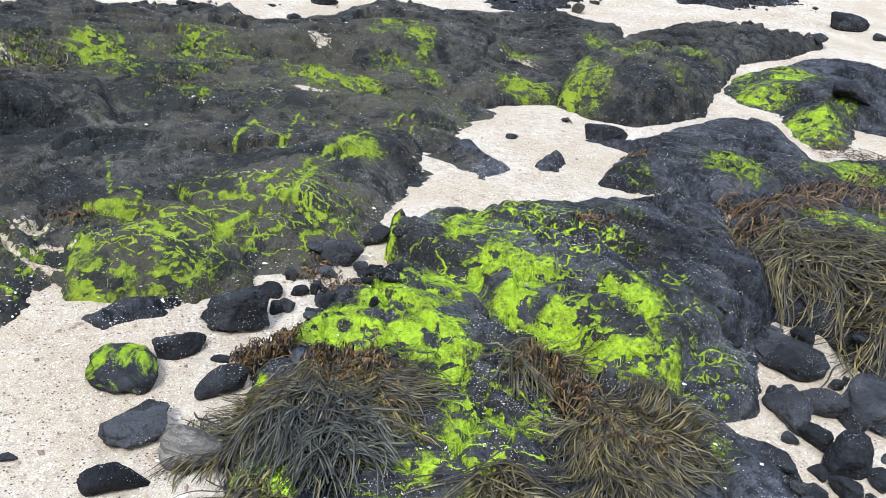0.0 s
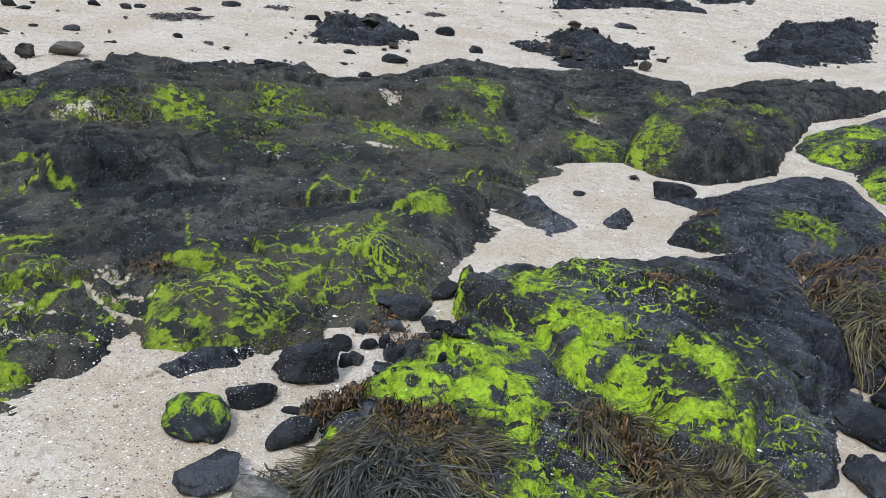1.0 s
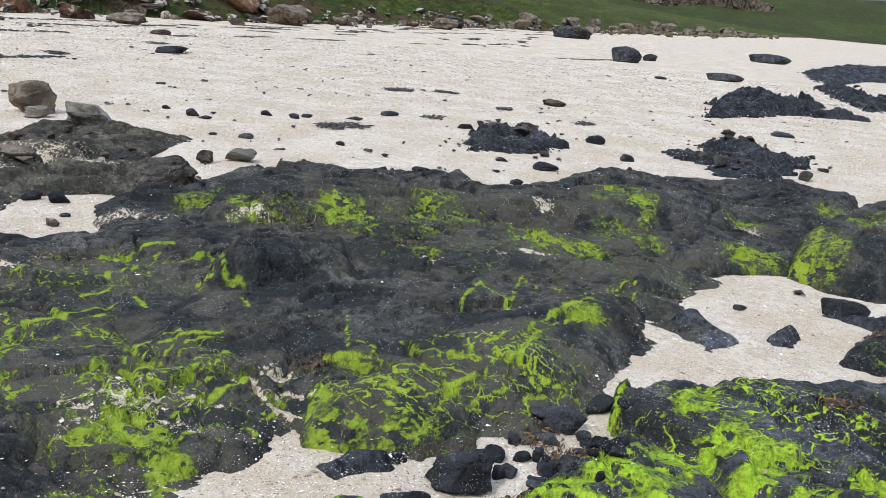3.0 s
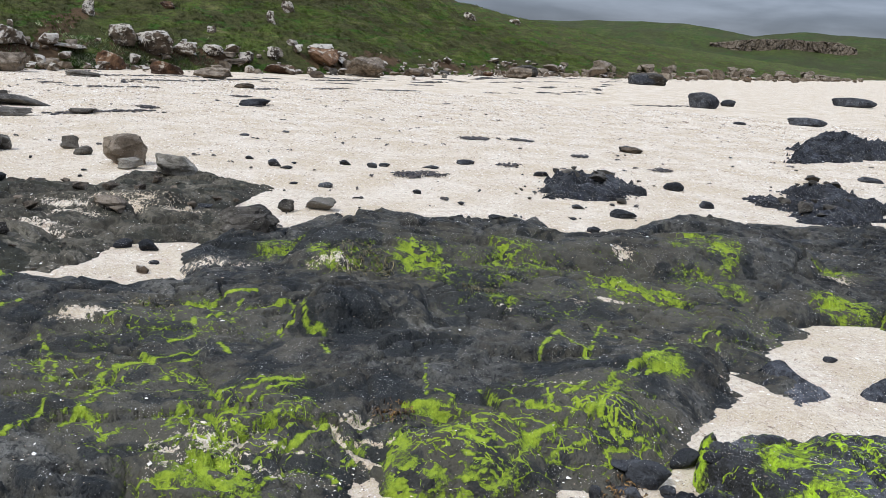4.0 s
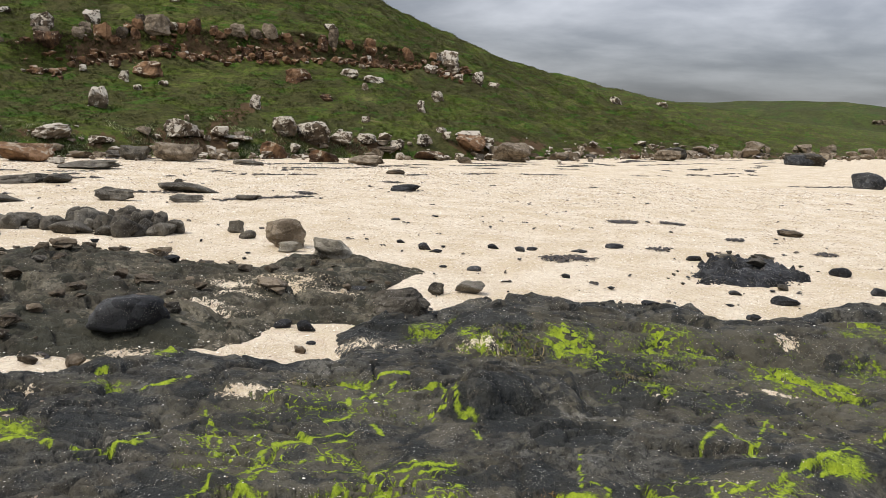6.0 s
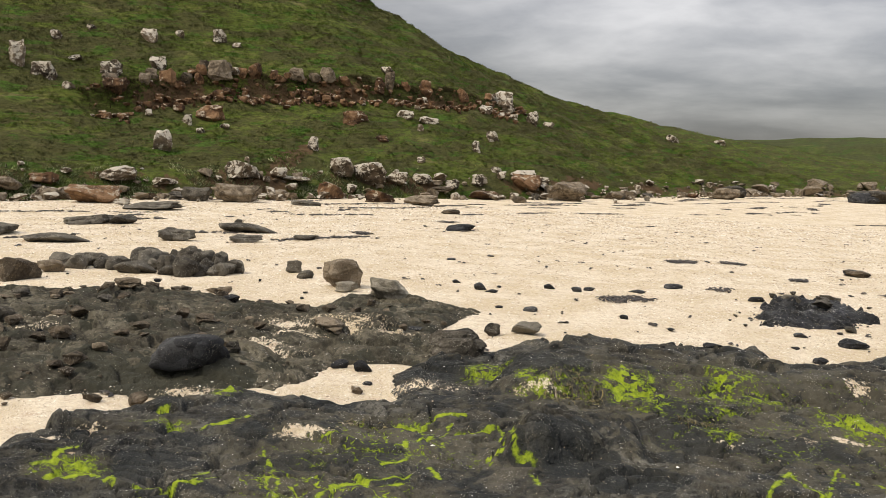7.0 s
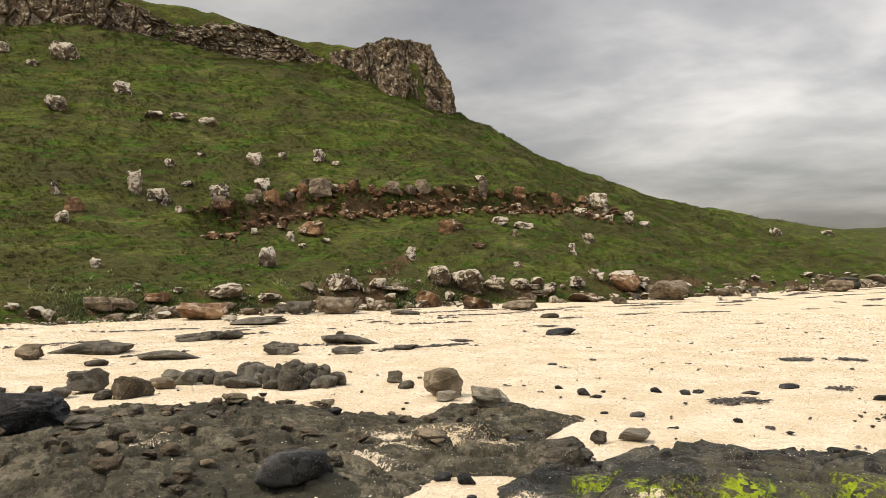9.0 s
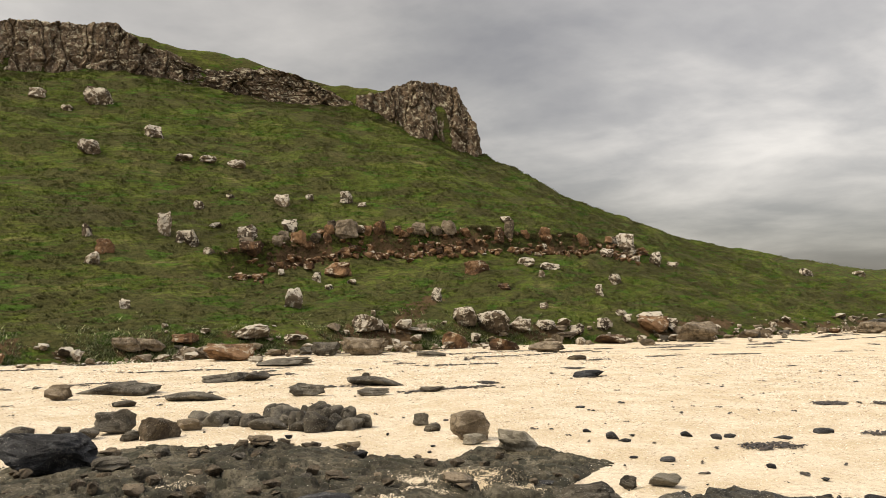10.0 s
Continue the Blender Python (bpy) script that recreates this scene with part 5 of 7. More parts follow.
STRINGS_B_G = [(((-1.99, 2.93), (-1.95, 3.11)), 0.019), (((-1.96, 2.84), (-1.95, 2.91)), 0.013), (((-3.37, 4.04), (-3.22, 4.02)), 0.036), (((-2.72, 4.26), (-2.42, 3.88), (-2.32, 3.9)), 0.025), (((-3.13, 3.79), (-3.23, 4.27), (-3.08, 4.37)), 0.031), (((-2.98, 4.15), (-2.81, 4.28)), 0.031), (((-2.57, 3.83), (-2.48, 3.87)), 0.019), (((-4.07, 3.12), (-4.02, 3.24), (-4.05, 3.44)), 0.031), (((-3.41, 3.43), (-3.36, 3.57)), 0.022), (((-4.21, 2.18), (-4.14, 2.29), (-4.03, 2.34)), 0.035), (((-4.05, 2.15), (-3.97, 2.31), (-3.78, 2.34)), 0.034), (((-4.28, 2.34), (-4.35, 2.51)), 0.029), (((-3.46, 2.52), (-3.44, 2.68)), 0.032), (((-4.48, 3.12), (-4.45, 3.17)), 0.026)]
GREEN_C = [(0.8, 6.39, 0.097, 0.326, -7, 1.12), (0.9, 6.77, 0.069, 0.53, -8, 1), (1.25, 8.56, 0.175, 0.295, -8, 0.75), (1.73, 7.77, 0.214, 0.243, -13, 0.62), (2.31, 8.22, 0.115, 0.213, -16, 0.62), (2.15, 8.42, 0.176, 0.176, -14, 0.75), (0.99, 6.58, 0.135, 0.379, -9, 0.88), (1.31, 7.29, 0.2, 0.216, -10, 0.75), (1.58, 7.84, 0.215, 0.207, -11, 0.75), (1.65, 6.83, 0.142, 0.198, -14, 0.62)]
GREEN_C2 = [(2.54, 8.08, 0.126, 0.401, -17, 1), (2.94, 7.91, 0.256, 0.376, -20, 1), (2.55, 7.41, 0.212, 0.254, -19, 0.88), (2.78, 6.62, 0.219, 0.346, -23, 1.12), (3.18, 7.18, 0.132, 0.225, -24, 0.75), (2.68, 7.34, 0.132, 0.216, -20, 0.75)]
GREEN_E = [(1.73, 5.1, 0.224, 0.217, -19, 0.8), (1.08, 4.81, 0.103, 0.12, -13, 0.6), (1.83, 4.96, 0.11, 0.076, -20, 0.5), (1.58, 5.63, 0.12, 0.136, -16, 0.4), (2.58, 5.4, 0.246, 0.164, -26, 0.9), (2.3, 5.33, 0.12, 0.089, -23, 0.7)]
GREEN_F = [(1.88, 4.19, 0.058, 0.096, -24, 0.9), (1.99, 4.16, 0.161, 0.112, -26, 1), (2.15, 4.11, 0.113, 0.113, -28, 1), (1.65, 4.07, 0.123, 0.059, -22, 0.8), (1.75, 3.93, 0.061, 0.099, -24, 0.7), (2.27, 4.35, 0.102, 0.088, -28, 0.8)]
GRIT_D = [(-5.66, 5.83, 0.522, 0.225, 43, 0.9), (-5.28, 4.96, 0.194, 0.115, 46, 0.9), (-5.46, 4.84, 0.195, 0.115, 47, 1), (-5.52, 5.38, 0.247, 0.076, 44, 0.9), (-5, 3.83, 0.204, 0.053, 51, 0.9), (-5, 6.1, 0.17, 0.105, 38, 0.9)]
DAMP_D = [(-5.32, 3.84, 0.397, 0.32, 53, 1)]
GRIT_D2 = [(-7.19, 4.06, 0.263, 0.116, 60, 0.8), (-6.98, 3.74, 0.168, 0.081, 61, 0.7)]

# outline, height, rounding of the edge, doming
outcrop("rock_outcrop", "low black rock slab thickly coated with vivid green algae",
        [(A_BASE, 0.09, 0.16, 0.01), (A_UPPER, 0.19, 0.10, 0.03), (A_GREEN, 0.10, 0.16, 0.03), (A_FRONT, 0.10, 0.25, 0.03), (A_RIGHT, 0.10, 0.22, 0.03)],
        0.011, 101, ROCK_WET, algae=GREEN_A + GREEN_A_B + GREEN_A_C, holes=BARE_A + BARE_A_B, damp=DAMP_A, splits=SEAMS_A, veins=[(0.3, 3.45, 0.55, 0.45, 0, 1.0), (0.1, 2.1, 0.4, 0.5, 0, 1.0), (0.9, 2.9, 0.3, 0.45, 0, 0.8)], lump=0.7, pillow=0.01, joints=0.26, slant=-48, cover=0.75, coat=7000, shells=5000)
outcrop("rock_outcrop", "broad dark rock shelf with green algae along its cracks",
        [(B_SHORE + B_BACK_EDGE, 0.10, 0.45, 0.015), (B_RIDGE, 0.16, 0.38, 0.04), (B_BACK_LOBE, 0.24, 0.36, 0.055), (B_RIGHT, 0.09, 0.14, 0.015), (B_REAR, 0.085, 0.25, 0.02), (B_SIDE, 0.12, 0.2, 0.03), (B_KNOB, 0.29, 0.28, 0.06), (B_MID, 0.17, 0.5, 0.02), (B_LEFT, 0.05, 0.25, 0.02)],
        0.0145, 131, ROCK_FILM, algae=GREEN_B + GREEN_B_B + GREEN_B_C + GREEN_B_D, grit=GRIT_B + GRIT_B_B, lines=STRINGS_B + STRINGS_B_B + STRINGS_B_C + STRINGS_B_D + STRINGS_B_E + STRINGS_B_F + STRINGS_B_G, damp=DAMP_B + DAMP_B_B, veins=VEINS_B, gullies=[(CRACKB, 0.022), (CRACKB2, 0.012)], lump=0.72, joints=0.30, slant=18, cover=0.55, coat=4000, shells=9000)
outcrop("rock_outcrop", "rounded dark rock dome edged with green algae beside the sand", [(C_LINK, 0.12, 0.15, 0.02), (C, 0.15, 0.3, 0.04), (C_DOME, 0.24, 0.26, 0.09)],
        0.014, 151, ROCK_FILM, algae=GREEN_C, lump=0.6, pillow=0.035, joints=0.22, slant=60, coat=900, shells=900)
outcrop("rock_outcrop", "low dark rock with bright green algae patches at the sand", [(C2, 0.16, 0.4, 0.05)], 0.02, 161, ROCK_WET, algae=GREEN_C2, lump=0.75, joints=0.38, slant=20, coat=1200, shells=600)
outcrop("rock_outcrop", "flat dark rock ledge flecked with barnacles and green algae", [(E, 0.10, 0.25, 0.04)], 0.016, 171, ROCK_WET, algae=GREEN_E, lump=0.6, joints=0.34, slant=-40, coat=1400, shells=1200)
outcrop("rock_outcrop", "dark rock hung with olive seaweed and tufted with green algae", [(F, 0.16, 0.3, 0.06)], 0.016, 181, ROCK_WET, algae=GREEN_F, lump=0.6, joints=0.34, slant=-40, coat=900, shells=500)
outcrop("rock_outcrop", "rubbly grey-black rock shelf with sand and shell grit in its hollows", [(D, 0.13, 0.5, 0.02), (D_TIP, 0.07, 0.25, 0.02), (D_LINK, 0.075, 0.16, 0.02)], 0.022, 191, ROCK_DRY, grit=GRIT_D, damp=DAMP_D, lump=0.75, joints=0.2, slant=30, shells=700)
outcrop("rock_outcrop", "broken grey-brown rock shelf rising at the back of the shore", [(D2, 0.16, 0.9, 0.05)], 0.026, 201, ROCK_DRY, grit=GRIT_D2, lump=0.8, joints=0.18, slant=50, shells=500)
FAR_PATCH = [(3.9, 40.96), (7.0, 52.0), (12.0, 60.0), (17.0, 60.0), (12.5, 46.5), (8.34, 38.7), (6.44, 38.03), (4.25, 32.76), (3.67, 34.87)]
ISLE_LABEL = "flat black rock patch lying bare in the sand"
for k, (ring, high) in enumerate(((ISLE_1, 0.07), (ISLE_2, 0.06), (ISLE_3, 0.07), (ISLE_4, 0.12), (ISLE_5, 0.085))):
    outcrop("rock_patch", ISLE_LABEL, [(ring, high, 0.3, 0.01)], 0.024, 211 + 10 * k, ROCK_BLACK, lump=1.4, joints=0.26, slant=20 * k, warp=0.26, shells=450)
outcrop("rock_patch", "wide broken black rock patch out on the far sand", [(FAR_PATCH, 0.12, 0.6, 0.02)], 0.16, 281, ROCK_BLACK, lump=1.6, joints=0.5, slant=10, warp=0.5)
for k, (ring, high) in enumerate(((SLAB1, 0.04), (SLAB2, 0.05), (SLAB3, 0.05))):
    outcrop("rock_patch", "small wet black rock half buried in the sand", [(ring, high, 0.09, 0.05)], 0.012, 301 + 10 * k, ROCK_WET, lump=0.8, joints=0.16, slant=15 * k, warp=0.03)

# ---- loose stones ----
ROUND = {m.name: [stone_mesh("stone", m, 20 + 5 * k, 4.5 + 1.1 * k, 4, 0.10, 7) for k in range(5)] for m in (STONE_BLACK, STONE_MOSSY, STONE_GREY, STONE_DARK)}
BOXY = {m.name: [stone_mesh("stone", m, 60 + 5 * k, 50.0, 4, 0.085, 11) for k in range(8)] for m in (STONE_BLACK, STONE_BROWN, STONE_PALE, STONE_LICHEN, STONE_RED, STONE_DARK)}
black, brown, lichen = ROUND[STONE_BLACK.name] + BOXY[STONE_BLACK.name][:3], BOXY[STONE_BROWN.name], BOXY[STONE_LICHEN.name]
lay_stones("stone", "oval black beach stone with a green algae cap on the sand", "", [
    (-0.99, 2.3, 0.23, 0.09, 0.26)], ROUND[STONE_MOSSY.name], top_height)
lay_stones("stone", "smooth grey stone with fine bands lying on the sand", "", [
    (-0.64, 1.94, 0.2, 0.11, 0.11)], ROUND[STONE_GREY.name], top_height)
lay_stones("stone", "rounded black beach stone on pale sand", "stones by the green rock", [
    (-0.73, 2.73, 0.26, 0.15, 0.18), (-0.86, 2.48, 0.19, 0.08, 0.1), (-0.65, 2.28, 0.18, 0.09, 0.1), (-0.84, 2.03, 0.22, 0.07, 0.18), (-0.81, 1.79, 0.19, 0.08, 0.1), (-0.71, 2.47, 0.08, 0.02, 0.04), (-0.66, 2.99, 0.09, 0.05, 0.1), (-0.59, 2.88, 0.1, 0.05, 0.05), (-0.55, 3.02, 0.08, 0.04, 0.06), (-1.14, 1.86, 0.05, 0.02, 0.04), (0.35, 5.4, 0.09, 0.03, 0.05), (-0.44, 3.34, 0.2, 0.1, 0.11), (-0.31, 3.6, 0.13, 0.07, 0.14)], black, top_height)
lay_stones("stone", "dark rounded cobble wedged beside the rock ledge", "cobbles in the gully", [
    (1.3, 2.59, 0.17, 0.08, 0.25), (1.43, 2.64, 0.19, 0.1, 0.11), (1.43, 2.34, 0.15, 0.1, 0.23), (1.63, 2.67, 0.21, 0.11, 0.32), (1.36, 2.45, 0.12, 0.06, 0.11), (1.42, 2.98, 0.33, 0.08, 0.27), (1.56, 3.21, 0.11, 0.05, 0.17), (1.31, 2.27, 0.07, 0.03, 0.07), (1.52, 2.28, 0.08, 0.04, 0.12), (1.37, 2.2, 0.12, 0.06, 0.07), (3.25, 7.28, 0.34, 0.14, 0.51), (0.99, 5.63, 0.3, 0.12, 0.17), (1.75, 3.09, 0.1, 0.04, 0.12), (5.37, 12.85, 0.57, 0.23, 0.66), (5.56, 12.15, 0.2, 0.08, 0.31), (4.19, 10.83, 0.28, 0.09, 0.43)], ROUND[STONE_BLACK.name], top_height)
lay_stones("boulder", "dark angular boulder at the edge of the rock shelf", "boulders along the shelf", [
    (-4.08, 5.78, 0.49, 0.19, 0.3), (-4.56, 7.1, 0.17, 0.13, 0.1), (-4.33, 7.39, 0.31, 0.12, 0.19), (-11.65, 5.47, 0.55, 0.35, 0.33), (-11.46, 5.01, 0.33, 0.14, 0.2), (-10.94, 5.33, 0.26, 0.13, 0.16), (-11.5, 4.66, 0.24, 0.19, 0.15), (-9.01, 8.8, 0.25, 0.18, 0.15), (-8.47, 8.47, 0.24, 0.12, 0.14), (-8.23, 3.78, 0.36, 0.13, 0.21), (-7.31, 3.65, 0.21, 0.14, 0.13), (-5.29, 4.41, 0.12, 0.08, 0.07)], BOXY[STONE_DARK.name], top_height)
lay_stones("boulder", "large black boulder flecked with barnacles on the shelf", "", [
    (-5.32, 4.01, 0.6, 0.25, 0.36)], ROUND[STONE_BLACK.name][1:2], top_height)
lay_stones("boulder", "big black blocky boulder split by joints on the shelf", "", [
    (-8.89, 3.44, 0.98, 0.4, 0.59)], BOXY[STONE_BLACK.name][2:5], top_height)
lay_stones("boulder", "angular grey-brown boulder standing on the sand", "boulders on the sand", [
    (-7.56, 8.24, 0.52, 0.37, 0.31), (-10.71, 5.64, 0.54, 0.3, 0.32), (-11.03, 6.25, 0.37, 0.16, 0.22), (-16.44, 6.68, 0.5, 0.29, 0.3), (-15.24, 21.82, 0.61, 0.16, 0.37), (-2.63, 15.7, 0.45, 0.11, 0.27)], brown, top_height)
lay_stones("boulder", "pale grey angular block lying on the rock shelf", "pale blocks", [
    (-7.31, 8.04, 0.32, 0.14, 0.19), (-6.27, 7.56, 0.47, 0.24, 0.28)], BOXY[STONE_PALE.name], top_height)
lay_stones("stone", "small whitish stone on the sand pocket", "", [
    (-4.16, 4.59, 0.09, 0.06, 0.05)], BOXY[STONE_LICHEN.name], top_height)
lay_stones("stone", "small dark stone scattered on the pale sand", "scattered stones", [
    (-4.74, 5.05, 0.14, 0.07, 0.1), (-4.54, 5.1, 0.15, 0.09, 0.13), (-4.27, 4.84, 0.08, 0.03, 0.05), (-6.26, 9.54, 0.18, 0.1, 0.11), (-5.59, 10.25, 0.16, 0.07, 0.09), (-5.24, 10.36, 0.15, 0.07, 0.09), (-5.16, 10.59, 0.16, 0.05, 0.09), (-4.62, 10.96, 0.24, 0.04, 0.14), (-4.41, 11.81, 0.28, 0.07, 0.17), (-4.99, 8.65, 0.18, 0.06, 0.11), (-2.27, 6.79, 0.17, 0.03, 0.1), (-1.61, 9.28, 0.3, 0.09, 0.18), (-2.16, 9.46, 0.15, 0.05, 0.09), (-3.18, 11.54, 0.22, 0.07, 0.13), (-5.35, 8.53, 0.1, 0.03, 0.06), (-3.97, 8.99, 0.11, 0.05, 0.07), (-6.83, 9.81, 0.12, 0.05, 0.07), (-6.03, 9.45, 0.18, 0.04, 0.11)], ROUND[STONE_BLACK.name], top_height)
lay_stones("stone", "small dark stone scattered on the pale sand", "scattered stones", [
    (-8.41, 11.97, 0.16, 0.04, 0.09), (-3, 33.47, 1.17, 0.59, 0.7), (-2.31, 36.23, 0.58, 0.28, 0.35), (-8.41, 54.87, 2.23, 0.66, 1.34), (2.92, 46.94, 2.01, 0.46, 1.21), (-0.84, 10.62, 0.19, 0.08, 0.12), (-1.63, 9.32, 0.27, 0.06, 0.16), (-1.39, 11.84, 0.28, 0.12, 0.17), (1.32, 15.29, 0.41, 0.07, 0.24), (-2.67, 15.74, 0.4, 0.11, 0.24), (-11.54, 16.91, 0.74, 0.17, 0.44), (-1.31, 26.27, 0.38, 0.09, 0.23), (0.53, 28.5, 1.13, 0.25, 0.68)], ROUND[STONE_BLACK.name], top_height)
lay_stones("boulder", "low dark rock slab partly buried in the upper beach", "slabs on the upper beach", [
    (-16.62, 7.91, 1.68, 0.22, 1.01), (-14.58, 8.47, 1.17, 0.16, 0.7), (-13.51, 10.21, 0.7, 0.24, 0.42), (-14.06, 12.55, 1.38, 0.18, 0.83), (-12.49, 11.01, 0.63, 0.15, 0.38), (-12.1, 12.21, 0.49, 0.11, 0.29), (-17.37, 10.86, 1.07, 0.2, 0.64), (-16.87, 11.35, 0.64, 0.19, 0.38), (-20.25, 14.63, 1.63, 0.21, 0.98), (-14.48, 7, 0.42, 0.1, 0.25), (-15.58, 13.55, 0.2, 0.13, 0.12), (-12.3, 4.41, 0.47, 0.14, 0.28), (-19.87, 20.19, 1.02, 0.16, 0.61), (-15.46, 51.38, 1.94, 0.75, 1.16), (-8.44, 55.35, 2.5, 0.73, 1.5)], BOXY[STONE_DARK.name] + ROUND[STONE_DARK.name][2:4], top_height, sink=0.2)
for k, (cx, cy, rx, ry) in enumerate(((1.04, 19.5, 1.15, 0.75), (2.5, 19.9, 0.9, 0.6), (3.3, 13.6, 0.5, 0.35))):
    ring = [(cx + rx * (0.8 + 0.3 * math.sin(3 * a + k)) * math.cos(a), cy + ry * (0.8 + 0.3 * math.cos(2 * a - k)) * math.sin(a)) for a in np.linspace(0, 6.1, 16)]
    outcrop("rock_patch", ISLE_LABEL, [(ring, 0.16, 0.4, 0.05)], 0.04, 260 + 10 * k, ROCK_BLACK, lump=1.6, joints=0.34, slant=20 * k, warp=0.26)
# the lumpy cluster of rounded black rocks
rng = random.Random(5)
cluster = [(-10.2 + rng.uniform(-0.75, 0.7), 7.75 + rng.uniform(-0.4, 0.5), rng.uniform(0.2, 0.46), rng.uniform(0.14, 0.3)) for k in range(30)]
cluster += [(-10.9 + rng.uniform(-0.8, 0.5), 6.9 + rng.uniform(-0.3, 0.4), rng.uniform(0.25, 0.5), rng.uniform(0.12, 0.22)) for k in range(9)]
lay_stones("boulder", "rounded black boulder in a tight heap on the sand", "heap of black boulders", cluster, ROUND[STONE_DARK.name], top_height)
# cobbles filling the gaps between the rock beds
gravel = [(rng.uniform(-0.62, -0.18), rng.uniform(2.75, 3.45), rng.uniform(0.03, 0.10), rng.uniform(0.02, 0.06)) for k in range(34)]
gravel += [(rng.uniform(1.12, 1.75), rng.uniform(2.0, 3.3), rng.uniform(0.025, 0.09), rng.uniform(0.02, 0.05)) for k in range(40)]
lay_stones("stone", "small dark cobble in the gap between rocks", "cobbles between the rocks", gravel, black, top_height)
# rubble on the back shelf
rubble = []
while len(rubble) < 34:
    x, y = rng.uniform(-12.2, -5.0), rng.uniform(2.4, 8.6)
    inside_d2 = float(inside(np.array(x), np.array(y), D2 + D[:1])) > -0.5
    if inside_d2 and (y > 4.4 or rng.random() < 0.35):
        s = rng.uniform(0.06, 0.2) if rng.random() < 0.85 else rng.uniform(0.2, 0.36)
        rubble.append((x, y, s, s * rng.uniform(0.35, 0.6)))
lay_stones("stone", "broken grey-black stone lying on the rock shelf", "rubble on the rock shelf", rubble, brown[:5] + BOXY[STONE_DARK.name][:3], top_height)

# ---- rocks at the foot of the hill and up its slope ----


def hill_or_sand(x, y):
    return max(float(sand_height(x, y)), float(hill_top(np.array(float(x)), np.array(float(y)))))


lay_stones("boulder", "smooth dark brown-black boulder wedged between two rock shelves", "", [(-4.30, 6.08, 0.51, 0.23, 0.29)], BOXY[STONE_DARK.name][2:3], top_height)
lay_stones("boulder", "dark brown boulder at the foot of the grassy hill", "boulders at the hill foot", [
    (-26.36, 12.94, 0.96, 0.44, 0.67), (-23.07, 18.35, 1.01, 0.49, 0.6), (-22.12, 19.25, 1.68, 0.6, 1.01), (-14.56, 47.82, 1.58, 0.63, 0.95), (-17.62, 34.42, 1.82, 0.87, 1.09)], BOXY[STONE_DARK.name][:2] + brown, hill_or_sand)
lay_stones("boulder", "rusty brown lichen-capped boulder at the edge of the sand", "boulders at the hill foot", [
    (-23.51, 14.88, 1.67, 0.53, 1), (-26.2, 13.62, 0.97, 0.37, 0.68), (-19.45, 33.92, 1.46, 0.73, 1.02), (-20.15, 24.34, 1.14, 0.43, 0.68), (-22.29, 24.03, 1.03, 0.66, 0.62), (-18.25, 24.38, 1.3, 0.36, 0.78), (-19.73, 30.8, 1.39, 0.4, 0.84), (-21.2, 29.67, 0.96, 0.23, 0.67), (-17.26, 38.97, 0.98, 0.4, 0.59), (-17.71, 30.33, 0.7, 0.28, 0.42), (-26.11, 14.83, 0.89, 0.37, 0.62)], BOXY[STONE_RED.name] + brown[2:6], hill_or_sand)
lay_stones("boulder", "pale lichened boulder at the foot of the grassy hill", "boulders at the hill foot", [
    (-25.68, 17.19, 1.27, 0.46, 0.89), (-22.11, 14.9, 0.44, 0.21, 0.26), (-24.61, 21.71, 1.35, 0.63, 0.95), (-22.78, 26.93, 1.39, 0.86, 0.97), (-22.3, 28, 0.94, 0.51, 0.66), (-21.77, 29.16, 0.84, 0.45, 0.59), (-21.01, 30.33, 0.61, 0.46, 0.43), (-20.6, 31.78, 0.75, 0.52, 0.52), (-19.79, 34.42, 1.35, 0.49, 0.95), (-23.53, 25.95, 1.03, 0.76, 0.72), (-23.98, 23.86, 1.11, 0.17, 0.78), (-19.17, 34.98, 0.66, 0.45, 0.46), (-25.13, 18.63, 0.92, 0.23, 0.65)], lichen, hill_or_sand)
lay_stones("boulder", "whitish lichened rock half sunk in the grassy slope", "pale rocks on the hillside", [
    (-35.04, 18.92, 0.66, 0.95, 0.46), (-34.28, 19.26, 0.52, 0.47, 0.36), (-33.98, 19.6, 0.7, 0.61, 0.49), (-32.79, 19.79, 0.56, 0.29, 0.39), (-35.52, 21.74, 0.61, 0.18, 0.42), (-33.54, 22.19, 0.93, 0.58, 0.65), (-34.76, 15.34, 0.45, 0.5, 0.32), (-33.11, 14.77, 0.6, 0.45, 0.42), (-28.81, 14.04, 0.38, 0.32, 0.27), (-37.35, 21.94, 0.57, 0.35, 0.4), (-37.43, 23.78, 0.47, 0.2, 0.33), (-36.02, 25.93, 0.79, 0.59, 0.56), (-36.14, 27.76, 0.45, 0.29, 0.32), (-35.21, 29.51, 0.76, 0.58, 0.53), (-34.47, 30.02, 0.52, 0.23, 0.36), (-43.52, 19.22, 1.26, 0.57, 0.89), (-41.3, 23.37, 1.01, 0.36, 0.71), (-40.86, 24.51, 0.95, 0.3, 0.67)], lichen, hill_or_sand, sink=0.6)
lay_stones("boulder", "whitish lichened rock half sunk in the grassy slope", "pale rocks on the hillside", [
    (-40.14, 25.81, 1.08, 0.36, 0.76), (-44.72, 23.39, 1.11, 0.67, 0.78), (-27.53, 20.34, 0.79, 0.75, 0.55), (-30.13, 23.55, 0.45, 0.36, 0.32), (-25.45, 22.65, 0.22, 0.21, 0.16), (-25.91, 26.8, 0.49, 0.58, 0.34)], lichen, hill_or_sand, sink=0.6)
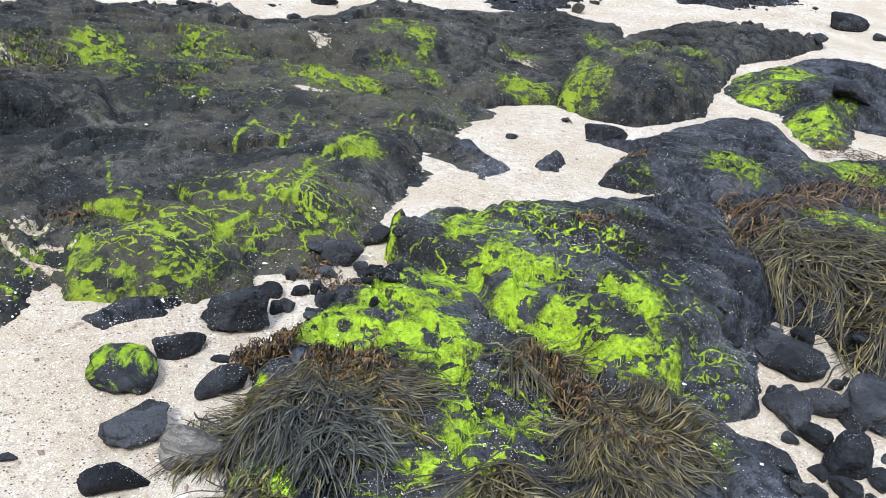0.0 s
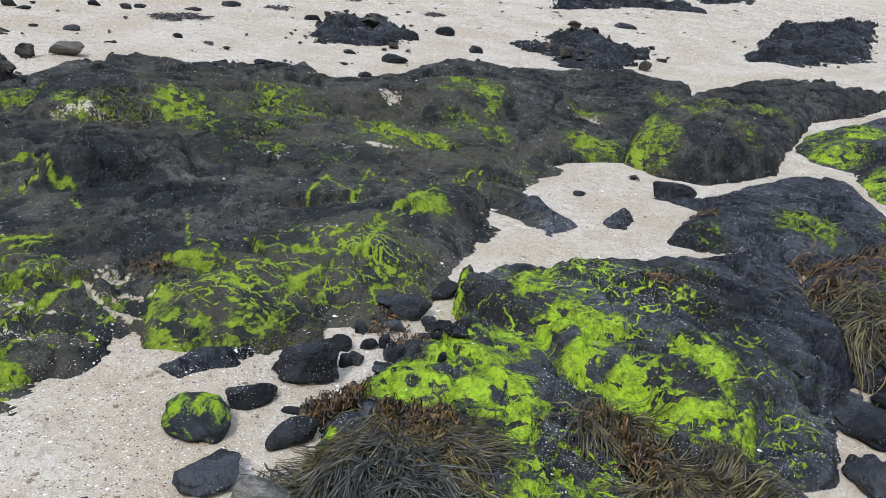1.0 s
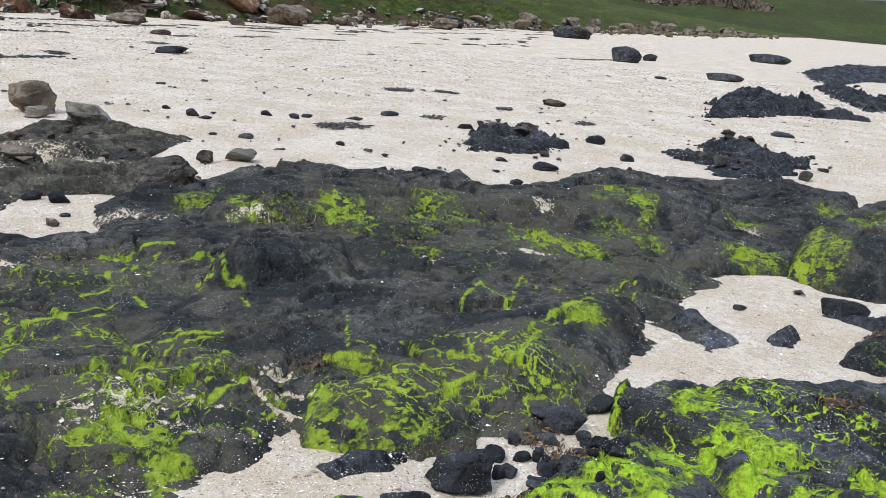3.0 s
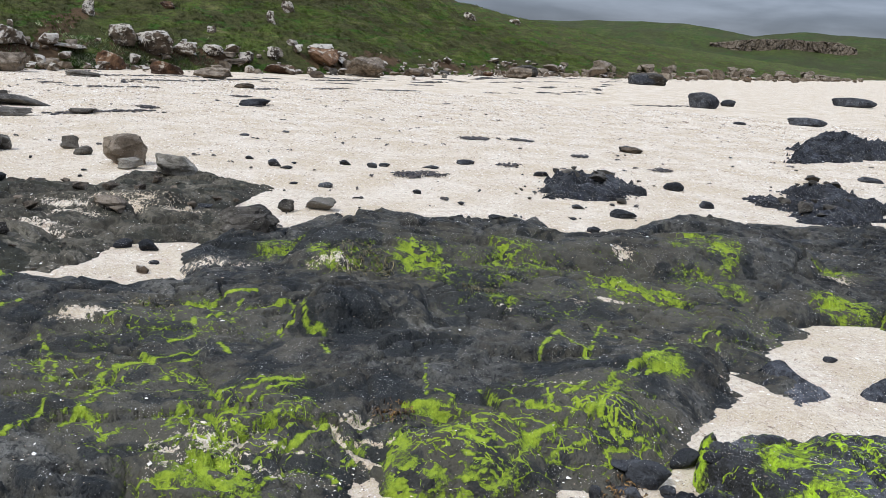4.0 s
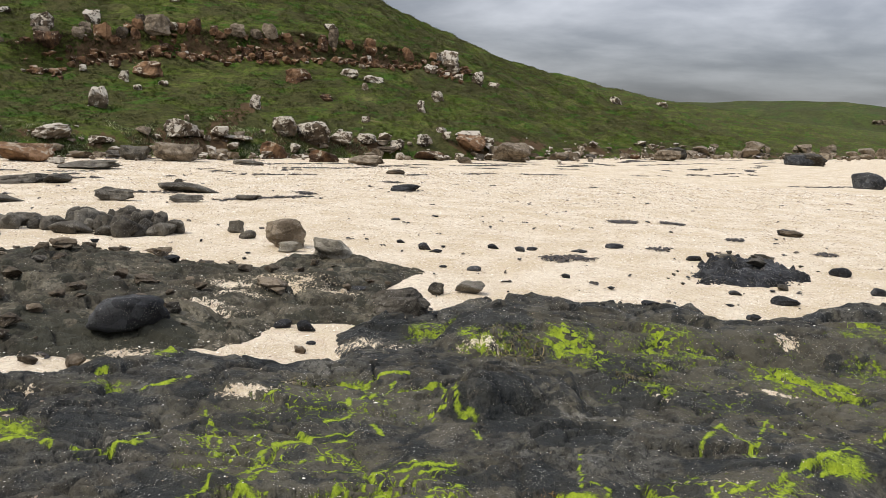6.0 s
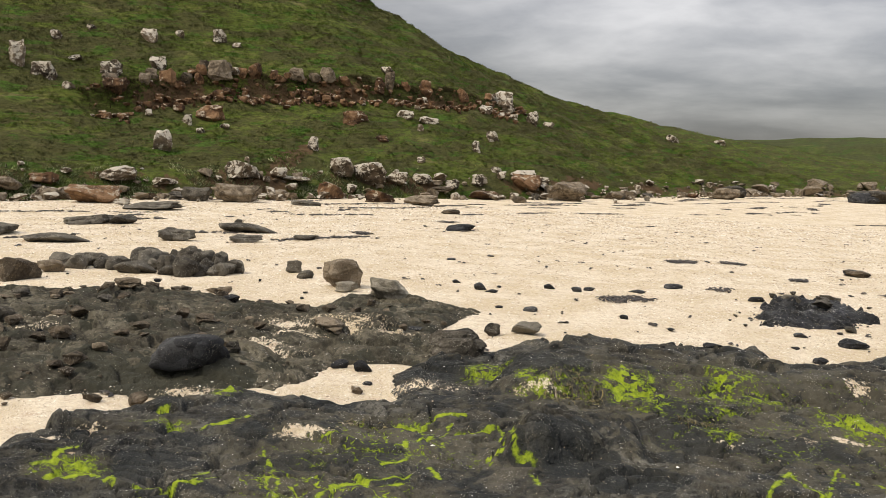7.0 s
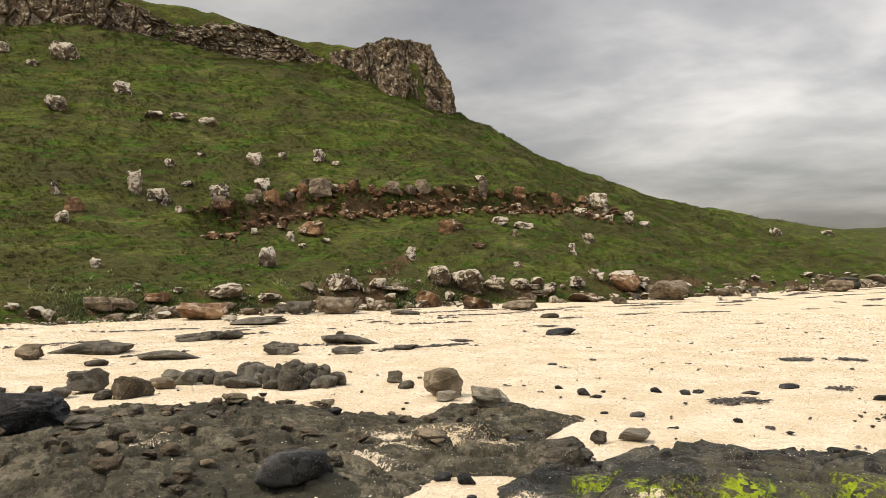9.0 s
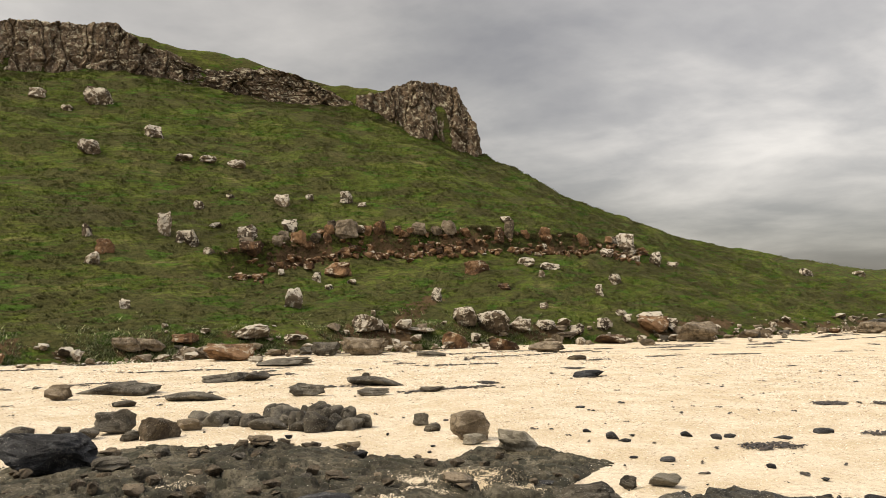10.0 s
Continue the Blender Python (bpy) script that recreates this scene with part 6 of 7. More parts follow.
lay_stones("boulder", "whitish lichened rock half sunk in the grassy slope", "pale rocks on the hillside", [
    (-30.37, 37.23, 0.79, 0.39, 0.56), (-27.36, 44.68, 1.41, 0.98, 0.99), (-27, 42.15, 0.79, 0.47, 0.56), (-26.31, 44.06, 0.58, 0.26, 0.4), (-27.8, 43.96, 0.52, 0.49, 0.36), (-25.65, 45.35, 0.76, 0.78, 0.53), (-24.22, 38.58, 0.72, 0.49, 0.5), (-27.89, 36.73, 0.4, 0.23, 0.28), (-27.01, 34.56, 0.92, 0.38, 0.65), (-25.98, 35.17, 1.01, 0.33, 0.71), (-25.5, 33.87, 0.34, 0.32, 0.24), (-22.84, 34.95, 0.41, 0.52, 0.29), (-23.17, 30.86, 0.38, 0.27, 0.27), (-20.98, 33.81, 0.53, 0.25, 0.37), (-25.73, 69.16, 1.12, 0.56, 0.78), (-24.39, 77.57, 1.07, 0.41, 0.75), (-49.72, 22.5, 1.83, 0.9, 1.28), (-49.84, 20.71, 0.73, 0.28, 0.51)], lichen, hill_or_sand, sink=0.6)
lay_stones("boulder", "whitish lichened rock half sunk in the grassy slope", "pale rocks on the hillside", [
    (-52.16, 19.83, 1.13, 0.46, 0.79), (-33.82, 24.83, 0.78, 0.53, 0.54), (-29.12, 24.67, 0.43, 0.22, 0.3), (-29.13, 23.42, 0.37, 0.19, 0.26), (-25.38, 46.82, 0.7, 0.27, 0.49)], lichen, hill_or_sand, sink=0.6)
lay_stones("boulder", "reddish lichened rock half sunk in the grassy slope", "reddish rocks on the hillside", [
    (-33.75, 15.55, 0.78, 0.51, 0.55), (-27.3, 31.11, 1.36, 0.62, 0.95), (-30.22, 24.88, 1.28, 0.61, 0.9), (-25.52, 30.96, 0.66, 0.25, 0.46)], BOXY[STONE_RED.name], hill_or_sand, sink=0.6)
lay_stones("boulder", "rusty brown rock bedded in the eroded earth band", "rocks of the brown band", [
    (-33.23, 24.01, 0.58, 0.43, 0.4), (-32.64, 24.43, 0.76, 0.6, 0.53), (-31.98, 26.78, 1.27, 0.77, 0.89), (-32.92, 26.67, 0.59, 0.38, 0.42), (-31.53, 28.5, 0.71, 0.64, 0.5), (-30.84, 30.66, 0.81, 0.54, 0.56), (-30.24, 32.32, 0.79, 0.66, 0.55), (-29.93, 33.15, 0.63, 0.38, 0.44), (-29.26, 35.11, 0.64, 0.61, 0.45), (-29.15, 35.86, 0.57, 0.87, 0.4), (-28.65, 38.33, 0.67, 0.64, 0.47), (-28.44, 38.29, 0.67, 0.46, 0.47), (-32.46, 25.26, 0.58, 0.44, 0.4), (-31.37, 26.27, 0.57, 0.43, 0.4), (-32.33, 21.61, 1.08, 0.52, 0.76), (-32.92, 21.78, 0.77, 0.42, 0.54), (-30.49, 31.58, 0.61, 0.4, 0.43), (-32.19, 25.82, 0.46, 0.44, 0.32)], BOXY[STONE_RED.name] + brown[:3], hill_or_sand, sink=0.35)
lay_stones("boulder", "rusty brown rock bedded in the eroded earth band", "rocks of the brown band", [
    (-31.23, 29.52, 0.41, 0.46, 0.29), (-28.93, 37.03, 0.53, 0.4, 0.37), (-27.84, 40.99, 0.78, 0.66, 0.54), (-31.64, 27.85, 0.48, 0.41, 0.33), (-32.55, 23.2, 0.56, 0.42, 0.39), (-32.44, 24.82, 0.69, 0.32, 0.48), (-31.07, 29.72, 0.6, 0.32, 0.42)], BOXY[STONE_RED.name] + brown[:3], hill_or_sand, sink=0.35)
bits = []
for k in range(44):
    y = rng.uniform(20, 46)
    x = float(np.interp(y, BAND_Y, BAND_X)) + rng.gauss(0.25, 0.35)
    s = rng.uniform(0.2, 0.6)
    bits.append((x, y, s, s * rng.uniform(0.5, 0.9)))
lay_stones("stone", "rusty brown stone in the eroded earth band", "stones of the brown band", bits, BOXY[STONE_RED.name] + lichen[:3], hill_or_sand, sink=0.1)
foot = []
for k in range(44):
    y = rng.uniform(9, 62) if k < 30 else rng.uniform(60, 120)
    x = float(np.interp(y, SHORE_Y, SHORE_X)) + rng.gauss(0.1, 0.75)
    s = 0.2 + 0.6 * rng.random() ** 2
    foot.append((x, y, s, s * rng.uniform(0.4, 0.7)))
lay_stones("stone", "grey-brown lichened rock along the bank", "rocks along the bank", foot, lichen[:4] + BOXY[STONE_RED.name][:1] + BOXY[STONE_DARK.name][:2], hill_or_sand, sink=0.08)

debris = {m.name: [stone_mesh("stone", m, 500 + k, 40.0, 2, 0.13, 3) for k in range(5)] for m in (STONE_LICHEN, STONE_BROWN, STONE_RED, STONE_BLACK, STONE_DARK)}


def along_foot(count, low, high, spread, small, large):
    rows = []
    for k in range(count):
        y = rng.uniform(low, high)
        s = small + (large - small) * rng.random() ** 2.5
        rows.append((float(np.interp(y, SHORE_Y, SHORE_X)) + rng.gauss(0.2, spread), y, s, s * rng.uniform(0.4, 0.75)))
    return rows


scree("scree", "broken pale lichened rocks along the foot of the bank", along_foot(240, 9, 60, 0.7, 0.12, 0.6), debris[STONE_LICHEN.name], hill_or_sand, "rocks")
scree("scree", "broken grey-brown rocks along the foot of the bank", along_foot(240, 9, 75, 0.6, 0.12, 0.6), debris[STONE_BROWN.name], hill_or_sand, "rocks")
scree("scree", "dark rocks along the far edge of the beach", along_foot(200, 55, 160, 1.2, 0.3, 1.5), debris[STONE_BROWN.name], hill_or_sand, "rocks")
scree("scree", "small rusty rocks in the eroded earth band", [(float(np.interp(y, BAND_Y, BAND_X)) + rng.gauss(0.35, 0.4), y, w_, w_ * 0.7) for y, w_ in ((rng.uniform(20, 46), rng.uniform(0.12, 0.45)) for k in range(320))], debris[STONE_RED.name], hill_or_sand, "rocks")
shelf_bits = []
while len(shelf_bits) < 150:
    x, y = rng.uniform(-12.5, -4.8), rng.uniform(2.2, 8.8)
    if float(inside(np.array(x), np.array(y), D2)) > -0.3 or float(inside(np.array(x), np.array(y), D)) > -0.2:
        s = 0.03 + 0.14 * rng.random() ** 2
        shelf_bits.append((x, y, s, s * rng.uniform(0.4, 0.7)))
scree("rubble", "small broken dark stones littering the rock shelf", shelf_bits, debris[STONE_BROWN.name], top_height, "rubble")
for ring in (ISLE_1, ISLE_2, ISLE_3, ISLE_5):
    low, high = np.array(ring).min(0) - 0.5, np.array(ring).max(0) + 0.5
    bits = []
    while len(bits) < 26:
        x, y = rng.uniform(low[0], high[0]), rng.uniform(low[1], high[1])
        if float(inside(np.array(x), np.array(y), ring)) > -0.4:
            s = 0.04 + 0.2 * rng.random() ** 2.5
            bits.append((x, y, s, s * rng.uniform(0.35, 0.6)))
    scree("rubble", "loose dark stones round the flat rock in the sand", bits, debris[STONE_DARK.name], top_height, "rubble")
shore_bits = []
while len(shore_bits) < 36:
    a, d = radians(rng.uniform(8, 66)), rng.uniform(7.5, 13)
    x, y = -d * math.sin(a), d * math.cos(a)
    s = 0.025 + 0.16 * rng.random() ** 3
    shore_bits.append((x, y, s, s * rng.uniform(0.3, 0.6)))
scree("rubble", "small dark stones scattered over the sand", shore_bits, debris[STONE_BLACK.name], top_height, "rubble")

# ---- crags along the crest ----


def crag(label, line, block, tall, seed, bulge=0.35, mat=CRAG, carve=0.8):
    """A jointed cliff along a line of x, y, foot and top, running back over its brow."""
    line = np.array(line)
    run = np.concatenate([[0], np.cumsum(np.hypot(*np.diff(line[:, :2], axis=0).T))])
    cell = block * 0.035
    s1, h1 = np.arange(0, run[-1], cell), np.concatenate([np.linspace(-0.15, 1, 90), np.linspace(1.04, 1.6, 14)])
    s, h = np.meshgrid(s1, h1, indexing="ij")
    x, y, low, top = (np.interp(s, run, line[:, c]) for c in range(4))
    heading = np.arctan2(np.gradient(line[:, 1]), np.gradient(line[:, 0]))
    face = np.interp(s, run, np.unwrap(heading)) - math.pi / 2
    top = top + 0.11 * (top - low) * rough(s / (block * 2.2), s * 0 + seed, seed, 3)
    climb = np.clip(h, -1, 1) * (top - low)
    ss, zz = s + 0.25 * block * rough(s / block, climb / block, seed + 2, 3), climb + 0.2 * tall * rough(s / block + 9, climb / tall, seed + 4, 3)
    gap, mark, lean = jointed(ss / block, zz / tall, seed + 9)
    gap2, mark2, lean2 = jointed(ss / (block * 0.42), zz / (tall * 0.38), seed + 19)
    out = bulge * block * ((mark - 0.5) * 1.7 + 0.7 * lean) + block * (0.26 * (mark2 - 0.5) + 0.22 * lean2) + 0.35 * block * rough(s / (block * 2.5), climb / (tall * 2), seed + 5, 3)
    out -= 0.20 * block * np.exp(-((gap / 0.04) ** 2)) + 0.09 * block * np.exp(-((gap2 / 0.05) ** 2))
    gap3, mark3, lean3 = jointed(ss / (block * 0.2), zz / (tall * 0.13), seed + 29)
    out += block * (0.07 * (mark3 - 0.5) + 0.10 * lean3)
    out += 0.10 * block * rough(s * 3 / block, climb * 3 / block, seed + 7, 4)
    out = out * carve
    brow = np.clip(h - 1, 0, 1)
    out = out * (1 - np.clip(brow * 2, 0, 1)) - 0.22 * np.clip(climb, 0, 99) - brow * 5.0
    z = low + climb + (0.15 - 0.9 * brow) * np.sqrt(brow) + 0.10 * block * rough(s * 2 / block, h * 6, seed + 11, 3) * (h > 0.9)
    ob = tagged(new("crag"), label, "crag")
    ob.location = (line[0, 0], line[0, 1], line[0, 2])
    vx, vy = x + np.cos(face) * out, y + np.sin(face) * out
    ends = np.linspace(0, len(s1) - 1, max(2, int(run[-1] / (block * 2.6)) + 1)).astype(int)
    for a, b in zip(ends, ends[1:]):
        me = sheet("buttress", vx[a:b + 1], vy[a:b + 1], z[a:b + 1], mat)
        me.set_sharp_from_angle(angle=radians(24))
        part("buttress", me, ob).matrix_parent_inverse = Matrix.Translation(-ob.location)


crag("tall brown-grey basalt crag with pale lichen on the hilltop", [(-58.5, 14.5, 15.9, 19.2), (-57, 19.3, 16.4, 20.3), (-56.2, 21.5, 16.6, 20.4), (-55.3, 23.8, 16.7, 20.7), (-54.3, 25.6, 16.5, 20.6), (-53.4, 27, 16.6, 19.4), (-52.3, 29.5, 16.9, 18.8)], 1.7, 4.6, 3)
crag("low broken rock ledge along the grassy hilltop", [(-52.6, 29, 16.0, 18.5), (-52, 30, 16.0, 18.2), (-50.8, 32, 15.9, 17.9), (-49.5, 34, 15.5, 18.4), (-48.2, 36, 15.2, 17.9), (-46.8, 37.6, 14.8, 16.8), (-45.0, 39.8, 13.9, 15.5)], 1.6, 1.0, 4, carve=0.6)
crag("bold brown-grey basalt crag ending the hilltop", [(-45.6, 39.2, 15.2, 16.5), (-44.6, 40.1, 14.6, 16.8), (-43.5, 41, 13.9, 17.4), (-42.4, 42.2, 13.3, 17.7), (-41.6, 43.2, 12.7, 17.8), (-40.6, 44.8, 12.0, 17.3), (-40.0, 46.0, 11.7, 15.2), (-40.9, 47.2, 11.5, 13.6)], 1.4, 4.8, 5)
crag("distant dark cliff below the far ridge", [(-26, 294, 5.4, 7.2), (-12, 295.5, 5.6, 9.4), (2, 297, 5.4, 9.9), (12, 298, 5.4, 9.8), (18, 299, 5.0, 8.0)], 3.0, 5.0, 6, mat=STONE_BROWN)

# ---- seaweed ----
weed_clump("seaweed_clump", "heavy mat of olive-brown strap seaweed draped over the rock", "seaweed on the green rock", [
    ([(-0.30, 2.24, 0.14, -40, 0.34, 1200), (-0.24, 2.16, 0.10, -60, 0.22, 500), (-0.37, 2.12, 0.10, 235, 0.22, 600), (-0.46, 2.02, 0.07, 190, 0.2, 300), (-0.30, 2.0, 0.16, -70, 0.2, 420)], WEED_OLIVE, 11, 0.0036, 1.0, 0.035),
    ([(-0.34, 2.05, 0.13, -60, 0.29, 600), (-0.24, 1.92, 0.09, -75, 0.20, 240)], WEED_DARK, 12, 0.0042, 0.9, 0.05),
    ([(-0.27, 2.34, 0.13, -60, 0.05, 600), (-0.20, 2.32, 0.12, 120, 0.05, 400), (-0.56, 2.47, 0.10, 200, 0.06, 260), (-0.56, 2.47, 0.10, 20, 0.06, 260), (-0.22, 2.15, 0.16, -40, 0.07, 200)], WEED_BROWN, 13, 0.0058, 2.4, 0.04)], top_height)
weed_clump("seaweed_clump", "mop of olive strap seaweed hanging over the rock step", "seaweed on the green rock", [
    ([(0.58, 2.27, 0.11, -38, 0.31, 1200), (0.68, 2.2, 0.10, -30, 0.24, 550), (0.56, 2.16, 0.07, -75, 0.26, 300), (0.58, 2.0, 0.09, -60, 0.24, 420)], WEED_OLIVE, 21, 0.0036, 1.0, 0.035),
    ([(0.40, 2.60, 0.11, -55, 0.24, 170), (0.34, 2.46, 0.09, -45, 0.22, 120)], WEED_OLIVE, 22, 0.005, 0.8, 0.03),
    ([(0.48, 2.38, 0.08, -60, 0.09, 170), (0.60, 2.18, 0.15, -40, 0.08, 200), (0.42, 2.5, 0.12, 60, 0.07, 120)], WEED_BROWN, 23, 0.0058, 2.4, 0.05)], top_height)
weed_clump("seaweed_clump", "spread of olive strap seaweed over the dark rock", "seaweed on the ledge", [
    ([(1.75, 3.75, 0.28, -60, 0.45, 700), (2.1, 3.7, 0.3, -50, 0.45, 700), (1.62, 3.6, 0.15, -70, 0.3, 300), (1.85, 3.2, 0.2, -45, 0.4, 350)], WEED_OLIVE, 31, 0.0055, 1.0, 0.045),
    ([(1.75, 4.45, 0.3, -20, 0.16, 260), (2.3, 4.6, 0.35, 10, 0.16, 260), (1.55, 4.05, 0.12, -70, 0.14, 120)], WEED_BROWN, 32, 0.007, 1.8, 0.05)], top_height)
weed_clump("seaweed_clump", "small olive seaweed clump spilling onto the sand", "", [
    ([(-0.42, 1.72, 0.10, 240, 0.2, 220), (-0.55, 1.98, 0.07, 190, 0.18, 160)], WEED_OLIVE, 41, 0.005, 0.8, 0.03)], top_height)
weed_clump("seaweed_clump", "strap seaweed hanging off the front of the rock", "", [
    ([(0.25, 1.85, 0.1, -60, 0.25, 200), (0.1, 1.6, 0.12, -70, 0.2, 200)], WEED_OLIVE, 43, 0.0055, 0.8, 0.03)], top_height)
for k, (x, y, spread, count, length) in enumerate(((-0.34, 3.07, 0.11, 200, 0.09), (-1.57, 3.22, 0.09, 150, 0.08), (0.66, 3.6, 0.08, 130, 0.10), (1.11, 5.1, 0.1, 90, 0.1), (-2.77, 5.25, 0.22, 200, 0.16), (-1.85, 5.21, 0.14, 120, 0.12),
                                                   (-3.42, 3.82, 0.14, 90, 0.12), (-0.5, 3.2, 0.1, 100, 0.1), (2.9, 6.1, 0.3, 250, 0.2))):
    weed_clump("seaweed_tuft", "small rusty brown seaweed tuft clinging to the rock", "rusty seaweed tufts", [([(x, y, spread, turn, length * 0.4, count * 0.2) for turn in (20, 110, 200, 290)], WEED_OLIVE if k in (4, 5, 6) else WEED_BROWN, 50 + k, 0.007, 2.6, 0.012)], top_height)
weed_clump("algae_lump", "soft bright green algae lump at the rock's foot", "", [
    ([(-0.40, 1.80, 0.07, 250, 0.035, 900), (-0.36, 1.70, 0.06, 90, 0.035, 700)], ALGA, 45, 0.004, 1.5, 0.014)], top_height)
for k, (x, y, spread, count, length) in enumerate(((-5.46, 15.09, 0.35, 150, 0.4), (-4.75, 15.75, 0.3, 90, 0.35), (-11.96, 17.41, 0.4, 130, 0.4), (-12.4, 14.24, 0.3, 80, 0.4), (-12.4, 12.6, 0.3, 80, 0.4), (-20.7, 15.4, 0.5, 90, 0.5), (-4.57, 10.06, 0.3, 70, 0.3),
                                                   (-4.4, 10.4, 0.3, 60, 0.3), (-3.22, 14.24, 0.2, 40, 0.3), (-13.2, 18.7, 0.35, 60, 0.4), (-1.78, 13.6, 0.25, 40, 0.3), (-3.86, 12.15, 0.25, 40, 0.3))):
    weed_clump("seaweed_wrack", "dried black seaweed wrack lying on the sand", "wrack on the beach", [([(x, y, spread * 0.7, 100, length * 0.4, count * 1.0)], WEED_BLACK, 70 + k, 0.026, 1.6, 0.016)], top_height)


def crumbs():
    """Brown scraps of wrack in long broken drift lines along the beach."""
    r = np.random.default_rng(8)
    roots = []
    for off, low, high, gate in ((2.2, 8, 70, 0.0), (3.4, 6, 60, 0.1), (5.2, 5, 60, 0.0), (7.0, 5, 50, 0.12), (9.0, 6, 45, 0.05), (11.5, 8, 40, 0.15), (14.5, 10, 36, 0.15)):
        y = np.arange(low, high, 0.09)
        x = np.interp(y, SHORE_Y, SHORE_X) + off + 0.9 * np.sin(y * 0.16 + off) + 0.25 * np.sin(y * 0.7 + 2 * off)
        keep = rough(y * 0.42, y * 0 + off, 19, 4) > gate
        for px, py in zip(x[keep], y[keep]):
            roots.append((px + r.normal(0, 0.10), py, r.uniform(0.02, 0.12), 80 + r.normal(0, 30), r.uniform(0.08, 0.26), r.integers(3, 8)))
    for k in range(260):
        a, d = radians(r.uniform(-12, 75)), r.uniform(6, 26)
        roots.append((-d * math.sin(a), d * math.cos(a), r.uniform(0.01, 0.06), r.uniform(0, 360), r.uniform(0.03, 0.12), r.integers(1, 5)))
    roots = [q for q in roots if float(top_height(q[0], q[1])) < 0.05]
    return strands("wrack_scraps", roots, WEED_BLACK, 90, sand_height, 4, 0.035, 1.8, 0.010)


tagged(new("wrack_scraps", crumbs()), "scraps of dried black seaweed in drift lines on the sand", "seaweed", "", "stuff")


def pebbles():
    """Shell bits, coral grit and little pebbles on the near sand and rocks."""
    r = np.random.default_rng(15)
    n = 70000
    a, d = np.radians(r.uniform(-40, 62, n)), 1.2 + 7.5 * r.uniform(0, 1, n) ** 1.2
    size = r.uniform(0.0017, 0.0052, n) * (1 + (r.uniform(0, 1, n) > 0.97) * 1.8)
    far = 85000
    a2, d2 = np.radians(r.uniform(-22, 74, far)), 6.0 + 24.0 * r.uniform(0, 1, far) ** 1.25
    a, d, size, n = np.concatenate([a, a2]), np.concatenate([d, d2]), np.concatenate([size, r.uniform(0.0004, 0.0010, far) * d2]), n + far
    x, y = -d * np.sin(a), d * np.cos(a)
    z = top_height(x, y)
    on_rock = z > 0.05
    on_rock |= hill_height(x, y) > 0.01
    keep = ~on_rock | ((r.uniform(0, 1, n) < 0.08) & (d < 9))
    x, y, z, size = x[keep], y[keep], z[keep], size[keep]
    n = len(x)
    shape = np.array([(1, 0, 0), (-1, 0, 0), (0, 1, 0), (0, -1, 0), (0, 0, 0.7), (0, 0, -0.7)], float)
    tris = np.array([(0, 2, 4), (2, 1, 4), (1, 3, 4), (3, 0, 4), (2, 0, 5), (1, 2, 5), (3, 1, 5), (0, 3, 5)])
    turn = r.uniform(0, 6.28, n)
    sx, sy = size * r.uniform(0.6, 1.8, n), size * r.uniform(0.5, 1.0, n)
    px, py = shape[None, :, 0] * sx[:, None], shape[None, :, 1] * sy[:, None]
    vx = x[:, None] + px * np.cos(turn)[:, None] - py * np.sin(turn)[:, None]
    vy = y[:, None] + px * np.sin(turn)[:, None] + py * np.cos(turn)[:, None]
    vz = z[:, None] + 0.3 * size[:, None] + shape[None, :, 2] * size[:, None] * 0.6
    verts = np.stack([vx, vy, vz], -1).reshape(-1, 3)
    faces = (tris[None] + 6 * np.arange(n)[:, None, None]).reshape(-1, 3)
    m, g = material("shell_grit")
    g.finish(g.ramp(g.island(), [(0.0, (0.14, 0.11, 0.085)), (0.14, (0.30, 0.22, 0.16)), (0.38, (0.48, 0.38, 0.28)), (0.6, (0.82, 0.77, 0.68)), (1.0, (0.9, 0.88, 0.84))]), 0.7)
    return mesh_from("shell_grit", verts, faces, m, False)


tagged(new("shell_grit", pebbles()), "tiny shell fragments and pebbles strewn over sand and rock", "pebbles", "", "stuff")


def tufts():
    """Clumps of grass blades over the slope."""
    r = np.random.default_rng(21)
    n = 170000
    y = np.where(r.uniform(0, 1, n) < 0.85, r.uniform(4, 70, n), r.uniform(70, 140, n))
    v = np.where(r.uniform(0, 1, n) < 0.12, r.uniform(0.93, 1.04, n), r.uniform(0.03, 1.02, n))
    x = np.interp(y, SHORE_Y, SHORE_X) * (1 - v) + np.interp(y, CREST_Y, CREST_X) * v
    z = hill_top(x, y) - 0.03
    keep = rough(x * 0.5, y * 0.5, 30, 3) > -0.25
    x, y, z = x[keep], y[keep], z[keep]
    n = len(x)
    blades = 4
    size = r.uniform(0.04, 0.11, n)
    verts, faces = [], []
    for b in range(blades):
        a = r.uniform(0, 6.28, n)
        lean, half = size * r.uniform(0.7, 1.6, n), size * 0.28
        cx, cy = np.cos(a), np.sin(a)
        ox, oy = x + cx * size * 0.3, y + cy * size * 0.3
        verts.append(np.stack([np.stack([ox - cy * half, oy + cx * half, z], -1), np.stack([ox + cy * half, oy - cx * half, z], -1), np.stack([ox + cx * lean, oy + cy * lean, z + size * r.uniform(0.7, 1.1, n)], -1)], 1))
    verts = np.stack(verts, 1).reshape(-1, 3)
    faces = np.arange(len(verts)).reshape(-1, 3)
    return mesh_from("grass_tufts", verts, faces, TUFT, False)


tagged(new("grass_tufts", tufts()), "rough green and straw-coloured grass tufts on the slope", "grass", "", "stuff")


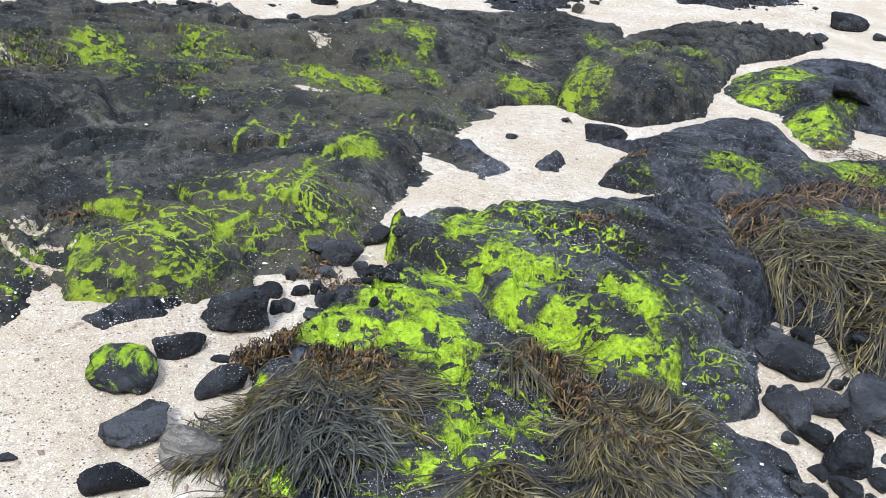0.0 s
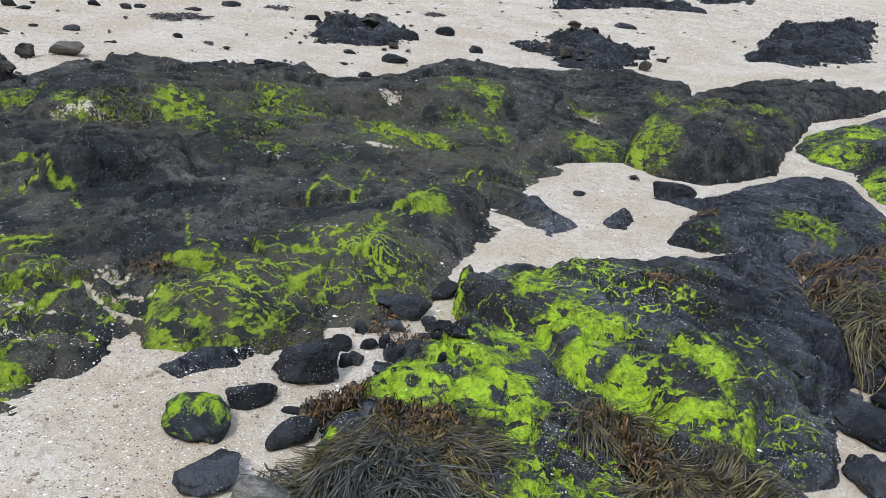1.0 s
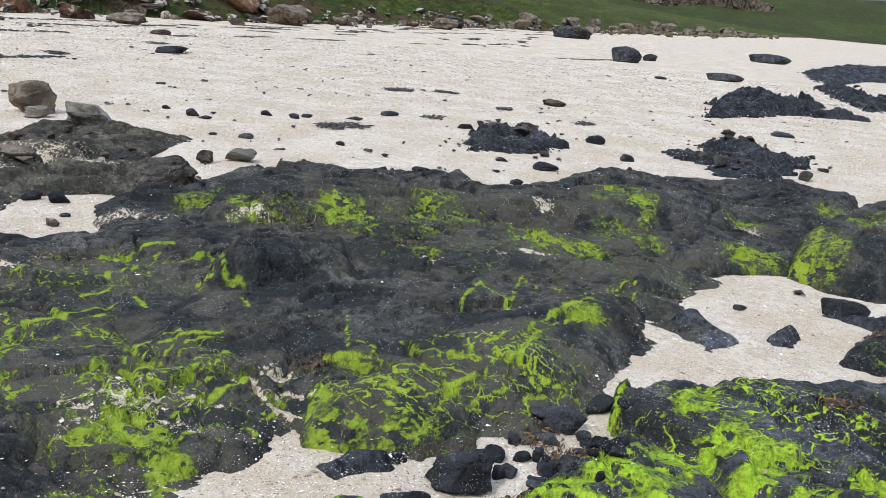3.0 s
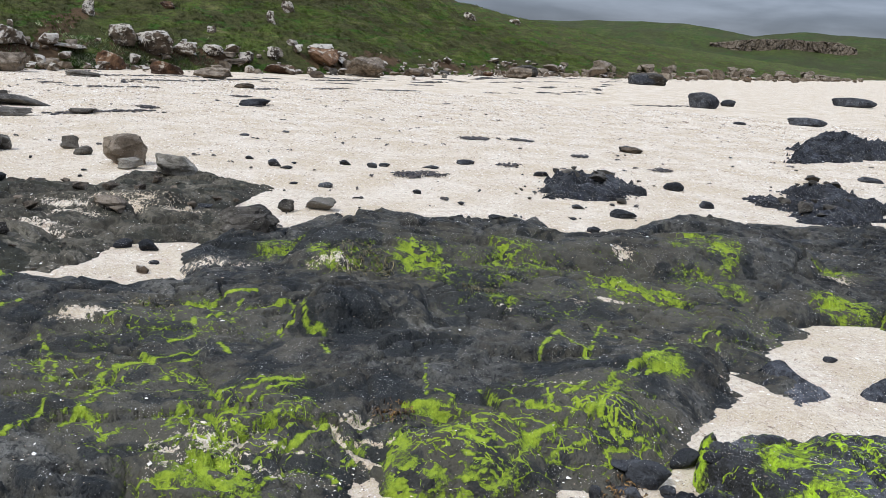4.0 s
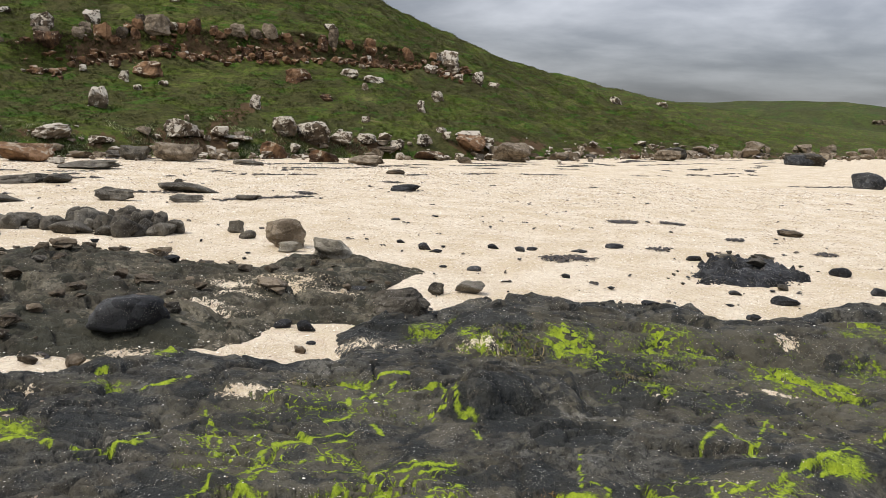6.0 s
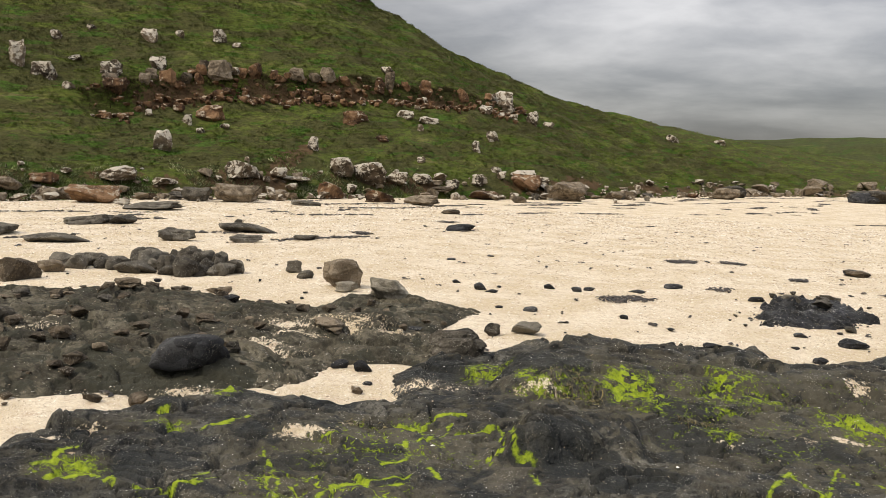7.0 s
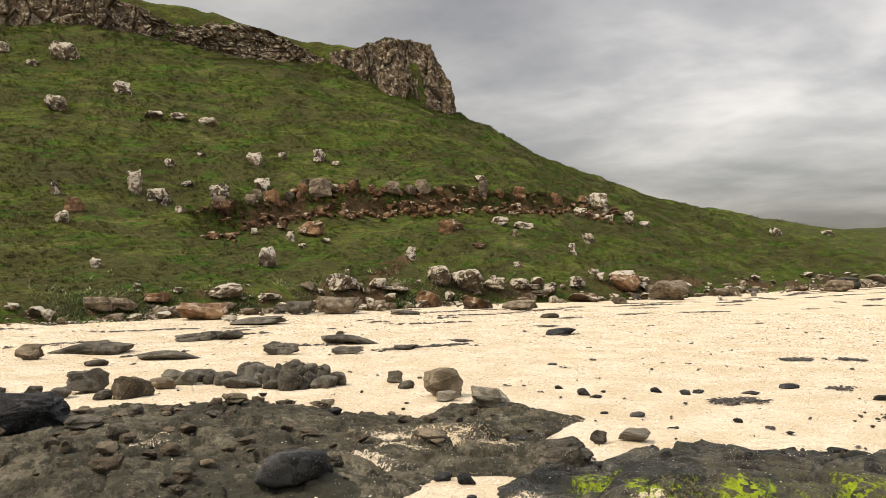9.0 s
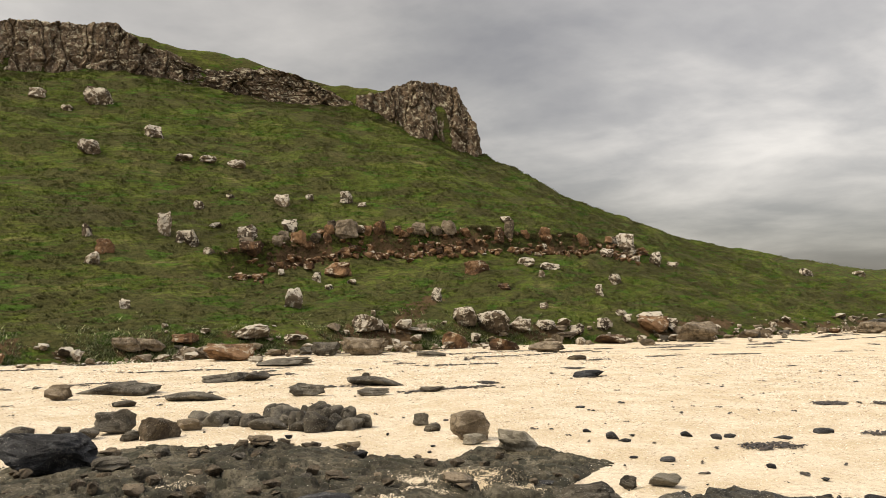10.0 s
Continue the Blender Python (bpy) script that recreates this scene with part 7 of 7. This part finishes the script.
def leafy(name, label, rows, size, mat, seed, lean=1.0):
    """Low plants as sprays of small blades at x, y."""
    r = np.random.default_rng(seed)
    x, y = np.array(rows).T
    x, y = np.repeat(x, 9), np.repeat(y, 9)
    n = len(x)
    x, y = x + r.normal(0, size * 0.7, n), y + r.normal(0, size * 0.7, n)
    z = np.maximum(sand_height(x, y), hill_top(x, y)) - 0.02
    a, s = r.uniform(0, 6.28, n), size * r.uniform(0.4, 1.1, n)
    cx, cy = np.cos(a), np.sin(a)
    half = s * 0.22
    tip = np.stack([x + cx * s * lean, y + cy * s * lean, z + s * r.uniform(0.5, 1.2, n)], -1)
    verts = np.stack([np.stack([x - cy * half, y + cx * half, z], -1), np.stack([x + cy * half, y - cx * half, z], -1), tip], 1).reshape(-1, 3)
    tagged(new(name, mesh_from(name, verts, np.arange(len(verts)).reshape(-1, 3), mat, False)), label, "plants", "", "stuff")


def leaf_material(name, stops):
    m, g = material(name)
    soft = g.t.nodes.new("ShaderNodeCombineXYZ")
    for k, v in enumerate((0.35, 0.0, 0.93)):
        soft.inputs[k].default_value = v
    g.finish(g.ramp(g.island(), stops), 0.9, soft.outputs[0], 0.05)
    return m


r = np.random.default_rng(33)
PALE_LEAF = leaf_material("pale_shore_leaves", [(0.0, (0.10, 0.14, 0.05)), (0.6, (0.24, 0.28, 0.12)), (1.0, (0.50, 0.48, 0.30))])
BROWN_LEAF = leaf_material("dead_bracken", [(0.0, (0.060, 0.052, 0.024)), (0.6, (0.085, 0.066, 0.030)), (1.0, (0.14, 0.11, 0.05))])
ys_ = r.uniform(8, 30, 2200)
leafy("shore_plants", "pale green shore plants along the foot of the bank", [(float(np.interp(b, SHORE_Y, SHORE_X)) - abs(r.normal(0.2, 0.7)), b) for b in ys_ if rough(np.array(b * 0.5), np.array(1.0), 71, 3) > -0.1], 0.12, PALE_LEAF, 34)
ys_ = r.uniform(20, 46, 1400)
leafy("turf_edge", "dark brown turf hanging over the eroded band", [(float(np.interp(b, BAND_Y, BAND_X)) - 0.35 + r.normal(0, 0.2), b) for b in ys_], 0.13, BROWN_LEAF, 35, 1.4)
